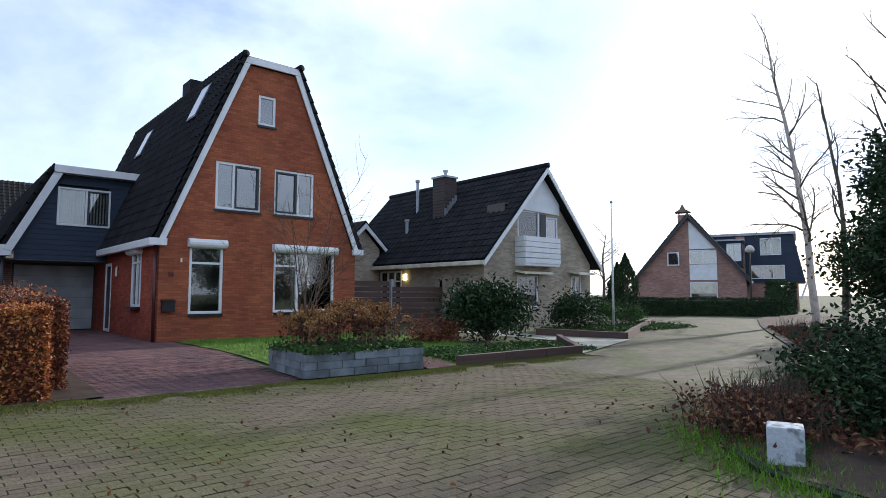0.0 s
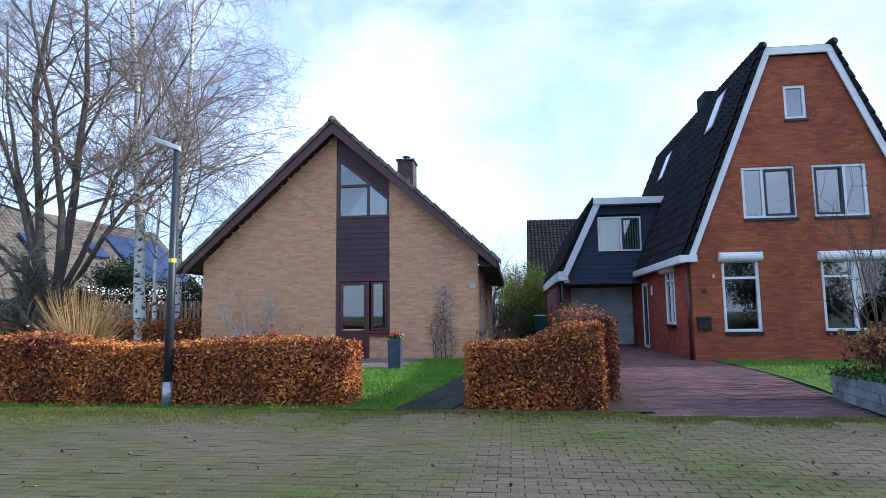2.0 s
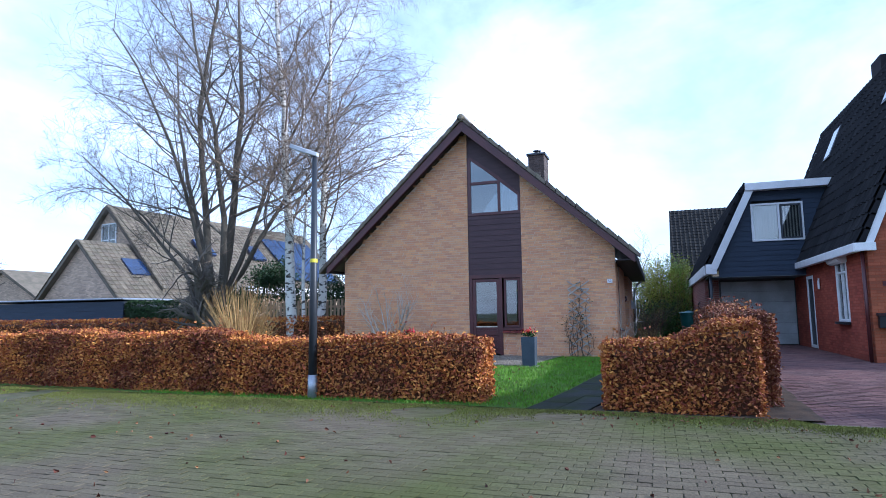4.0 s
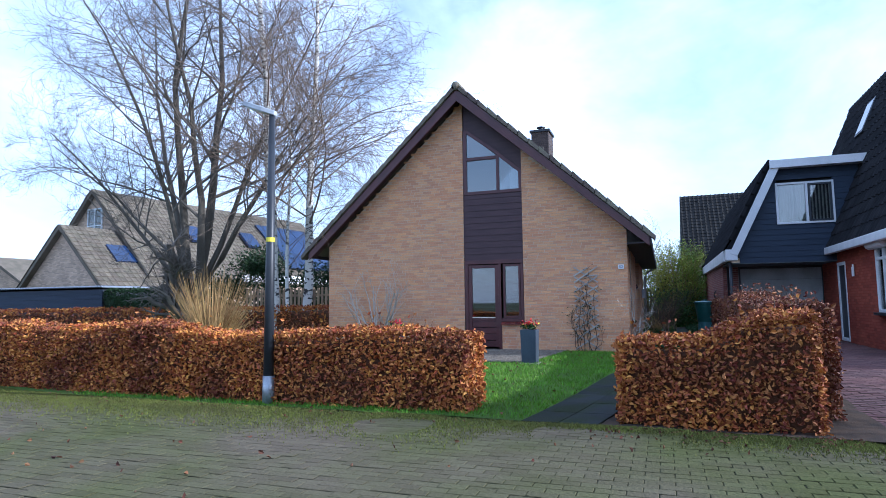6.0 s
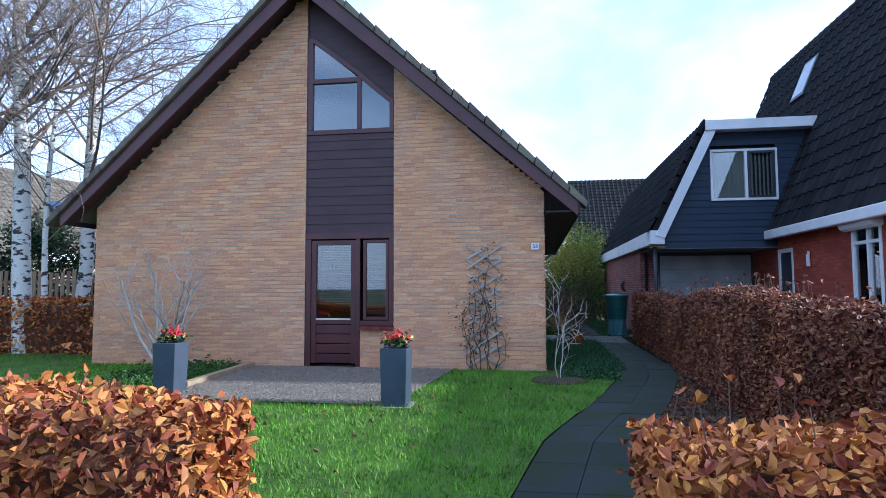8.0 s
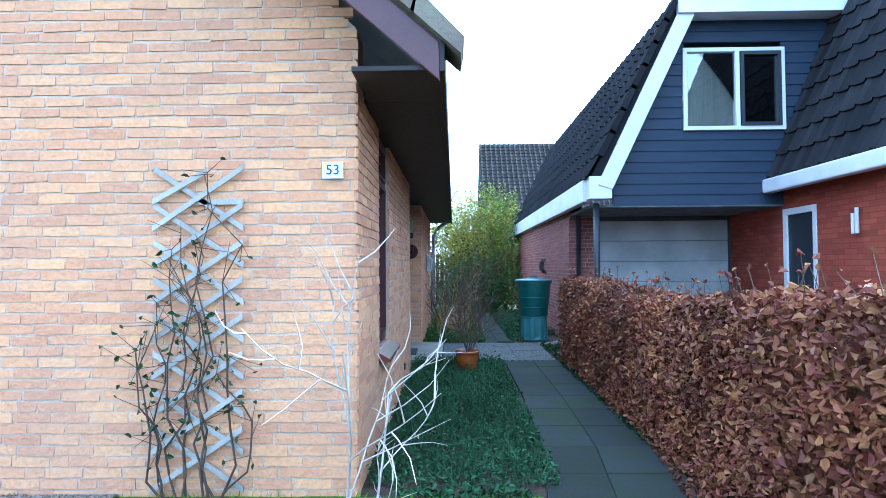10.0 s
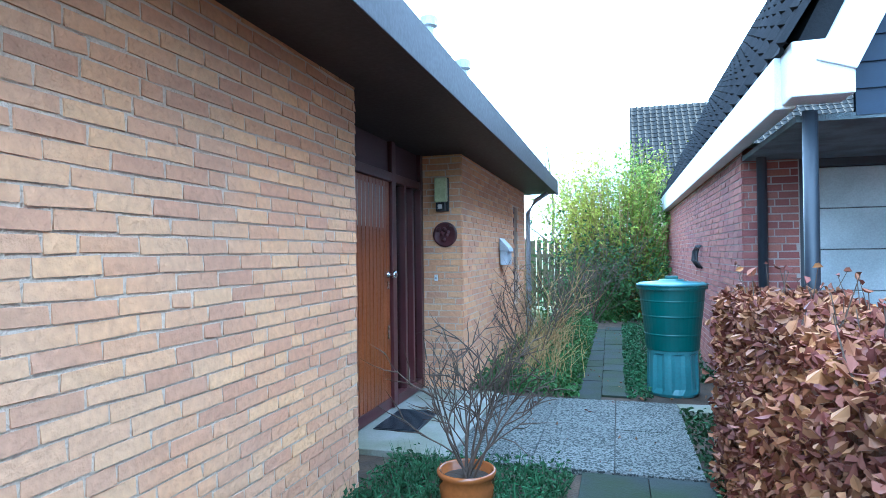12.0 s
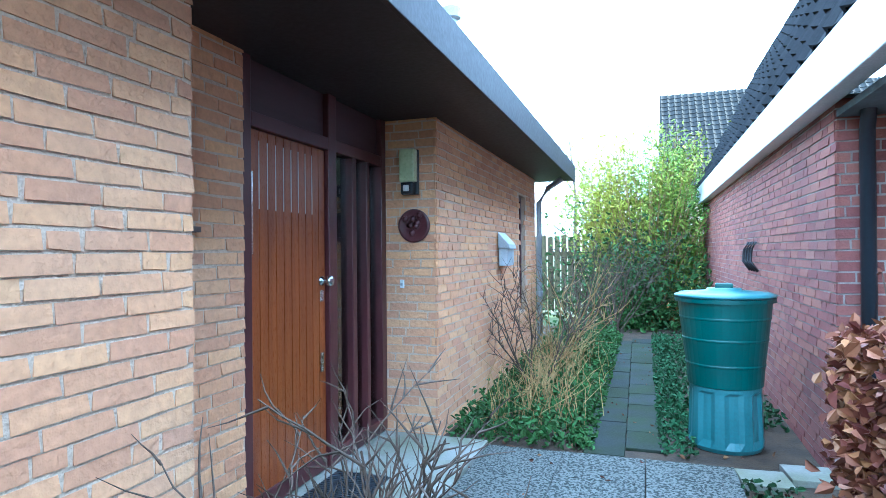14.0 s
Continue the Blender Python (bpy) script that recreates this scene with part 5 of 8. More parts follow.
# the terrace beyond it: slate-hung mansard storey over brick
Fh = thing("house", (0, 0, 0), "dark slate-hung terrace house with red strip far down the street", "house")
k = Mesh()
k.box(0, 9.0, 0, 7, -0.2, 3.0)
part("wall", k, "wall_e", Fh, "brown brick ground floor")
k = Mesh()
k.prism([(0, 2.2), (9.5, 2.2), (8.75, 6.05), (0, 6.05)], -0.25, 7, "y")
part("mansard", k, "slate_board", Fh, "dark slate-hung upper storeys")
k = Mesh()
k.box(4.65, 5.3, -0.32, -0.252, 0, 6.0)
part("red_strip", k, "wall_e", Fh, "red-brown strip between the houses")
k = Mesh()
k.box(-0.2, 8.95, -0.45, 7.2, 6.05, 6.25)
part("flat_roof", k, "zinc", Fh)
k = Mesh()
k.prism([(9.05, 0.9), (9.2, 0.9), (9.95, 3.0), (9.8, 3.0)], -0.4, -0.3, "y")
part("verge_trim", k, "white", Fh)
for x0, x1, z0, z1, ps in ((6.4, 7.9, 4.4, 5.8, (7.2,)), (5.6, 8.1, 2.5, 3.6, (6.4, 7.3)), (2.6, 4.2, 4.4, 5.8, (3.4,))):
    window(Fh, "x", x0, x1, z0, z1, -0.3, -1, posts=ps, room=0, pane="glass_sky", label="white framed window")
Fh.matrix_world = pose(50.3 * K, 9.4 * K, 0, 0, 0, -71.6)

# houses behind, to the side of the birches
L = gable_house((-34.5, 11.5, 0), 10.0, 17, 3.0, 7.9, "wall_l", "tile_grey", "beige brick house with weathered grey roof", -8)
window(L, "x", 4.3, 5.7, 5.0, 6.8, -0.08, -1, posts=(5.0,), room=0, rails=[(4.3, 5.7, 5.8)], label="white attic window")
k = Mesh()
k.box(10.2, 10.3, 6, 16, 2.6, 3.1)
put(L, "fascia", k, "white")
for y0 in (4.0, 8.5):
    k = Mesh()
    k.add([(8.3, y0, 5.15), (8.3, y0 + 1.1, 5.15), (7.3, y0 + 1.1, 6.13), (7.3, y0, 6.13)], [(0, 1, 2, 3)])
    o = put(L, "skylight", k, "solar", "skylight")
    so = o.modifiers.new("thickness", "SOLIDIFY")
    so.thickness = 0.15
for y0 in range(3):
    k = Mesh()
    k.add([(9.6, 11 + y0 * 1.75, 3.75), (9.6, 12.7 + y0 * 1.75, 3.75), (6.2, 12.7 + y0 * 1.75, 7.0), (6.2, 11 + y0 * 1.75, 7.0)], [(0, 1, 2, 3)])
    o = put(L, "solar_panel", k, "solar", "dark blue solar panel")
    so = o.modifiers.new("thickness", "SOLIDIFY")
    so.thickness = 0.1
L2 = gable_house((-31.5, 8.2, 0), 7.2, 5.5, 2.2, 5.4, "wall_l", "tile_grey", "low brick annex with grey roof and skylight", -8)
k = Mesh()
k.add([(5.9, 1.4, 3.55), (5.9, 2.9, 3.55), (4.9, 2.9, 4.45), (4.9, 1.4, 4.45)], [(0, 1, 2, 3)])
o = put(L2, "skylight", k, "solar", "skylight")
so = o.modifiers.new("thickness", "SOLIDIFY")
so.thickness = 0.12
L3 = gable_house((-24, 30, 0), 8.0, 12, 3.2, 7.4, "wall_l", "tile_grey", "beige house far behind the birches", 20)
L4 = gable_house((-50, 16, 0), 8.0, 9, 2.8, 5.0, "wall_l", "tile_grey", "pale bungalow far off", 0, cover=False)
Rb = gable_house((2.2, 29.2, 0), 16, 9, 4.0, 4.2, "wall_l", "tile_far", "house with grey tiled roof behind the bush", 0, cover=False)
k = Mesh()
k.prism([(-0.2, 4.0), (9.2, 4.0), (4.5, 8.85)], 0.0, 17, "x")
put(Rb, "roof", k, "tile_far", "grey corrugated tile roof")
tiled_roof(Rb, (0.0, -0.25, 4.0), (1, 0, 0), (0, 4.7, 4.85), 57, 20, "tile_far")


# ---- hedges ----
def hedge(name, pts, width, height, label, density=420, size=0.062, material="beech", core="hedge_core", grp="", wob=0.07, twigs=0, cat="hedge"):
    """A clipped hedge along a line: dark inner mass of twigs, and a coat of leaves all over it."""
    h = thing(name, (pts[0][0], pts[0][1], gz(*pts[0])), label, cat, grp)
    cm, lm, tm = Mesh(), Mesh(), Mesh()
    for (ax, ay), (bx, by) in zip(pts[:-1], pts[1:]):
        d = Vector((bx - ax, by - ay, 0))
        ln = d.length
        d.normalize()
        s = Vector((-d.y, d.x, 0))
        hh = height if isinstance(height, (int, float)) else None
        top = (lambda u: hh) if hh else (lambda u: height((ax + d.x * u, ay + d.y * u)))
        n = max(2, int(ln / 0.25))
        ring = [(-0.36, 0.0), (-0.38, 0.5), (-0.35, 0.82), (-0.22, 0.88), (0.22, 0.88), (0.35, 0.82), (0.38, 0.5), (0.36, 0.0)]
        k0 = len(cm.v)
        for i in range(n + 1):
            u = ln * i / n
            for a, b in ring:
                p = Vector((ax, ay, 0)) + d * u + s * (a * width)
                q = noise.noise((p.x * 2, p.y * 2, b * 3)) * 0.04
                cm.v.append((p.x + s.x * q, p.y + s.y * q, gz(p.x, p.y) + b * top(u) + q * (b > 0)))
        for i in range(n):
            for a in range(7):
                cm.f.append((k0 + i * 8 + a, k0 + i * 8 + a + 1, k0 + (i + 1) * 8 + a + 1, k0 + (i + 1) * 8 + a))
        cm.f += [tuple(k0 + a for a in range(8))[::-1], tuple(k0 + n * 8 + a for a in range(8))]
        P = []
        hm = top(ln / 2)
        girth = hm * 2 + width
        for _ in range(int(ln * girth * density)):
            u, g_ = random.uniform(-0.04, ln + 0.04), random.uniform(0, girth)
            t = top(min(max(u, 0), ln))
            if g_ < hm:
                a, b = -0.5, g_ / hm * t
            elif g_ < hm + width:
                a, b = (g_ - hm) / width - 0.5, t
            else:
                a, b = 0.5, (g_ - hm - width) / hm * t
            p = Vector((ax, ay, 0)) + d * u + s * (a * width)
            q = noise.noise((p.x * 1.8, p.y * 1.8, b * 1.8)) * wob + random.gauss(0, 0.026) - 0.012
            if b >= t - 1e-6:
                off = Vector((0, 0, q - 0.02 * (abs(a) > 0.4)))
            else:
                off = s * (math.copysign(1, a) * q)
            if b > t * 0.9 and abs(a) > 0.45:
                off -= s * math.copysign(0.03, a)
            P.append((p.x + off.x, p.y + off.y, gz(p.x, p.y) + max(0.01, b + off.z)))
        for e, uu in ((-1, 0), (1, ln)):
            for _ in range(int(width * hm * density)):
                a, b = random.uniform(-0.5, 0.5), random.uniform(0, 1) * top(uu)
                p = Vector((ax, ay, 0)) + d * (uu + e * (0.02 + random.gauss(0, 0.025))) + s * (a * width)
                P.append((p.x, p.y, gz(p.x, p.y) + b))
        leaves(lm, P, size)
        for _ in range(int(twigs * ln)):
            u, a = random.uniform(0, ln), random.uniform(-0.4, 0.4)
            p = Vector((ax, ay, 0)) + d * u + s * (a * width)
            z = gz(p.x, p.y) + top(u) - 0.1
            q = Vector((p.x + random.gauss(0, 0.06), p.y + random.gauss(0, 0.06), z + random.uniform(0.12, 0.32)))
            mid = (Vector((p.x, p.y, z)) + q) / 2 + Vector((random.gauss(0, 0.015), random.gauss(0, 0.015), 0))
            tm.tube([(p.x, p.y, z), mid, q], [0.004, 0.003, 0.002], 3, False)
            leaves(lm, [tuple(mid), tuple(q)], size)
    part("twig_mass", cm, core, h)
    part("leaves", lm, material, h, kind="stuff")
    if tm.v:
        part("twigs", tm, "twig", h, kind="stuff")
    return h


hedge("hedge", [(-12.6, -6.85), (-6.5, -7.1), (-1.5, -7.15)], 0.7, lambda p: 0.93 + 0.04 * math.sin(p[0] * 1.7) + (0.07 if p[0] < -6 else 0), "clipped copper beech hedge with dry orange-brown leaves", density=1500, size=0.055, twigs=8, material="beech_sunlit")
hedge("hedge", [(0.28, -7.22), (2.1, -7.22)], 0.7, lambda p: 0.88 + 0.28 * min(1, max(0, (p[0] - 1.0) / 0.7)), "end of the copper beech hedge beside the path", density=1750, size=0.054, twigs=18, material="beech_sunlit")
hedge("hedge", [(2.1, -6.85), (2.16, -3.5), (2.38, 0.0), (2.4, 4.95)], 0.66, lambda p: 1.2 - 0.05 * math.sin(p[1]) - 0.1 * min(1, max(0, (p[1] + 2) / 4)), "long copper beech hedge beside the driveway", density=2100, size=0.048, twigs=18)
hedge("hedge", [(-30, 1.6), (-8.2, 1.6)], 0.8, 1.1, "far copper beech hedge across the garden", density=260, size=0.09, material="beech_sunlit")


# ---- trees ----
def grow(m, p, d, length, r, level, maxlevel, sides, rnd, droop, kids, spread):
    """Recursive limbs: a bent tapering tube with side shoots."""
    n = 5 if level < 2 else 3
    pts, rad = [p], [r]
    q, dd = p.copy(), d.normalized()
    for i in range(n):
        dd = (dd + Vector((rnd.gauss(0, 1), rnd.gauss(0, 1), rnd.gauss(0, 1))) * (0.1 + 0.035 * level) + Vector((0, 0, -droop * level * 0.1 + (0.05 if level < 2 else 0)))).normalized()
        q = q + dd * (length / n)
        pts.append(q.copy())
        rad.append(r * (1 - 0.62 * (i + 1) / n) if level < maxlevel else r * (1 - 0.8 * (i + 1) / n))
    m.tube(pts, rad, max(3, sides - 2 * level), False)
    if level >= maxlevel:
        return
    for k in range(kids[level]):
        f = 0.22 + 0.78 * (k + rnd.random()) / kids[level]
        i = min(int(f * n), n - 1)
        t = f * n - i
        at = pts[i].lerp(pts[i + 1], t)
        dirn = (pts[i + 1] - pts[i]).normalized()
        side_ = dirn.cross(Vector((rnd.gauss(0, 1), rnd.gauss(0, 1), rnd.gauss(0, 1)))).normalized()
        nd = (dirn * (1 - spread[level]) + side_ * spread[level] + Vector((0, 0, 0.12 if level < 2 else 0))).normalized()
        grow(m, at, nd, length * rnd.uniform(0.42, 0.68) * (1.15 - 0.4 * f), max(rad[i] * 0.55, 0.0045), level + 1, maxlevel, sides, rnd, droop, kids, spread)


def bare_tree(name, base, stems, kids, spread, maxlevel, label, bark, twig, seed, droop=0.0, sides=10, reach=1.0, thin=0.5, first=0.25, rise=0.05, bend=0.05):
    t = thing(name, base, label, "tree")
    rnd = random.Random(seed)
    tr, cr = Mesh(), Mesh()
    for (dx, dy, dz, off, length, r) in stems:
        p = Vector(base) + Vector((off[0], off[1], off[2]))
        n = 7
        pts, rad = [p], [r]
        d = Vector((dx, dy, dz)).normalized()
        q = p.copy()
        for i in range(n):
            d = (d + Vector((rnd.gauss(0, bend), rnd.gauss(0, bend), rise))).normalized()
            q = q + d * (length / n)
            pts.append(q.copy())
            rad.append(r * (1 - 0.8 * (i + 1) / n))
        tr.tube(pts, rad, sides, False)
        for k in range(kids[0]):
            f = first + (1 - first) * (k + rnd.random()) / kids[0]
            i = min(int(f * n), n - 1)
            at = pts[i].lerp(pts[i + 1], f * n - i)
            dirn = (pts[i + 1] - pts[i]).normalized()
            sd = dirn.cross(Vector((rnd.gauss(0, 1), rnd.gauss(0, 1), rnd.gauss(0, 1)))).normalized()
            nd = (dirn * (1 - spread[0]) + sd * spread[0]).normalized()
            grow(cr, at, nd, length * reach * rnd.uniform(0.3, 0.5) * (1.25 - 0.6 * f), max(rad[i] * thin, 0.006), 1, maxlevel, sides, rnd, droop, kids, spread)
    part("trunk", tr, bark, t, smooth=True)
    part("crown", cr, twig, t, smooth=True)
    return t


bare_tree("tree", (-13.3, 1.0, 0), [
    (0.0, 0, 1, (0, 0, -0.1), 3.4, 0.42), (-0.14, 0.05, 1, (-0.22, 0, 1.5), 12.0, 0.15), (0.02, 0.1, 1, (0.02, 0.05, 1.6), 12.5, 0.16),
    (0.2, -0.05, 1, (0.2, -0.05, 1.5), 10.5, 0.13), (0.6, 0.05, 0.75, (0.22, 0.05, 1.7), 8.5, 0.1), (-0.42, 0.05, 1, (-0.22, 0.02, 2.3), 10.5, 0.11),
    (-0.75, 0.0, 0.75, (-0.25, -0.05, 1.4), 8.0, 0.085), (-0.9, 0.1, 0.5, (-0.25, 0.0, 2.4), 7.5, 0.065), (0.3, 0.4, 1, (0.1, 0.15, 1.8), 10, 0.1), (-0.25, -0.4, 1, (-0.1, -0.15, 1.8), 9.5, 0.09)],
    (13, 6, 5, 4), (0.55, 0.5, 0.5, 0.5), 4, "large bare multi-stemmed tree with grey-brown bark", "bark", "fine_twig", 5, reach=0.8, thin=0.4, first=0.22, bend=0.1)
for i, (x, y, s, ln, r) in enumerate(((-10.5, 1.4, (-0.02, 0.0), 15, 0.19), (-10.2, 1.55, (0.05, 0.02), 9, 0.07), (-10.15, 2.4, (0.03, 0.03), 14, 0.16))):
    bare_tree("birch_tree", (x, y, 0), [(s[0], s[1], 1, (0, 0, -0.1), ln, r)], (34, 8, 5, 4), (0.52, 0.42, 0.45, 0.5), 4, "bare white-barked birch with fine hanging twigs", "birch", "birch_twig", 11 + i, droop=0.7, reach=0.74, thin=0.24, first=0.26)


# ---- porch, side door and side wall of the yellow brick house ----
side_cells = brick_cells(0.0, 2.44, 4.35, lambda u, z: True, holes=[(1.09, 1.8, 0.67, 2.47)])
near = [c for c in side_cells if 2.45 < c[0] < 4.3 and 0.45 < c[2] < 2.3]
far_cells = [c for c in side_cells if c not in near]
m = Mesh()
brick_field(m, (-0.012, 0, 0), (0, 1, 0), (1, 0, 0), 0, 0, 0, None, cells=far_cells)
brick_field(m, (-0.412, 4.36, 0), (0, 1, 0), (1, 0, 0), 0.0, 2.44, 0.8, lambda u, z: True)
brick_field(m, (-0.43, 6.912, 0), (1, 0, 0), (0, -1, 0), 0.0, 2.44, 0.43, lambda u, z: True, shift=0.3)
brick_field(m, (-0.012, 6.9, 0), (0, 1, 0), (1, 0, 0), 0.0, 2.44, 4.3, lambda u, z: not (3.13 < u < 3.57 and 0.62 < z < 2.15), shift=0.6)
side_wall = part("side_bricks", m, "brick_c", C, "yellow and salmon hand-made bricks", kind="stuff")

# this room takes the brightened plaster in place of more daylight
window(C, "y", 1.03, 1.81, 0.74, 2.45, -0.045, 1, frame="maroon", fw=0.075, rails=[(1.105, 1.735, 2.08)], depth=0.1, room=2.2, pane="glass_clear", lining="room_brightened", sash=[(1.1, 1.74, 0.81, 2.055, "maroon"), (1.1, 1.74, 2.105, 2.38, "maroon")], label="dark red framed side window")
for k in range(5):
    t = Mesh()
    y0 = 1.04 + k * 0.17
    t.prism([(-0.06, 0.74), (0.075, 0.665), (0.075, 0.635), (-0.06, 0.67)], y0 + 0.002, y0 + 0.167, "y")
    part("sill_tile", t, "sill", C)
window(C, "y", 10.05, 10.45, 0.66, 2.13, -0.06, 1, frame="maroon", fw=0.06, room=0.6, label="narrow dark red framed window")
t = Mesh()
t.box(-0.03, 0.008, 3.3, 3.37, 0.19, 0.26)
part("wall_vent", t, "black", C, "small black wall vent")

# front door
DX = -0.44
dw = Mesh()
dw.box(DX - 0.08, DX + 0.02, 5.16, 5.24, 0.06, 2.45), dw.box(DX - 0.08, DX + 0.02, 6.03, 6.13, 0.06, 2.45), dw.box(DX - 0.08, DX + 0.021, 6.83, 6.91, 0.06, 2.45)
dw.box(DX - 0.08, DX + 0.018, 5.24, 6.83, 2.08, 2.16), dw.box(DX - 0.08, DX + 0.019, 6.13, 6.83, 0.06, 0.16), dw.box(DX - 0.08, DX + 0.016, 6.36, 6.42, 0.16, 2.08), dw.box(DX - 0.08, DX + 0.016, 6.58, 6.63, 0.16, 2.08)
df = part("door_frame", dw, "maroon", C, "dark red door frame with narrow side lights", bevel=0.005)
t = Mesh()
t.box(DX - 0.05, DX - 0.02, 5.2, 6.85, 2.14, 2.46)
part("transom_panel", t, "maroon_board", df)
for y0, y1 in ((6.13, 6.36), (6.42, 6.58), (6.63, 6.83)):
    t = Mesh()
    t.box(DX - 0.04, DX - 0.032, y0, y1, 0.15, 2.09)
    t = part("pane", t, "glass", df)
    t.visible_shadow = False
# dark-coloured sheet stands for the unlit hall
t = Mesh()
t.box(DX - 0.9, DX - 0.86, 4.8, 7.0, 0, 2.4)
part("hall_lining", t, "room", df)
leaf = Mesh()
leaf.box(DX - 0.06, DX - 0.025, 5.25, 6.03, 0.1, 2.08)
door = part("door", leaf, "door_wood", C, "varnished red-brown plank front door, closed")
n = 10
for k in range(n):
    y0 = 5.26 + k * 0.0755
    t = Mesh()
    t.box(DX - 0.024, DX - 0.006, y0 + 0.006, y0 + 0.0745, 0.1, 2.07)
    part("plank", t, "door_wood", door)
    if 0 < k < 9:
        # opaque off-white strip paints the light that comes through the slit
        t = Mesh()
        t.box(DX - 0.02, DX - 0.004, y0 - 0.003, y0 + 0.003, 1.66, 2.02)
        part("glass_slit", t, "curtain", door, "narrow glass slit, off-white for the light through it")
t = Mesh()
t.box(DX - 0.02, DX - 0.001, 5.25, 6.03, 0.06, 0.16)
part("kick_board", t, "maroon", door, "dark red foot board", bevel=0.004)
t = Mesh()
t.lathe(0, 0, [(0.03, 0), (0.03, 0.008), (0.012, 0.012), (0.012, 0.04), (0.032, 0.05), (0.036, 0.065), (0.028, 0.08), (0.01, 0.084)], 20)
t.v = [(DX - 0.006 + z, 5.97 + x, 1.25 + y) for x, y, z in t.v]
part("knob", t, "chrome", door, "round chrome door knob", smooth=True)
for z0, z1 in ((0.68, 0.8), (1.12, 1.19)):
    t = Mesh()
    t.box(DX - 0.006, DX + 0.002, 5.95, 5.985, z0, z1)
    part("lock_plate", t, "chrome", door, "steel lock plate", bevel=0.003)
t = Mesh()
t.box(DX - 0.004, DX + 0.01, 5.245, 5.262, 1.42, 1.85)
part("letter_strip", t, "chrome", door, "pale metal strip")
t = Mesh()
t.box(-0.41, -0.36, 4.72, 4.8, 1.52, 1.545)
part("ledge", t, "wood_fence", C, "small wooden ledge")
t = Mesh()
t.box(-0.5, 0.38, 4.95, 6.9, -0.02, 0.05)
structure("door_step", t, "kerb", "pale concrete step before the front door", "step", bevel=0.006)
mt = thing("doormat", (-0.16, 5.7, 0.052), "dark ribbed doormat on the concrete step", "doormat")
t = Mesh()
t.box(-0.36, 0.0, 5.4, 6.0, 0.052, 0.06)
part("backing", t, "black", mt)
t = Mesh()
for k in range(22):
    t.box(-0.35, -0.01, 5.41 + k * 0.0268, 5.425 + k * 0.0268, 0.06, 0.068)
part("ribs", t, "pipe_dark", mt, kind="stuff")

lamp = thing("wall_lamp", (-0.2, 6.9, 1.86), "olive wall lamp with black sensor foot on brick", "lamp")
t = Mesh()
t.box(-0.265, -0.14, 6.8, 6.87, 1.95, 2.2)
part("shade", t, "olive", lamp, "pale olive glass shade", bevel=0.012)
t = Mesh()
t.box(-0.27, -0.135, 6.87, 6.899, 1.86, 2.2), t.box(-0.25, -0.155, 6.8, 6.87, 1.86, 1.948)
part("bracket", t, "black", lamp, bevel=0.006)
t = Mesh()
t.box(-0.225, -0.18, 6.785, 6.8, 1.88, 1.925)
part("sensor", t, "curtain", lamp, "white motion eye", bevel=0.004)
pl = thing("wall_plaque", (-0.18, 6.9, 1.62), "round dark relief plaque on the brick wall", "plaque")
t = Mesh()
t.lathe(0, 0, [(0.128, 0), (0.128, 0.012), (0.118, 0.022), (0.105, 0.016), (0.0, 0.016)], 32)
for k in range(7):
    a = k * 0.9
    r_, q = 0.03 + 0.045 * (k % 2), 0.026
    t.lathe(r_ * math.cos(a), 0.02 + r_ * math.sin(a), [(q, 0.012), (q * 0.9, 0.024), (q * 0.5, 0.032), (0.002, 0.034)], 10)
t.v = [(-0.18 + x, 6.898 - z, 1.625 + y) for x, y, z in t.v]
part("relief", t, "maroon", pl, smooth=True)
bell = thing("doorbell", (-0.28, 6.9, 1.18), "small white doorbell on brick pier", "doorbell")
t = Mesh()
t.box(-0.3, -0.265, 6.885, 6.899, 1.15, 1.215)
part("plate", t, "white", bell, bevel=0.004)
t = Mesh()
t.box(-0.292, -0.273, 6.879, 6.885, 1.17, 1.19)
part("button", t, "pipe_grey", bell, bevel=0.002)
mb = thing("mailbox", (0.06, 9.0, 1.27), "light blue-grey metal mailbox with sloping lid", "mailbox")
t = Mesh()
t.prism([(0.006, 1.27), (0.11, 1.27), (0.11, 1.46), (0.006, 1.46)], 8.86, 9.16, "y")
part("body", t, "pipe_grey", mb, bevel=0.006)
t = Mesh()
t.prism([(0.004, 1.46), (0.135, 1.45), (0.12, 1.5), (0.004, 1.63)], 8.84, 9.18, "y")
part("lid", t, "pipe_grey", mb, bevel=0.006)
dp = thing("downpipe", (0.07, 11.0, 0), "pale grey downpipe at the house corner", "pipe")
t = Mesh()
t.tube([(0.07, 11.05, 0), (0.07, 11.05, 2.1), (0.2, 11.05, 2.3), (0.4, 11.05, 2.42)], [0.04] * 4, 12)
part("pipe", t, "pipe_grey", dp, smooth=True)
t = Mesh()
t.tube([(0.07, 11.05, 0.8), (0.07, 11.05, 0.86)], [0.05, 0.05], 12)
part("clip", t, "zinc", dp)

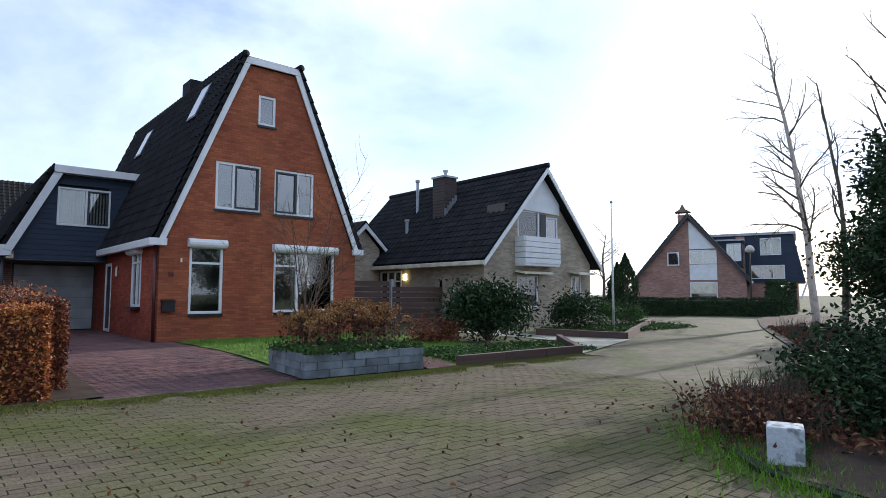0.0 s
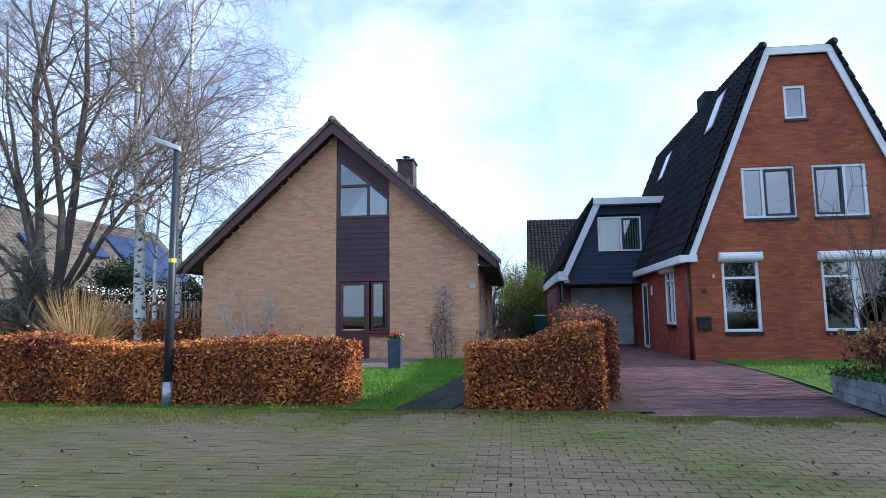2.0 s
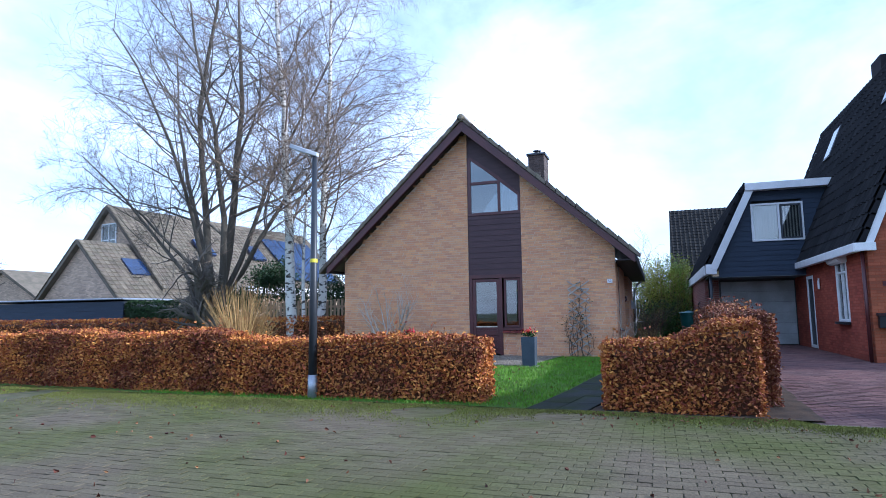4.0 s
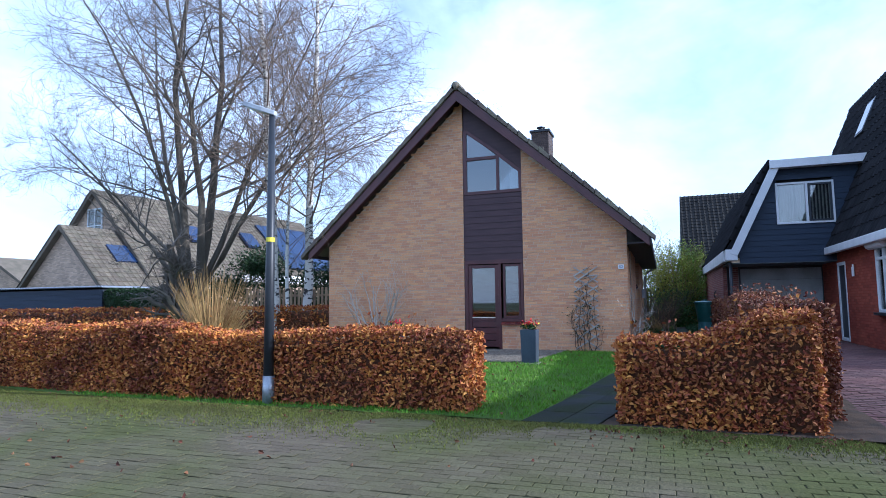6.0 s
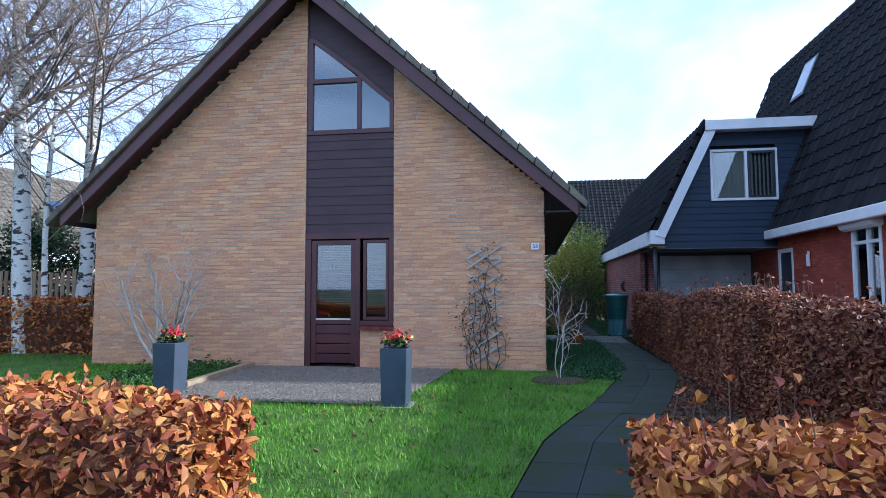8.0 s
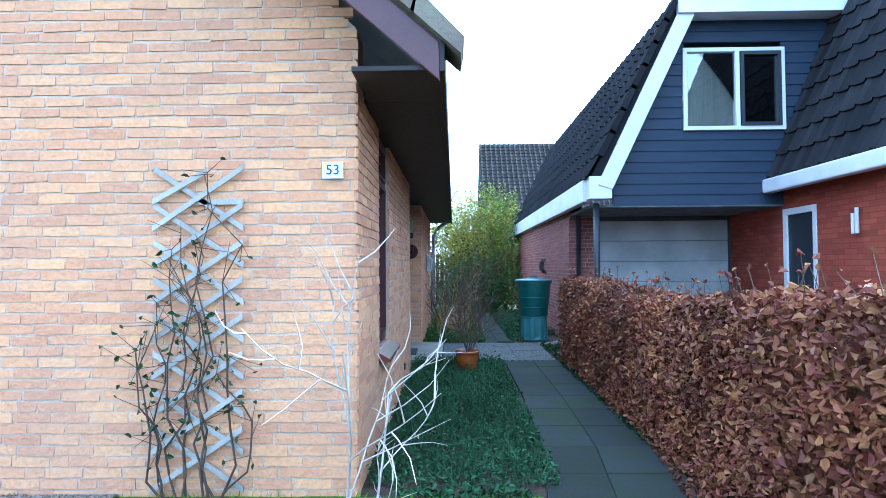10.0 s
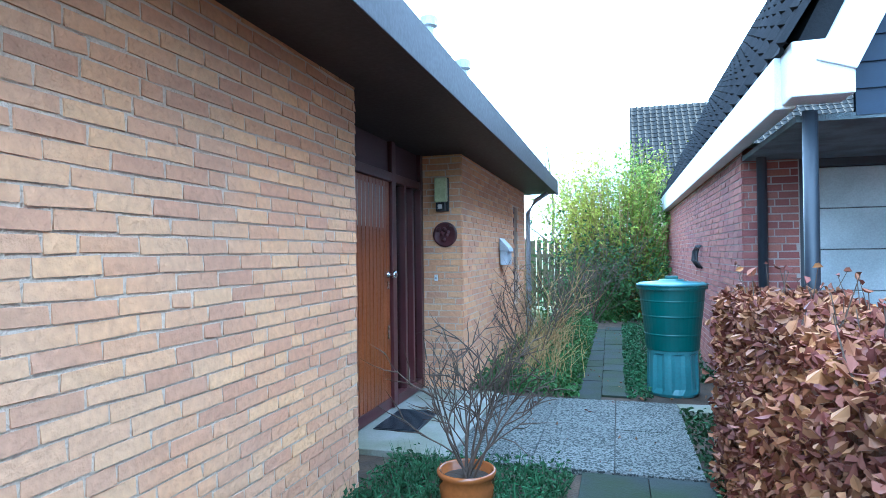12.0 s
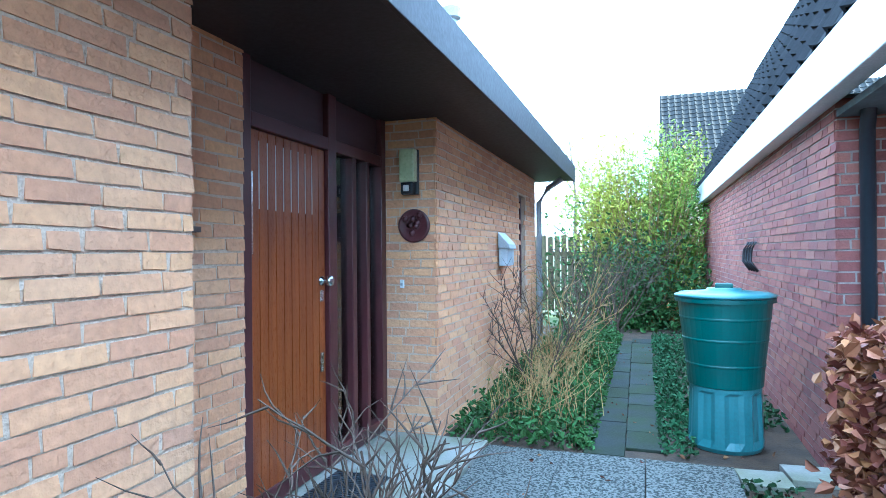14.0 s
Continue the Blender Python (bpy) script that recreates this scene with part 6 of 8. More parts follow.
# ---- front of the yellow brick house ----
tr = thing("trellis", (-0.95, -0.05, 0), "weathered diagonal wooden trellis with bare climber", "trellis")
for k in range(9):
    for sg in (1, -1):
        z0 = 0.05 + k * 0.22
        pts = [(-1.22, z0), (-0.68, z0 + 0.36)] if sg > 0 else [(-1.22, z0 + 0.36), (-0.68, z0)]
        if max(p[1] for p in pts) > 1.95:
            pts = [(-1.22 if sg > 0 else -1.0, 1.75), (-0.9 if sg > 0 else -0.68, 1.93 if sg > 0 else 1.75)] if k == 8 else pts
        t = Mesh()
        y = -0.035 if sg > 0 else -0.02
        (xa, za), (xb, zb) = pts
        t.add([(xa, y, za), (xb, y, zb), (xb, y, zb + 0.036), (xa, y, za + 0.036), (xa, y + 0.012, za), (xb, y + 0.012, zb), (xb, y + 0.012, zb + 0.036), (xa, y + 0.012, za + 0.036)], [(0, 1, 2, 3), (4, 7, 6, 5), (0, 4, 5, 1), (3, 2, 6, 7), (0, 3, 7, 4), (1, 5, 6, 2)])
        part("lath", t, "lath", tr)
cl = thing("climbing_plant", (-0.95, -0.08, 0), "bare brown climber tangled in the trellis", "plant")
t, lv = Mesh(), Mesh()
rnd = random.Random(3)
for k in range(11):
    x, z = rnd.uniform(-1.15, -0.75), 0
    pts = [(x, -0.05, 0)]
    hgt = rnd.uniform(0.8, 1.95)
    for i in range(9):
        x = min(-0.62, max(-1.3, x + rnd.gauss(0, 0.06)))
        pts.append((x, -0.05 + rnd.gauss(0, 0.02), hgt * (i + 1) / 9))
    t.tube(pts, [0.008 - 0.0006 * i for i in range(10)], 4, False)
    for p in pts[3:]:
        for _ in range(2):
            q = (p[0] + rnd.gauss(0, 0.09), p[1] - abs(rnd.gauss(0, 0.05)), p[2] + rnd.gauss(0, 0.09))
            t.tube([p, q], [0.003, 0.0015], 3, False)
            if p[2] < 1.2 or rnd.random() < 0.4:
                leaves(lv, [q], 0.04)
part("stem_tangle", t, "twig", cl, kind="stuff")
part("leaves", lv, "leaf_dark", cl, kind="stuff")
npl = thing("house_number", (-0.146, 0, 1.95), "white enamel number plate with blue figures", "sign")
t = Mesh()
t.box(-0.21, -0.085, -0.014, -0.002, 1.9, 2.0)
plate = part("plate", t, "white", npl, bevel=0.002)
fc = bpy.data.curves.new("figures", "FONT")
fc.body, fc.size, fc.extrude, fc.align_x, fc.align_y = "53", 0.085 * K, 0.0012, "CENTER", "CENTER"
fc.materials.append(M["blue_mark"])
fo = new("figures", fc)
fo.parent = npl
fo.matrix_local = pose(-0.0015 * K, -0.0155 * K, 0.0, 90, 0, 0)

gravel = Mesh()
for i, y in enumerate(np.linspace(-3.0, 0.0, 25)):
    f = (y + 3) / 3
    x0, x1 = -4.55 - 0.25 * f, -1.72 + 0.3 * f
    for j in range(31):
        x = x0 + (x1 - x0) * j / 30
        gravel.v.append((x, y, gz(x, y) + 0.035 + 0.012 * noise.noise((x * 5, y * 5, 2))))
gravel.f = [(i * 31 + j, i * 31 + j + 1, (i + 1) * 31 + j + 1, (i + 1) * 31 + j) for i in range(24) for j in range(30)]
M["terrace"] = mat("brown_grey_gravel", (0.32, 0.26, 0.19), (0.09, 0.075, 0.06), rough=0.9, scale=60, fine=150, bump=0.9, low=0.44, high=0.56)
structure("gravel_terrace", gravel, "terrace", "pale gravel terrace before the garden door", "gravel", smooth=True)
peb = Mesh()
rnd = random.Random(8)
for _ in range(5200):
    y = rnd.uniform(-2.98, -0.02)
    f = (y + 3) / 3
    x = rnd.uniform(-4.55 - 0.25 * f, -1.72 + 0.3 * f)
    s = rnd.uniform(0.008, 0.018)
    z = gz(x, y) + 0.04
    peb.add([(x - s, y, z), (x, y - s, z), (x + s, y, z), (x, y + s, z), (x + s * 0.2, y, z + s * 0.8)], [(0, 1, 4), (1, 2, 4), (2, 3, 4), (3, 0, 4)])
tagged(part("pebbles", peb, "pebble", None), "loose brown-grey pebbles on the terrace", "gravel", kind="stuff")
t = Mesh()
t.add([(-4.72, -2.2, 0.0), (-4.62, -2.2, 0.0), (-4.78, 0.0, 0.0), (-4.88, 0.0, 0.0), (-4.72, -2.2, 0.1), (-4.62, -2.2, 0.1), (-4.78, 0.0, 0.1), (-4.88, 0.0, 0.1)], [(0, 3, 2, 1), (4, 5, 6, 7), (0, 1, 5, 4), (1, 2, 6, 5), (2, 3, 7, 6), (3, 0, 4, 7)])
lg = thing("edging_beam", (-4.75, -1.1, 0), "pale wooden edging beam beside the gravel", "edging")
part("beam", t, "pale_wood", lg, bevel=0.008)


def planter(x, y, label):
    p = thing("planter", (x, y, 0.03), label, "planter", "planters on the terrace")
    a, b = Mesh(), Mesh()
    w0, w1, h = 0.135, 0.15, 0.62
    z = gz(x, y) + 0.03
    outer = [(x + sx * w, y + sy * w, z + hh) for w, hh in ((w0, 0), (w1, h), (w1 - 0.022, h), (w1 - 0.022, h - 0.05)) for sx, sy in ((-1, -1), (1, -1), (1, 1), (-1, 1))]
    a.add(outer, [(0, 3, 2, 1)] + [(i * 4 + k, i * 4 + (k + 1) % 4, (i + 1) * 4 + (k + 1) % 4, (i + 1) * 4 + k) for i in range(3) for k in range(4)])
    part("pot", a, "planter", p, bevel=0.006)
    b.box(x - w1 + 0.02, x + w1 - 0.02, y - w1 + 0.02, y + w1 - 0.02, z + h - 0.06, z + h - 0.045)
    part("earth", b, "soil", p)
    t_ = Mesh()
    t_.box(x - 0.19, x + 0.19, y - 0.19, y + 0.19, z - 0.03, z)
    part("base_tile", t_, "kerb", p, "square concrete tile")
    for name, mt_, n_, dz, sz in (("leaves", "leaf_dark", 90, 0.02, 0.06), ("red_flowers", "red", 60, 0.09, 0.05), ("yellow_flowers", "yellow_petal", 40, 0.05, 0.045)):
        lv_ = Mesh()
        leaves(lv_, [(x + random.gauss(0, 0.07), y + random.gauss(0, 0.07), z + h + dz + abs(random.gauss(0, 0.045))) for _ in range(n_)], sz)
        part(name, lv_, mt_, p, kind="stuff")
    return p


planter(-1.68, -2.95, "tapered anthracite zinc planter with red and yellow flowers")
planter(-4.6, -2.62, "tapered anthracite zinc planter with red flowers beside the edging beam")


def sapling(name, x, y, h, n, mt_, label, seed, r=0.016, zb=0.0, spread=0.5):
    t_ = thing(name, (x, y, zb), label, "shrub")
    rnd_ = random.Random(seed)
    c_ = Mesh()
    for k in range(n):
        d = Vector((rnd_.gauss(0, spread), rnd_.gauss(0, spread), 1))
        grow(c_, Vector((x + rnd_.gauss(0, 0.02), y + rnd_.gauss(0, 0.02), zb)), d, h * rnd_.uniform(0.7, 1.05), r, 0, 2, 6, rnd_, 0.0, (5, 4, 0), (0.45, 0.5, 0.5))
    part("crown", c_, mt_, t_, smooth=True)
    return t_


M["pale_bark"] = mat("pale_grey_bark", (0.55, 0.48, 0.41), (0.4, 0.35, 0.3), rough=0.9, scale=6, fine=60, bump=0.3)
sapling("sapling", 0.15, -0.95, 1.15, 2, "pale_bark", "small bare pale-barked sapling in a soil ring on the lawn", 8, 0.009, 0.0, 0.12)
t = Mesh()
t.lathe(0.15, -0.95, [(0.4, 0.02), (0.36, 0.05), (0.1, 0.06), (0.01, 0.06)], 20)
structure("soil_ring", t, "soil", "ring of dark soil round the sapling", "soil", smooth=True)
sapling("bare_shrub", -5.95, -0.65, 1.85, 7, "pale_bark", "bare pale shrub before the brick gable", 9, 0.03, 0.0, 0.66)


def scatter(name, region, n, size, material, label, cat, h=0.03, lean=None, aspect=0.6):
    """Loose leaves or ground cover over a region given as a function that returns a point."""
    lm = Mesh()
    leaves(lm, [region() for _ in range(n)], size, lean=lean, aspect=aspect)
    return tagged(part(name, lm, material, None), label, cat, kind="stuff")


def blades(name, n, region, h, label, material="grass"):
    lm = Mesh()
    for _ in range(n):
        x, y = region()
        z = gz(x, y) + 0.015
        a = random.uniform(0, 6.28)
        w, hh = random.uniform(0.004, 0.008), h * random.uniform(0.5, 1.3)
        dx, dy = math.cos(a) * w, math.sin(a) * w
        lx, ly = random.gauss(0, 0.4) * hh, random.gauss(0, 0.4) * hh
        k = len(lm.v)
        lm.v += [(x - dx, y - dy, z), (x + dx, y + dy, z), (x + lx, y + ly, z + hh)]
        lm.f.append((k, k + 1, k + 2))
    return tagged(part(name, lm, material, None), label, "grass", kind="stuff")


def lawn_pt():
    while True:
        y = random.uniform(-7.66, -0.02)
        x = random.uniform(-7.6, line(PATHL, y) - 0.03)
        f = (y + 3) / 3
        if not (y > -2.97 and -4.57 - 0.25 * f < x < -1.74 + 0.3 * f):
            return x, y


blades("grass", 60000, lawn_pt, 0.05, "short green lawn grass")
blades("grass", 12000, lambda: (random.uniform(5.8, 11.3), random.uniform(-7.8, -0.7)), 0.05, "short green lawn grass before the red house")
blades("grass", 6000, lambda: (random.uniform(-13, -7.7), random.uniform(-6.5, 1.2)), 0.06, "side lawn grass")


def in_bed(x0, x1, y0, y1, h):
    def f():
        x, y = random.uniform(x0, x1), random.uniform(y0, y1)
        return x, y, gz(x, y) + 0.02 + abs(random.gauss(0, h))
    return f


def litter_pt():
    y = random.uniform(-7.0, 4.5)
    x0 = line(PATHL, y) + 0.8
    x = x0 + abs(random.gauss(0, 0.5))
    x = min(x, 2.6)
    return x, y, gz(x, y) + 0.02 + random.uniform(0, 0.02)


scatter("leaf_litter", litter_pt, 5200, 0.045, "litter", "brown dead leaves under the hedge", "leaves")
scatter("ground_cover", in_bed(0.02, 1.22, 0.15, 4.9, 0.05), 14000, 0.036, "ivy", "low green ground cover beside the brick wall", "ground cover", aspect=0.4)
blades("bed_grass", 2600, lambda: (random.uniform(0.05, 1.2), random.uniform(0.2, 4.85)), 0.16, "grass between the ground cover", "ivy")
scatter("ground_cover", in_bed(0.05, 1.02, 6.95, 13.0, 0.08), 8000, 0.05, "leaf_mid", "green ground cover along the path", "ground cover")
scatter("ground_cover", in_bed(1.68, 2.5, 7.8, 13.0, 0.06), 2600, 0.05, "ivy", "green ground cover beside the garage wall", "ground cover")
scatter("ground_cover", in_bed(1.56, 1.8, 7.0, 13.0, 0.03), 1800, 0.045, "ivy", "creeping green cover over the path edge", "ground cover")
scatter("ground_cover", in_bed(0.95, 1.12, 6.95, 13.0, 0.03), 1500, 0.045, "leaf_mid", "green cover creeping over the path edge", "ground cover")
scatter("leaf_litter", in_bed(0.2, 2.4, 5.0, 12.5, 0.01), 260, 0.04, "litter", "few dead leaves on the back path", "leaves")
scatter("ground_cover", in_bed(2.0, 2.3, 1.0, 6.6, 0.03), 1500, 0.045, "leaf_dark", "sparse weeds under the hedge", "ground cover")
scatter("ground_cover", in_bed(0.2, 1.0, -0.9, 0.1, 0.04), 900, 0.05, "ivy", "weeds at the house corner", "ground cover")
scatter("ground_cover", in_bed(-6.2, -4.95, -2.2, -0.05, 0.06), 1500, 0.06, "leaf_mid", "green plants behind the edging beam", "ground cover")


# ---- paths of slabs ----
def slab(parent, corners, z, material, gap=0.002, h=0.04):
    """One slab from four (x, y) corners, drawn in by the joint."""
    cx, cy = sum(c[0] for c in corners) / 4, sum(c[1] for c in corners) / 4
    q = []
    for x, y in corners:
        d = math.hypot(x - cx, y - cy)
        q.append((x + (cx - x) / d * gap * 1.4, y + (cy - y) / d * gap * 1.4))
    z += random.uniform(-0.003, 0.004)
    t_ = Mesh()
    e = 0.004
    top_ = [(x + (cx - x) * e / 0.3, y + (cy - y) * e / 0.3) for x, y in q]
    zz = [gz(x, y) for x, y in q]
    t_.add([(x, y, w + z - h) for (x, y), w in zip(q, zz)] + [(x, y, w + z - e) for (x, y), w in zip(q, zz)] + [(x, y, w + z) for (x, y), w in zip(top_, zz)],
           [(4, 5, 9, 8), (5, 6, 10, 9), (6, 7, 11, 10), (7, 4, 8, 11), (8, 9, 10, 11), (0, 1, 5, 4), (1, 2, 6, 5), (2, 3, 7, 6), (3, 0, 4, 7)])
    return part("slab", t_, material, parent)


gp_ = thing("garden_path", (1.2, -1, 0), "dark damp concrete slab path", "path", kind="structure")
y = -7.75
while y < 4.9:
    y1 = y + 0.58
    for j in range(2):
        a0, b0 = line(PATHL, y), line(PATHL, min(y1, 4.93))
        slab(gp_, [(a0 + 0.4 * j, y), (a0 + 0.4 * j + 0.4, y), (b0 + 0.4 * j + 0.4, min(y1, 4.93)), (b0 + 0.4 * j, min(y1, 4.93))], 0.03, "slab")
    y = y1
gp2 = thing("gravel_slabs", (1.2, 5.9, 0), "washed gravel slabs before the front door", "paving", kind="structure")
for j in range(4):
    for i in range(3):
        x0, y0 = 0.39 + i * 0.54, 4.95 + j * 0.478
        slab(gp2, [(x0, y0), (x0 + 0.54, y0), (x0 + 0.54, y0 + 0.478), (x0, y0 + 0.478)], 0.034, "gravel_slab")
gp3 = thing("back_path", (1.3, 9, 0), "mossy dark slab path beside the garage", "path", kind="structure")
for k in range(13):
    y0 = 6.88 + k * 0.42
    for j in range(2):
        x0 = 1.06 + j * 0.275 - 0.005 * k
        slab(gp3, [(x0, y0 + 0.2 * j), (x0 + 0.275, y0 + 0.2 * j), (x0 + 0.275, y0 + 0.42 + 0.2 * j), (x0, y0 + 0.42 + 0.2 * j)], 0.03, "slab")
for (x0, y0) in ((2.02, 6.55), (2.3, 6.7)):
    slab(gp3, [(x0, y0), (x0 + 0.28, y0 + 0.02), (x0 + 0.26, y0 + 0.3), (x0 - 0.02, y0 + 0.28)], 0.045, "kerb")

# ---- water barrel and pot ----
br = thing("rain_barrel", (2.02, 7.42, 0), "dark green plastic rain barrel with lid on a fluted stand", "barrel")
t = Mesh()
sides, prof = 48, [(0.235, 0.0), (0.25, 0.03), (0.235, 0.08), (0.225, 0.4), (0.24, 0.42), (0.24, 0.45)]
for r_, z in prof:
    for k in range(sides):
        fl_ = 1 + (0.06 if (k // 3) % 2 else -0.02) * (0.06 < z < 0.41)
        a = 2 * math.pi * k / sides
        t.v.append((2.02 + r_ * fl_ * math.cos(a), 7.42 + r_ * fl_ * math.sin(a), z + 0.01))
t.f = [(i * sides + k, i * sides + (k + 1) % sides, (i + 1) * sides + (k + 1) % sides, (i + 1) * sides + k) for i in range(len(prof) - 1) for k in range(sides)] + [tuple(range((len(prof) - 1) * sides, len(prof) * sides))]
part("stand", t, "barrel_lid", br, "fluted blue-green stand", smooth=False)
t = Mesh()
t.lathe(2.02, 7.42, [(0.235, 0.45), (0.25, 0.46), (0.262, 0.6), (0.267, 0.606), (0.267, 0.614), (0.264, 0.62), (0.283, 0.78), (0.288, 0.786), (0.288, 0.794), (0.285, 0.8), (0.3, 0.93), (0.305, 0.936), (0.305, 0.944), (0.303, 0.95), (0.312, 1.05), (0.335, 1.052), (0.335, 1.08), (0.3, 1.082)], 40)
part("body", t, "barrel", br, "dark green ribbed body")
t = Mesh()
t.lathe(2.02, 7.42, [(0.325, 1.08), (0.34, 1.09), (0.34, 1.1), (0.3, 1.115), (0.12, 1.13), (0.115, 1.145), (0.02, 1.148)], 40)
lid = part("lid", t, "barrel_lid", br, "faded pale green lid", smooth=True)
t = Mesh()
t.box(1.96, 2.08, 7.4, 7.44, 1.14, 1.18)
part("grip", t, "barrel", lid, bevel=0.008)
pt_ = thing("flower_pot", (0.73, 4.08, 0), "glazed brown pot with bare twiggy shrub", "pot")
t = Mesh()
t.lathe(0.73, 4.08, [(0.1, 0.02), (0.105, 0.03), (0.14, 0.14), (0.148, 0.22), (0.14, 0.26), (0.155, 0.27), (0.158, 0.29), (0.15, 0.3), (0.135, 0.295), (0.13, 0.25)], 32)
part("pot", t, "pot", pt_, smooth=True)
t = Mesh()
t.lathe(0.73, 4.08, [(0.13, 0.25), (0.0, 0.262)], 24)
part("earth", t, "soil", pt_)
sapling("bare_shrub", 0.73, 4.08, 0.72, 9, "twig", "bare twiggy shrub growing from the glazed pot", 21, 0.008, 0.25, 0.45)
sapling("bare_shrub", 0.42, 8.6, 1.1, 7, "twig", "dry brown shrub beside the house wall", 22, 0.01, 0.0, 0.45)
sapling("bare_shrub", 0.5, 9.7, 1.1, 6, "straw", "dry straw-coloured shrub beside the house wall", 23, 0.01, 0.0, 0.4)
sapling("bare_shrub", 1.0, 13.2, 1.6, 12, "twig", "dense bare brown shrub at the end of the path", 26, 0.012, 0.0, 0.5)
sapling("bare_shrub", 0.55, 11.3, 1.7, 7, "twig", "bare brown shrub at the house corner", 24, 0.012, 0.0, 0.4)
lm = Mesh()
for _ in range(320):
    x, y = random.gauss(0.55, 0.2), random.uniform(7.2, 10.4)
    h_ = random.uniform(0.2, 0.6)
    lm.tube([(x, y, 0), (x + random.gauss(0, 0.06), y + random.gauss(0, 0.06), h_ * 0.6), (x + random.gauss(0, 0.14), y + random.gauss(0, 0.14), h_)], [0.004, 0.003, 0.001], 3, False)
tagged(part("dry_grass", lm, "straw", None), "dry straw-coloured stalks beside the path", "grass", kind="stuff")

# ---- willow bush and fence behind ----
wb = thing("willow_bush", (1.6, 15.2, 0), "tall yellow-green willow bush behind the path", "bush")
st_, lv = Mesh(), Mesh()
rnd = random.Random(31)
for k in range(330):
    a, r0 = rnd.uniform(0, 6.28), rnd.uniform(0, 0.5)
    x, y = 1.5 + r0 * math.cos(a) * 1.6, 15.2 + r0 * math.sin(a)
    sp_ = rnd.uniform(0.1, 1.5)
    h_ = rnd.uniform(2.6, 4.1) - sp_ * 0.5
    p0, p2 = Vector((x, y, 0)), Vector((x + math.cos(a) * sp_ * 1.15, y + math.sin(a) * sp_ * 0.8, h_))
    p1 = (p0 + p2) / 2 + Vector((0, 0, 0.45))
    pts = [p0 * (1 - u) ** 2 + p1 * 2 * u * (1 - u) + p2 * u * u for u in (0, 0.25, 0.5, 0.75, 1)]
    st_.tube(pts, [0.012, 0.01, 0.008, 0.005, 0.002], 3, False)
    P = []
    for u in np.linspace(0.2, 1.0, 80):
        q = p0 * (1 - u) ** 2 + p1 * 2 * u * (1 - u) + p2 * u * u
        P.append((q.x + rnd.gauss(0, 0.08), q.y + rnd.gauss(0, 0.08), q.z + rnd.gauss(0, 0.08)))
    leaves(lv, P, 0.085, aspect=0.2, lean=(math.cos(a) * 0.5, math.sin(a) * 0.5, 0.4), spread=0.6)
part("stem_cluster", st_, "straw", wb, kind="stuff")
part("leaves", lv, "willow", wb, kind="stuff")
lv = Mesh()
leaves(lv, [(random.gauss(1.2, 0.7), random.gauss(14.2, 0.35), abs(random.gauss(0.5, 0.6))) for _ in range(4000)], 0.09)
ub = thing("evergreen_bush", (1.2, 14.2, 0), "dark green bush at the end of the path", "bush")
part("leaves", lv, "leaf_mid", ub, kind="stuff")
fe = thing("fence", (1.2, 16.6, 0), "weathered board fence behind the willow bush", "fence")
for k in range(34):
    t = Mesh()
    x0 = -1.6 + k * 0.155
    t.box(x0, x0 + 0.13, 16.6, 16.62, 0.05, 1.75 + 0.02 * (k % 3))
    part("board", t, "fence_dull", fe)
t = Mesh()
t.box(-1.6, 3.7, 16.62, 16.66, 0.4, 0.5), t.box(-1.6, 3.7, 16.62, 16.66, 1.3, 1.4)
part("rail", t, "fence_dull", fe)
wh = thing("wall_ornament", (2.5, 9.6, 1.3), "black metal hook ornament on the garage wall", "ornament")
t = Mesh()
for k in range(4):
    t.tube([(2.54, 9.3 + k * 0.16, 1.2), (2.48, 9.34 + k * 0.16, 1.3), (2.5, 9.4 + k * 0.16, 1.42), (2.54, 9.38 + k * 0.16, 1.5)], [0.014] * 4, 6)
part("hooks", t, "black", wh, smooth=True)

# ---- inside the side window ----
def drape(x, y0, n, step, z0, z1, material, label):
    c_ = thing("curtain", (x, y0, z0), label, "curtain")
    for k in range(n):
        q_ = Mesh()
        q_.tube([(x + 0.014 * (k % 2), y0 + k * step, z0), (x + 0.012 * (k % 2), y0 + k * step, (z0 + z1) / 2), (x + 0.014 * (k % 2), y0 + k * step, z1)], [step * 0.62, step * 0.58, step * 0.55], 8)
        part("fold", q_, material, c_, smooth=True)


drape(-0.17, 1.71, 3, 0.03, 0.78, 2.36, "curtain", "pale curtain hanging inside the side window")
drape(-0.36, 1.82, 7, 0.036, 0.4, 2.36, "ochre", "ochre curtain hanging inside the side window")
t = Mesh()
t.box(-0.42, -0.147, 1.0, 1.9, 0.7, 0.735)
tagged(part("inner_sill", t, "white", None, bevel=0.004), "white board sill inside the side window", "sill", kind="structure")
bs_ = thing("bookcase", (-1.55, 2.02, 0.45), "low dark wooden bookcase with a row of books", "bookcase")
for z_ in (0.45, 0.9, 1.32):
    t = Mesh()
    t.box(-2.15, -0.6, 1.98, 2.14, z_, z_ + 0.03)
    part("shelf", t, "door_wood", bs_)
for x_ in (-2.18, -0.6):
    t = Mesh()
    t.box(x_, x_ + 0.03, 1.98, 2.14, 0.45, 1.35)
    part("side_panel", t, "door_wood", bs_)
rnd = random.Random(14)
x_ = -2.12
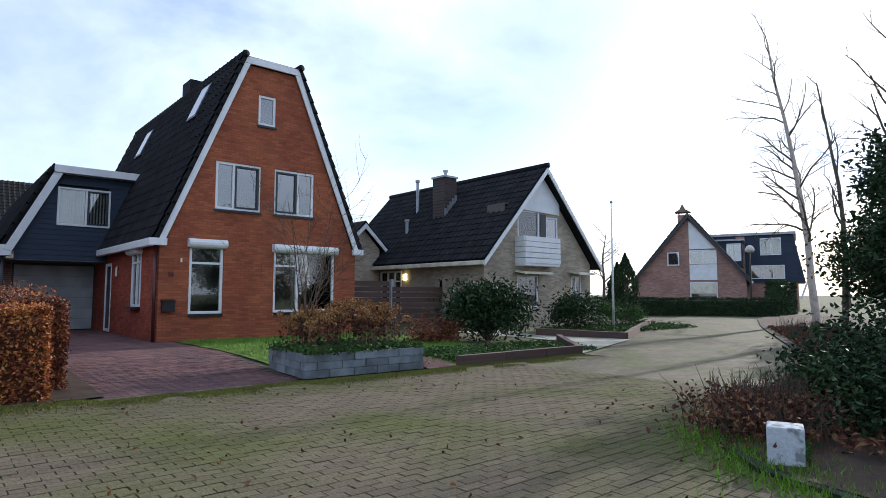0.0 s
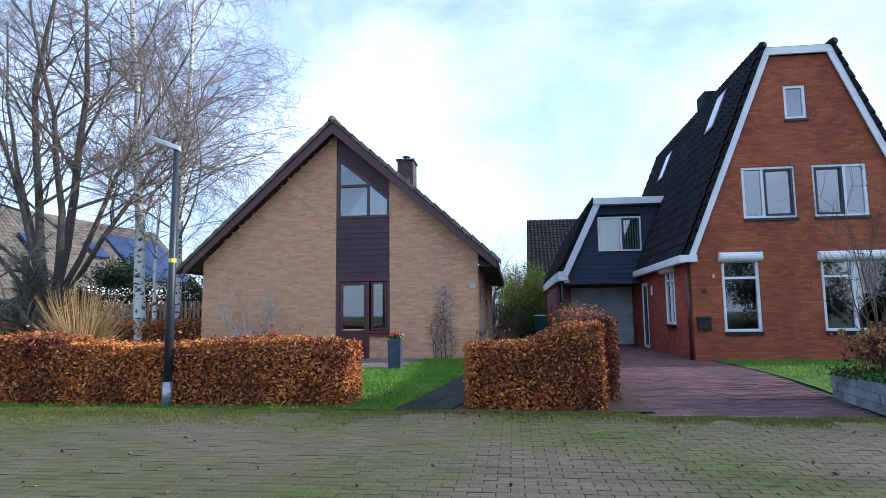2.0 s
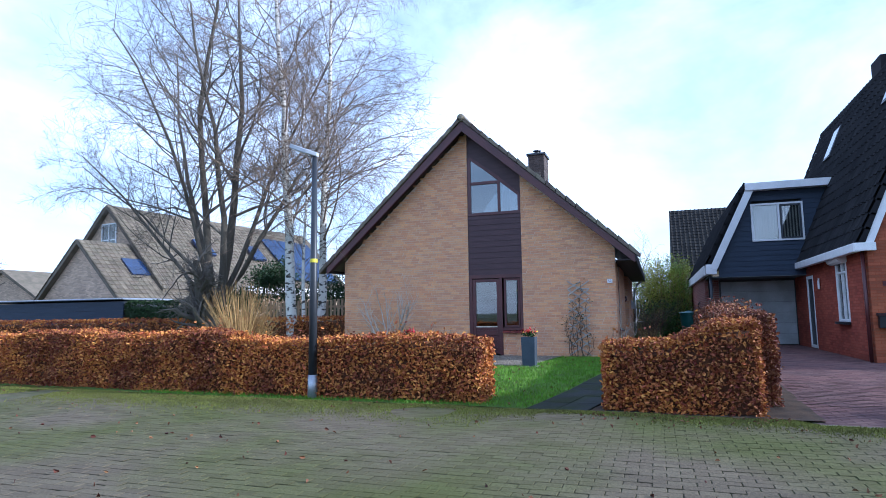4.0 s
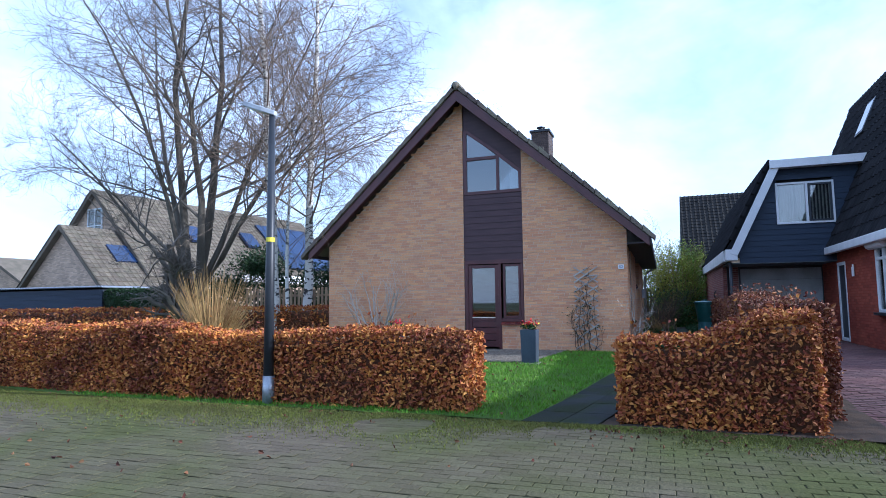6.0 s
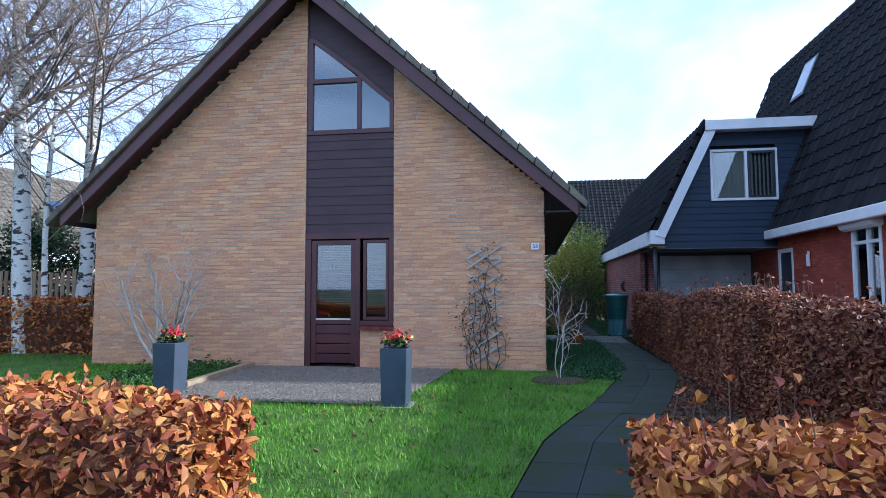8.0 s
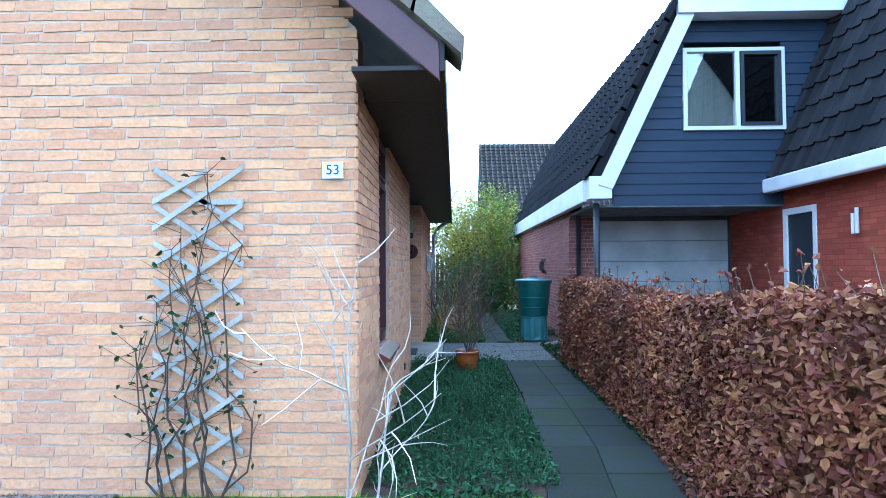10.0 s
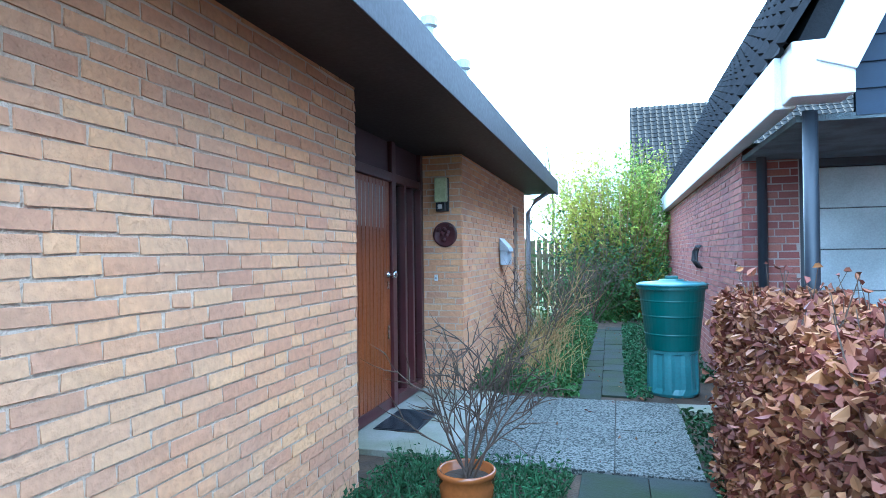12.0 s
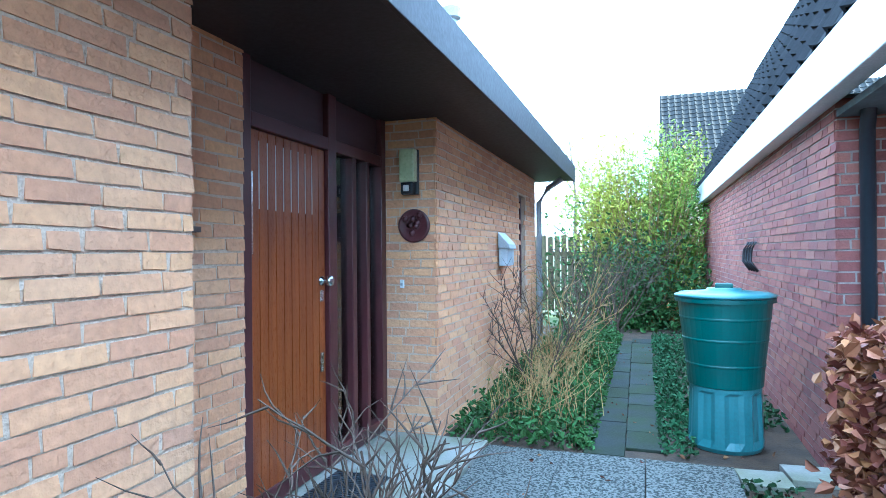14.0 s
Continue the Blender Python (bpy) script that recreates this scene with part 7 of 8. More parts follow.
while x_ < -0.68:
    bw_, bh_ = rnd.uniform(0.02, 0.045), rnd.uniform(0.2, 0.3)
    bk_ = thing("book", (x_, 2.04, 0.93), "upright book on the shelf", "book", "books on the shelf")
    t = Mesh()
    t.box(x_, x_ + bw_ - 0.003, 1.995, 2.12, 0.93, 0.93 + bh_)
    part("cover", t, rnd.choice(("curtain", "blue_mark", "maroon", "olive", "pipe_grey")), bk_)
    x_ += bw_
pc = thing("wall_picture", (-1.5, 2.15, 1.85), "pale framed picture on the room wall", "picture")
t = Mesh()
t.box(-1.75, -0.95, 2.15, 2.17, 1.5, 2.1)
part("sheet", t, "curtain", pc)
for (x0, x1, z0_, z1_) in ((-1.78, -0.92, 1.46, 1.5), (-1.78, -0.92, 2.1, 2.14), (-1.78, -1.75, 1.5, 2.1), (-0.95, -0.92, 1.5, 2.1)):
    t = Mesh()
    t.box(x0, x1, 2.14, 2.175, z0_, z1_)
    part("frame_bar", t, "door_wood", pc)


# ---- street side ----
lp = thing("street_lamp", (-4.23, -7.5, -0.14), "dark green street lamp with flat grey head and yellow sticker", "street lamp")
LX, LY = -4.23, -7.5
t = Mesh()
t.tube([(LX, LY, -0.14), (LX, LY, 0.24)], [0.078, 0.076], 18)
part("sleeve", t, "zinc", lp, "grey metal foot sleeve", smooth=True)
t = Mesh()
t.tube([(LX, LY, 0.24), (LX, LY, 1.6), (LX, LY, 3.8)], [0.068, 0.06, 0.04], 18)
part("pole", t, M["pipe_dark"], lp, "dark green metal pole", smooth=True)
t = Mesh()
t.tube([(LX, LY, 2.02), (LX, LY, 2.08)], [0.061, 0.061], 18)
part("sticker", t, "yellow", lp, "yellow sticker band")
t = Mesh()
hd = [(0.06, -0.04, 0.0), (0.06, 0.04, 0.0), (-0.12, 0.1, 0.06), (-0.44, 0.09, 0.19), (-0.5, 0.0, 0.21), (-0.44, -0.09, 0.19), (-0.12, -0.1, 0.06)]
n = len(hd)
t.add([(LX + a, LY + b, 3.76 + c) for a, b, c in hd] + [(LX + a * 0.96, LY + b * 0.85, 3.83 + c) for a, b, c in hd], [tuple(range(n)), tuple(range(n, 2 * n))[::-1]] + [(i, n + i, n + (i + 1) % n, (i + 1) % n) for i in range(n)])
head = part("lamp_head", t, "pipe_grey", lp, "flat pale grey lamp head", bevel=0.01)
t = Mesh()
t.add([(LX - 0.14, LY - 0.07, 3.822), (LX - 0.4, LY - 0.07, 3.925), (LX - 0.4, LY + 0.07, 3.925), (LX - 0.14, LY + 0.07, 3.822)], [(0, 1, 2, 3)])
o = part("lens", t, "white", head)
so = o.modifiers.new("thickness", "SOLIDIFY")
so.thickness = 0.012


def kerb_run(name, pts, w, h, material, label, piece=1.0, lift=0.0):
    k = thing(name, (*pts[0], gz(*pts[0])), label, "kerb", kind="structure")
    for (ax, ay), (bx, by) in zip(pts[:-1], pts[1:]):
        d = Vector((bx - ax, by - ay, 0))
        ln_ = d.length
        d.normalize()
        s_ = Vector((-d.y, d.x, 0)) * (w / 2)
        n_ = max(1, round(ln_ / piece))
        for i in range(n_):
            p, q = Vector((ax, ay, 0)) + d * (ln_ * i / n_ + 0.006), Vector((ax, ay, 0)) + d * (ln_ * (i + 1) / n_ - 0.006)
            t_ = Mesh()
            zs = [gz(p.x, p.y), gz(q.x, q.y)]
            c = [(*(p - s_)[:2], zs[0]), (*(q - s_)[:2], zs[1]), (*(q + s_)[:2], zs[1]), (*(p + s_)[:2], zs[0])]
            dz = random.uniform(-0.006, 0.006)
            t_.add([(x, y, z - 0.04) for x, y, z in c] + [(x, y, z + h + dz) for x, y, z in c], [(0, 3, 2, 1), (4, 5, 6, 7), (0, 1, 5, 4), (1, 2, 6, 5), (2, 3, 7, 6), (3, 0, 4, 7)])
            part("kerbstone", t_, material, k)
    return k


kerb_run("kerb", [(2.55, -8.03), (5.2, -8.12)], 0.08, 0.015, "kerb", "flush concrete kerb along the driveway")
kerb_run("kerb", [(5.35, -15.5), (5.7, -14.6), (6.3, -14.05), (7.2, -13.65), (14.2, -12.2), (17.8, -10.65), (27.2, -6.3), (32, -4.3)], 0.1, 0.04, "slab", "worn dark concrete kerb beside the shrubs")
kerb_run("bed_edging", [(8.5, -8.15), (12.1, -8.25), (14.1, -6.1)], 0.14, 0.2, "wood_fence", "dark timber edging of the front bed", 1.3)
kerb_run("bed_edging", [(14.9, -4.6), (16.6, -6.6), (25, -2.75)], 0.14, 0.2, "wood_fence", "dark timber edging of the second bed", 1.6)

# paved path and forecourt before the pale house
t = Mesh()
t.add([(7.75, -8.2, 0), (8.45, -8.2, 0), (12.6, 1.2, 0), (11.5, 1.2, 0)], [(0, 1, 2, 3)])
t.v = [(x, y, gz(x, y) + 0.022) for x, y, z in t.v]
M["paver_path"] = brick_mat("red_brown_clinker_path", (0.17, 0.085, 0.075), (0.12, 0.065, 0.06), (0.07, 0.06, 0.05), "xy", 0.2, 0.1, 0.012)
structure("paved_path", t, "paver_path", "narrow red clinker path to the fence", "path")
t = Mesh()
t.v = [(x, y, gz(x, y) + 0.012) for x, y in ((12.3, -8.2), (16.6, -6.75), (14.9, -4.5), (16.4, -1.1), (13.9, -1.1), (14.2, -5.9))]
t.f = [(0, 1, 2, 5), (5, 2, 3, 4)]
structure("forecourt", t, "kerb", "pale concrete forecourt", "forecourt")


def leaf_bush(name, x, y, rx, ry, h, n, size, material, label, zb=None, stems="twig", holes=0.35, aspect=0.5):
    """A shrub: forked stems and clumps of leaves with gaps between them."""
    zb = gz(x, y) if zb is None else zb
    b_ = thing(name, (x, y, zb), label, "bush")
    st__, lm = Mesh(), Mesh()
    for k in range(max(8, n // 260)):
        a, u = random.uniform(0, 6.28), random.random() ** 0.5
        v_ = random.uniform(0.25, 1.0)
        rr = math.sqrt(max(0.05, 1 - (v_ * 1.5 - 0.6) ** 2))
        c = Vector((x + rx * u * rr * math.cos(a), y + ry * u * rr * math.sin(a), zb + h * v_ * (1 - 0.18 * u)))
        p0 = Vector((x + random.gauss(0, 0.08), y + random.gauss(0, 0.08), zb))
        st__.tube([p0, (p0 + c) / 2 + Vector((0, 0, 0.1 * h)), c], [0.02, 0.013, 0.004], 4, False)
        r_ = min(random.uniform(0.16, 0.3) * (rx + h) * 0.5, 0.12 + 0.16 * rx)
        leaves(lm, [(c.x + random.gauss(0, r_), c.y + random.gauss(0, r_), max(zb + 0.03, c.z + random.gauss(0, r_ * 0.8))) for _ in range(260)], size, aspect=aspect)
    part("stem_cluster", st__, stems, b_, kind="stuff")
    part("leaves", lm, material, b_, kind="stuff")
    return b_


leaf_bush("rhododendron", 12.5, -5.0, 0.95, 0.95, 1.55, 5200, 0.13, "leaf_dark", "large dark evergreen rhododendron in the front bed", aspect=0.35)
leaf_bush("evergreen_bush", 17.7, -4.0, 1.0, 0.9, 1.15, 3200, 0.1, "leaf_dark", "rounded dark evergreen bush before the pale house")
leaf_bush("low_bush", 11.2, -4.4, 0.9, 0.7, 0.5, 1600, 0.08, "beech", "low red-brown shrub beside the path")
leaf_bush("low_bush", 20.6, -3.8, 1.0, 0.7, 0.9, 1800, 0.08, "leaf_mid", "green shrub beside the flagpole")
scatter("ground_cover", in_bed(8.8, 13.4, -7.9, -6.0, 0.04), 5000, 0.07, "leaf_mid", "yellow-green ground cover in the front bed", "ground cover")
scatter("ground_cover", in_bed(16.5, 23.5, -5.4, -3.2, 0.05), 4200, 0.08, "leaf_mid", "green ground cover in the second bed", "ground cover")
fp = thing("flagpole", (19.95, -4.0, -0.1), "white flagpole without a flag", "flagpole")
t = Mesh()
t.tube([(19.95, -4.0, -0.1), (19.95, -4.0, 4.55)], [0.045, 0.028], 10)
part("pole", t, "white", fp, smooth=True)
t = Mesh()
t.lathe(19.95, -4.0, [(0.02, 4.55), (0.05, 4.58), (0.05, 4.63), (0.01, 4.67)], 10)
part("finial", t, "kerb", fp)
for (x, y, h_, r_) in ((26.2, -0.6, 3.1, 0.75), (28.0, 1.0, 2.8, 0.7)):
    cb = thing("conifer", (x, y, 0), "dark columnar conifer beside the street", "tree")
    t, lv = Mesh(), Mesh()
    t.tube([(x, y, 0), (x, y, h_ * 0.95)], [0.08, 0.01], 6)
    part("trunk", t, "bark", cb)
    P = []
    for _ in range(3800):
        v_ = random.random()
        rr = r_ * min(1, 2.4 * (1 - v_)) * (0.75 + 0.25 * noise.noise((x + v_ * 9, y, _ * 0.01)))
        a = random.uniform(0, 6.28)
        q = rr * random.uniform(0.75, 1.02)
        P.append((x + q * math.cos(a), y + q * math.sin(a), 0.05 + v_ * h_))
    leaves(lv, P, 0.13, aspect=0.3, lean=(0, 0, 0.8))
    part("crown", lv, "leaf_dark", cb, kind="stuff")
hedge("evergreen_hedge", [(31.8, 5.2), (36.8, -3.4)], 0.9, 1.0, "low dark evergreen hedge across the end of the street", density=200, size=0.12, material="leaf_dark", core="leaf_dark")
hedge("evergreen_hedge", [(37.8, -3.0), (44, -1.5)], 1.0, 2.0, "tall dark hedge beside the far house", density=130, size=0.14, material="leaf_dark", core="leaf_dark")

# ---- raised bed before the red house ----
rb = thing("raised_bed", (6.6, -7.2, 0), "low raised bed of grey-blue walling blocks", "raised bed")
ring = [(5.42, -8.0), (7.7, -8.12), (7.85, -6.4), (5.62, -6.3)]
for row in range(3):
    for (ax, ay), (bx, by) in zip(ring, ring[1:] + ring[:1]):
        d = Vector((bx - ax, by - ay, 0))
        ln_ = d.length
        d.normalize()
        s_ = Vector((-d.y, d.x, 0))
        u = -0.22 * (row % 2)
        while u < ln_ - 0.02:
            u0, u1 = max(u, 0.0), min(u + 0.44, ln_)
            if u1 - u0 > 0.06:
                p, q = Vector((ax, ay, 0)) + d * (u0 + 0.007), Vector((ax, ay, 0)) + d * (u1 - 0.007)
                o_ = s_ * random.uniform(-0.008, 0.008)
                p, q, r_, w_ = p + o_, q + o_, q + o_ + s_ * 0.15, p + o_ + s_ * 0.15
                z0 = -0.12 + row * 0.125
                j = lambda: random.uniform(-0.004, 0.004)
                t = Mesh()
                t.add([(v_.x + j(), v_.y + j(), z0) for v_ in (p, q, r_, w_)] + [(v_.x + j(), v_.y + j(), z0 + 0.119) for v_ in (p, q, r_, w_)], [(0, 3, 2, 1), (4, 5, 6, 7), (0, 1, 5, 4), (1, 2, 6, 5), (2, 3, 7, 6), (3, 0, 4, 7)])
                part("block", t, "stone_wall", rb)
            u += 0.44
t = Mesh()
t.prism([(5.55, -7.9), (7.6, -8.0), (7.72, -6.5), (5.72, -6.42)], -0.1, 0.22, "z")
part("earth", t, "soil", rb)
scatter("ground_cover", lambda: (random.uniform(5.5, 7.75), random.uniform(-8.08, -6.4), 0.24 + abs(random.gauss(0, 0.05))), 3600, 0.06, "leaf_mid", "green ground cover spilling over the raised bed", "ground cover")
hy = thing("hydrangea", (6.7, -7.2, 0.22), "hydrangea with dry brown flower heads in the raised bed", "shrub")
st__, lm, hm_ = Mesh(), Mesh(), Mesh()
rnd = random.Random(77)
for k in range(150):
    x, y = rnd.uniform(5.75, 7.65), rnd.uniform(-7.85, -6.5)
    h_ = rnd.uniform(0.55, 0.9) * (1 - 0.35 * abs(x - 6.7) / 1.1)
    q = Vector((x + rnd.gauss(0, 0.06), y + rnd.gauss(0, 0.06), 0.22 + h_))
    st__.tube([(x, y, 0.2), q], [0.005, 0.003], 3, False)
    leaves(hm_, [(q.x + rnd.gauss(0, 0.04), q.y + rnd.gauss(0, 0.04), q.z + rnd.gauss(0, 0.03)) for _ in range(42)], 0.034, aspect=0.9)
    leaves(lm, [(q.x + rnd.gauss(0, 0.07), q.y + rnd.gauss(0, 0.07), q.z - rnd.uniform(0.05, 0.35)) for _ in range(7)], 0.08)
part("stem_cluster", st__, "twig", hy, kind="stuff")
part("flower_heads", hm_, "hydrangea", hy, kind="stuff")
part("leaves", lm, "litter", hy, kind="stuff")
sapling("slender_tree", 5.95, -7.0, 2.6, 9, "twig", "slender bare multi-stemmed tree in the raised bed", 55, 0.012, 0.22, 0.12)

# details on the red house
mbx = thing("mailbox", (5.5, FY - 0.1, 0.75), "black mailbox on the red brick wall", "mailbox")
t = Mesh()
t.box(5.4, 5.7, FY - 0.13, FY - 0.004, 0.74, 1.0)
part("body", t, "black", mbx, bevel=0.01)
t = Mesh()
t.prism([(FY - 0.15, 1.0), (FY - 0.004, 1.0), (FY - 0.004, 1.06)], 5.38, 5.72, "x")
part("lid", t, "black", mbx)
nb = thing("house_number", (5.6, FY - 0.01, 1.7), "small dark number sign on red brick", "sign")
t = Mesh()
t.box(5.55, 5.67, FY - 0.02, FY - 0.003, 1.64, 1.74)
part("plate", t, "maroon", nb, bevel=0.003)
wl_ = thing("wall_lamp", (5.85, FY - 0.05, 2.05), "small wall lamp on red brick", "lamp")
t = Mesh()
t.box(5.82, 5.86, FY - 0.06, FY - 0.003, 2.0, 2.1)
part("lamp_body", t, "cream", wl_, bevel=0.006)
wl2 = thing("wall_lamp", (5.4, 3.6, 1.9), "white wall lamp beside the side door", "lamp")
for k in (0, 1):
    t = Mesh()
    t.tube([(5.27, 3.5 + k * 0.07, 1.72), (5.27, 3.5 + k * 0.07, 2.02 - k * 0.06)], [0.022, 0.022], 10)
    part("tube", t, "white", wl2)
for x, y in ((5.25, -0.5),):
    dpb = thing("downpipe", (x, y, 0), "dark brown downpipe at the red house corner", "pipe")
    t = Mesh()
    t.tube([(x, y, 0), (x, y, 2.42)], [0.04, 0.04], 10)
    part("pipe", t, "maroon", dpb, smooth=True)

# ---- shrubs and trees across the street ----
t = Mesh()
xs_ = np.linspace(5.2, 40, 90)
structure("shrub_bed", ribbon(list(xs_), lambda x: wood_edge(x) - 14, lambda x: wood_edge(x) - 0.05, 20, 0.04, 0.05), "soil", "leaf-covered soil under the shrubs", "soil", smooth=True)
bx_ = thing("concrete_block", (6.08, -14.62, -0.1), "weathered white-painted concrete block with moss", "block")
t = Mesh()
c_, s_ = math.cos(0.35), math.sin(0.35)
sq = [(6.08 + (a * c_ - b_ * s_) * 0.13, -14.62 + (a * s_ + b_ * c_) * 0.13) for a, b_ in ((-1, -1), (1, -1), (1, 1), (-1, 1))]
t.prism(sq, -0.14, 0.17, "z")
part("block", t, "bin_white", bx_, bevel=0.012)
lv = Mesh()
leaves(lv, [(6.1 + random.gauss(0, 0.04), -14.77 + random.gauss(0, 0.01), 0.0 + random.gauss(0, 0.03)) for _ in range(160)], 0.025)
part("moss", lv, "leaf_mid", bx_, "green moss patch", kind="stuff")
blades("verge_grass", 2600, lambda: (lambda u: (5.35 + u * 1.3 + random.gauss(0, 0.2), -15.1 + u * 1.3 + random.gauss(0, 0.25)))(random.random()), 0.06, "rough grass along the kerb")
tw = thing("bare_shrub", (7.0, -13.75, -0.1), "low shrub of upright red-brown twigs beside the kerb", "shrub")
t = Mesh()
rnd = random.Random(91)
for k in range(420):
    x, y = 7.05 + rnd.gauss(0, 0.28), -14.05 + rnd.gauss(0, 0.25)
    h_ = rnd.uniform(0.2, 0.58)
    q = (x + rnd.gauss(0, 0.16), y + rnd.gauss(0, 0.16), h_ - 0.1)
    t.tube([(x, y, -0.12), ((x + q[0]) / 2 + rnd.gauss(0, 0.02), (y + q[1]) / 2, h_ * 0.5 - 0.1), q], [0.006, 0.005, 0.002], 3, False)
part("twig_cluster", t, M["twig"], tw, kind="stuff")
lv = Mesh()
leaves(lv, [(6.9 + random.gauss(0, 0.4), -14.1 + random.gauss(0, 0.3), random.uniform(-0.1, 0.3)) for _ in range(1500)], 0.05)
part("leaves", lv, "litter", tw, kind="stuff")
for x, y, rx, h_, n_, sz in ((8.0, -14.8, 1.0, 0.75, 5200, 0.07), (9.6, -14.6, 1.2, 0.95, 5200, 0.08), (7.2, -15.8, 1.1, 0.85, 5200, 0.07), (11.5, -14.6, 1.2, 0.8, 3600, 0.09)):
    leaf_bush("evergreen_bush", x, y, rx, rx * 0.8, h_, n_, sz, "leaf_dark", "low dark glossy evergreen shrub beside the street")
for x, y, rx, h_, n_, sz in ((15.0, -15.0, 1.2, 4.4, 5200, 0.13), (18.8, -13.0, 1.3, 6.2, 9000, 0.14), (13.6, -17.0, 1.8, 6.0, 9000, 0.13), (10.0, -18.5, 2.2, 6.5, 8000, 0.14), (21.5, -13.4, 2.0, 5.0, 7000, 0.15), (6.5, -20.5, 2.4, 6.0, 6000, 0.15), (25, -11.5, 2.4, 4.0, 6000, 0.16)):
    leaf_bush("evergreen_shrub", x, y, rx, rx, h_, n_, sz, "leaf_dark", "tall dark holly-like evergreen shrub across the street", stems="bark")
t = Mesh()
for _ in range(1500):
    u = random.random()
    x = 8.5 + u * 15
    y = wood_edge(x) - random.uniform(0.15, 1.8)
    h_ = random.uniform(0.15, 0.5)
    t.tube([(x, y, -0.1), (x + random.gauss(0, 0.12), y + random.gauss(0, 0.12), h_)], [0.006, 0.002], 3, False)
tagged(part("ground_twigs", t, "twig", None), "low red-brown twigs along the kerb", "undergrowth", kind="stuff")
scatter("leaf_litter", lambda: (lambda x: (x, wood_edge(x) - random.uniform(0.1, 2.5), -0.04 + random.uniform(0, 0.06)))(random.uniform(6.5, 26)), 5000, 0.09, "litter", "dead leaves under the shrubs", "leaves")
bare_tree("birch_tree", (32.2, -6.8, -0.1), [(-0.03, 0.06, 1, (0, 0, 0), 13.5, 0.18)], (24, 7, 5, 4), (0.5, 0.45, 0.5, 0.5), 3, "bare pale-barked tree beside the street", "pale_bark", "bark", 61, droop=0.5, reach=0.46, thin=0.42)
bare_tree("tree", (24.6, -10.0, -0.1), [(0.03, 0, 1, (0, 0, 0), 9, 0.11)], (8, 4, 4, 3), (0.4, 0.5, 0.5, 0.5), 3, "thin bare tree among the shrubs", "bark", "bark", 62, reach=0.45)
bare_tree("tree", (21.0, -12.6, -0.1), [(0.02, 0, 1, (0, 0, 0), 11, 0.12)], (9, 5, 4, 3), (0.4, 0.5, 0.5, 0.5), 3, "thin bare tree behind the evergreen shrubs", "bark", "bark", 63, reach=0.45)
sl_ = thing("street_lamp", (36.5, -2.2, 0), "dark street lamp at the end of the street", "street lamp")
t = Mesh()
t.tube([(36.5, -2.2, 0), (36.5, -2.2, 3.6)], [0.06, 0.045], 8)
part("pole", t, "black", sl_)
t = Mesh()
t.lathe(36.5, -2.2, [(0.06, 3.6), (0.22, 3.66), (0.26, 3.8), (0.16, 3.98), (0.02, 4.05)], 14)
part("lamp_head", t, "curtain", sl_, "round pale lamp head", smooth=True)

# ---- garden beyond the side lawn ----
sh = thing("shed", (-23.6, 4.5, 0), "dark boarded shed with corrugated roof", "shed")
for k in range(9):
    t = Mesh()
    t.box(-30, -20.8, 4.0 - 0.01 * (k % 2), 4.05, 0.1 + k * 0.2, 0.29 + k * 0.2)
    part("board", t, "slate_board", sh)
t = Mesh()
t.box(-30, -20.8, 4.05, 6.5, 0, 1.9)
part("wall", t, "pipe_dark", sh)
t = Mesh()
for k in range(60):
    x0 = -30.2 + k * 0.16
    t.prism([(x0, 2.0), (x0 + 0.08, 2.05), (x0 + 0.16, 2.0), (x0 + 0.16, 1.97), (x0 + 0.08, 2.02), (x0, 1.97)], 3.8, 6.7, "y")
part("roof", t, "zinc", sh, "grey corrugated roof")
hedge("ivy_hedge", [(-20.6, 4.2), (-16.0, 4.2)], 0.6, 1.85, "dark green clipped ivy hedge", density=260, size=0.1, material="leaf_dark", core="leaf_dark")
pf = thing("picket_fence", (-11.2, 3.0, 0), "pale weathered slat fence behind the birches", "fence")
for k in range(27):
    t = Mesh()
    x0 = -12.9 + k * 0.15
    t.box(x0, x0 + 0.085, 3.0, 3.02, 0.1, 1.72 + 0.03 * math.sin(k))
    part("slat", t, "pale_wood", pf)
for z in (0.5, 1.45):
    t = Mesh()
    t.box(-12.9, -8.8, 3.02, 3.06, z, z + 0.07)
    part("rail", t, "pale_wood", pf)
for x, y, rx, h_, n_ in ((-15.0, 6.5, 1.5, 3.6, 6000), (-12.2, 6.8, 1.6, 3.0, 6000), (-9.6, 6.2, 1.2, 2.4, 4000), (-17.2, 6.8, 1.2, 2.6, 3600)):
    leaf_bush("evergreen_shrub", x, y, rx, 0.9, h_, n_, 0.11, "leaf_dark", "dark evergreen conifer hedge behind the fence", stems="bark")
ss = thing("willow_shrub", (-9.45, -2.6, 0), "golden shrub of upright bare stems behind the hedge", "shrub")
t = Mesh()
rnd = random.Random(101)
for k in range(420):
    a, r_ = rnd.uniform(0, 6.28), rnd.uniform(0, 0.35)
    x, y = -9.45 + r_ * math.cos(a), -2.6 + r_ * math.sin(a)
    sp_, h_ = rnd.uniform(0.1, 0.95), rnd.uniform(1.1, 2.3)
    h_ -= sp_ * 0.5
    q = Vector((x + math.cos(a) * sp_, y + math.sin(a) * sp_, h_))
    p0 = Vector((x, y, 0))
    t.tube([p0, (p0 + q) / 2 + Vector((0, 0, 0.15)), q], [0.008, 0.006, 0.002], 3, False)
part("stem_cluster", t, "straw", ss, kind="stuff")
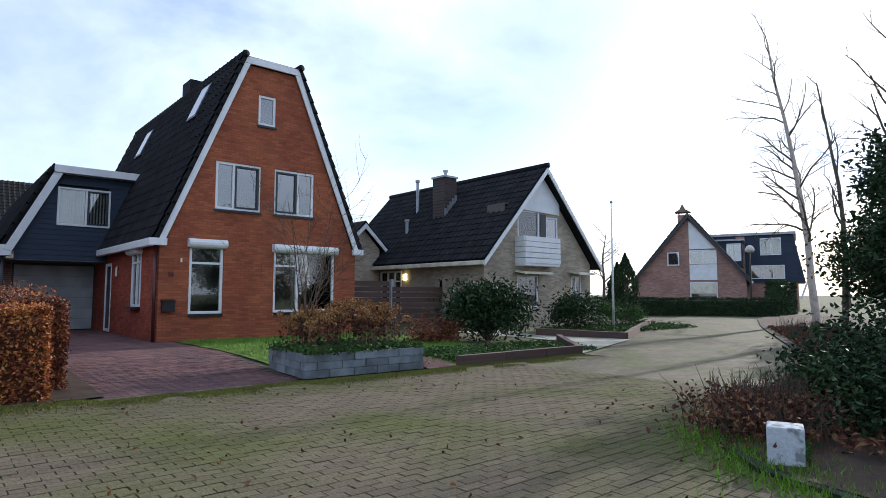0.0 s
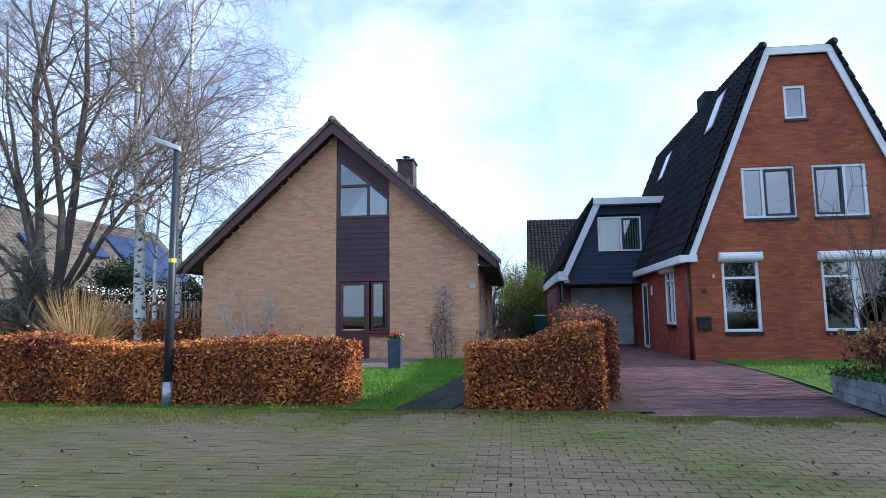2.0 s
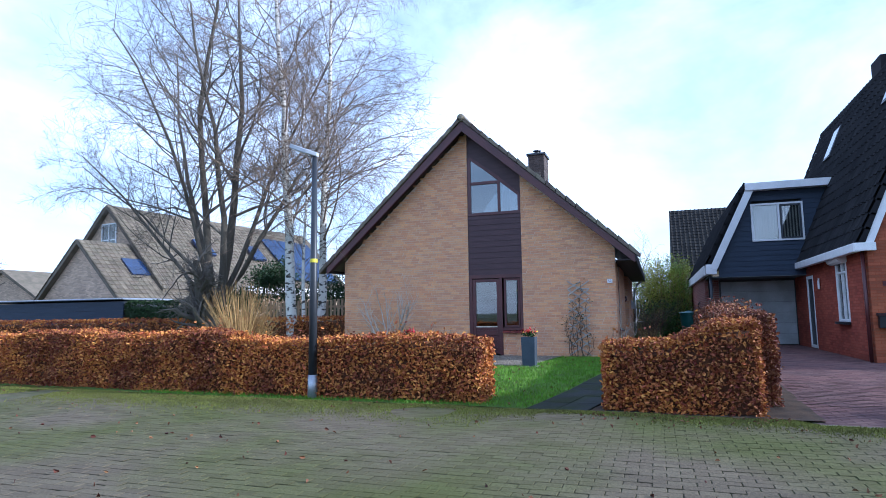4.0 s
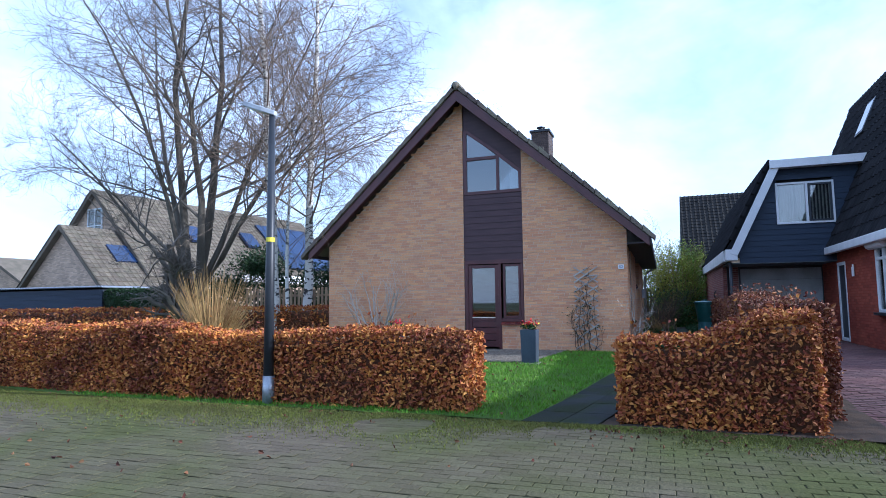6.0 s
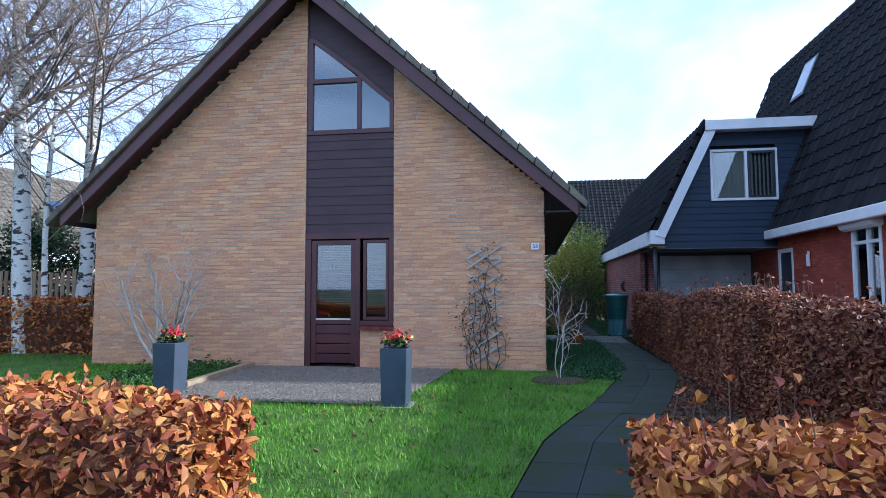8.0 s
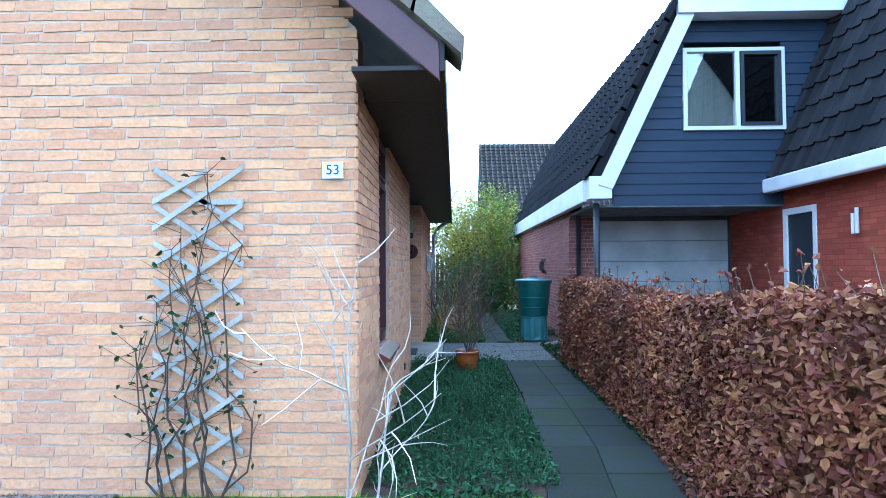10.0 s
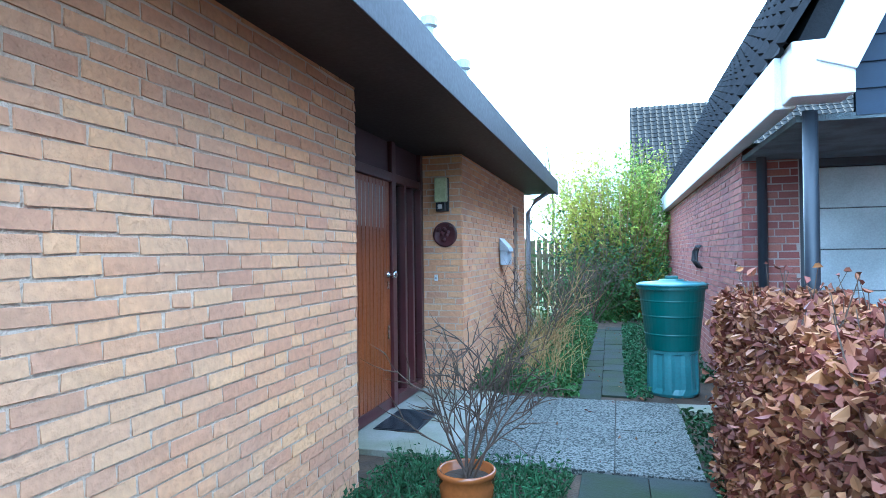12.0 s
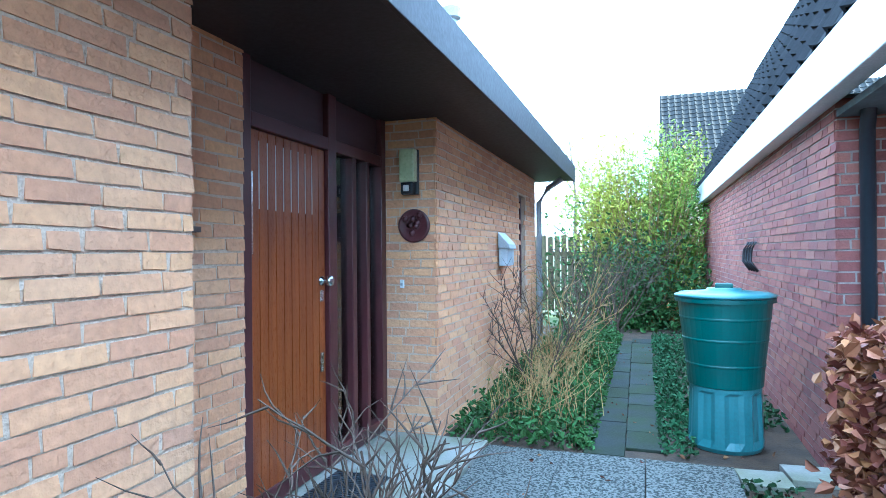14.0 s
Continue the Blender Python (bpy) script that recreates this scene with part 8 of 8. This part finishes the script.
bare_tree("tree", (-34, 6, 0), [(0, 0, 1, (0, 0, 0), 5, 0.1)], (9, 5, 3, 3), (0.6, 0.5, 0.5, 0.5), 3, "small bare tree far off beside the shed", "bark", "bark", 71)
bare_tree("tree", (-1.0, 24, 0), [(0, 0, 1, (0, 0, 0), 5.5, 0.1), (0.2, 0, 1, (0.1, 0, 0), 5, 0.08)], (9, 5, 4, 3), (0.6, 0.5, 0.5, 0.5), 3, "bare tree behind the houses", "bark", "bark", 72)
for i, (x, y, h_) in enumerate(((58, 22, 8), (66, 14, 8), (48, 24, 7), (70, 2, 8))):
    bare_tree("tree", (x, y, 0), [(0, 0, 1, (0, 0, 0), h_, 0.2)], (10, 5, 4, 3), (0.6, 0.5, 0.5, 0.5), 3, "bare tree far behind the roofs", "bark", "bark", 80 + i)


def moss_pt():
    x = random.uniform(-13, 12)
    y = street_edge(x) - 0.05 - abs(random.gauss(0, 0.55)) * (1.0 if x < -1 else 0.5)
    return (x, y) if noise.noise((x * 0.9, y * 0.9, 5)) > -0.15 - 0.2 * (x < -3) else (x, street_edge(x) - abs(random.gauss(0, 0.12)))


blades("moss", 100000, moss_pt, 0.02, "yellow-green moss creeping over the street edge", "moss")
scatter("leaf_litter", lambda: (lambda x: (x, street_edge(x) - abs(random.gauss(0, 0.3)) + 0.05, gz(x, street_edge(x)) + 0.02))(random.choice((random.uniform(-12, -1.2), random.uniform(0.0, 2.4)))), 300, 0.045, "litter", "brown leaves fallen before the hedge", "leaves")
scatter("leaf_litter", lambda: (lambda p: (p[0], p[1], gz(*p) + 0.05))(lawn_pt()), 160, 0.05, "litter", "few brown leaves on the lawn", "leaves")
scatter("leaf_litter", lambda: (random.uniform(-8, 8), random.uniform(-15.5, -8.5), -0.115), 260, 0.045, "litter", "scattered dead leaves on the street", "leaves")


# ---- clinker pavers and single bricks ----
def pavers(x0, x1, y0, y1, keep, lw=0.212, wd=0.106, along="x"):
    """Cells (x, y) of pavers in running bond."""
    out, row, y_ = [], 0, y0
    while y_ < y1:
        x = x0 - (row % 2) * lw / 2
        while x < x1:
            if keep(x + lw / 2, y_ + wd / 2):
                out.append((x, y_))
            x += lw
        y_ += wd
        row += 1
    return out


def paver_mesh(cells, lift, lw=0.209, wd=0.103, joint=0.003):
    m_ = Mesh()
    for x, y in cells:
        z = gz(x, y) + lift + random.uniform(-0.003, 0.003)
        tx, ty = random.gauss(0, 0.006), random.gauss(0, 0.008)
        c = [(x + joint, y + joint), (x + lw, y + joint), (x + lw, y + wd), (x + joint, y + wd)]
        e = 0.004
        i_ = [(x + joint + e, y + joint + e), (x + lw - e, y + joint + e), (x + lw - e, y + wd - e), (x + joint + e, y + wd - e)]
        tilt = lambda px, py: (px - x - lw / 2) * tx + (py - y - wd / 2) * ty
        m_.add([(px, py, z - 0.0035) for px, py in c] + [(px, py, z + tilt(px, py)) for px, py in i_], [(4, 5, 6, 7), (0, 1, 5, 4), (1, 2, 6, 5), (2, 3, 7, 6), (3, 0, 4, 7)])
    return m_


def paver_pieces(cells, lift, parent, material):
    kinds = []
    for _ in range(6):
        m_ = paver_mesh([(0, 40.0)], 0)
        me = bpy.data.meshes.new("paver")
        me.from_pydata([(a * K, (b_ - 40.0) * K, c * K) for a, b_, c in m_.v], [], m_.f)
        me.materials.append(M[material])
        kinds.append(me)
    for x, y in cells:
        ob = new("paver", random.choice(kinds))
        ob.parent = parent
        ob.location = (Vector((x, y, gz(x, y) + lift)) - BASE[parent.name]) * K


drive = thing("driveway_paving", (4.2, -3, 0), "purple-red clinker driveway", "driveway", kind="structure")
cells = pavers(2.72, 5.95, -8.0, 6.7, lambda x, y: x < 5.92 - (0.25 if y < -0.6 else 0.55) and x < line([(-8.2, 5.35), (-6.2, 5.5), (-0.6, 5.95), (7, 5.95)], y))
near_c = [c for c in cells if -7.95 < c[1] < -6.7][:290]
pick = set(near_c)
part("paver_field", paver_mesh([c for c in cells if c not in pick], 0.004), "paver_red", drive, kind="stuff")
paver_pieces(near_c, 0.004, drive, "paver_red")
paving = thing("street_paving", (0, -12, -0.14), "worn mossy clinker street paving", "paving", kind="structure")
cells = pavers(-9, 9.5, -15.8, -7.7, lambda x, y: wood_edge(x) + 0.2 < y < street_edge(x) - 0.15)
near_c = [c for c in cells if 0.0 < c[0] < 4.4 and -14.4 < c[1] < -12.95][:300]
pick = set(near_c)
part("paver_field", paver_mesh([c for c in cells if c not in pick], 0.012), "paver", paving, kind="stuff")
paver_pieces(near_c, 0.012, paving, "paver")
brick_pieces(near[:300], (-0.012, 0, 0), (0, 1, 0), (1, 0, 0), "brick_c", side_wall)
if len(near) > 300:
    m = Mesh()
    brick_field(m, (-0.012, 0, 0), (0, 1, 0), (1, 0, 0), 0, 0, 0, None, cells=near[300:])
    part("side_bricks", m, "brick_c", C, kind="stuff")
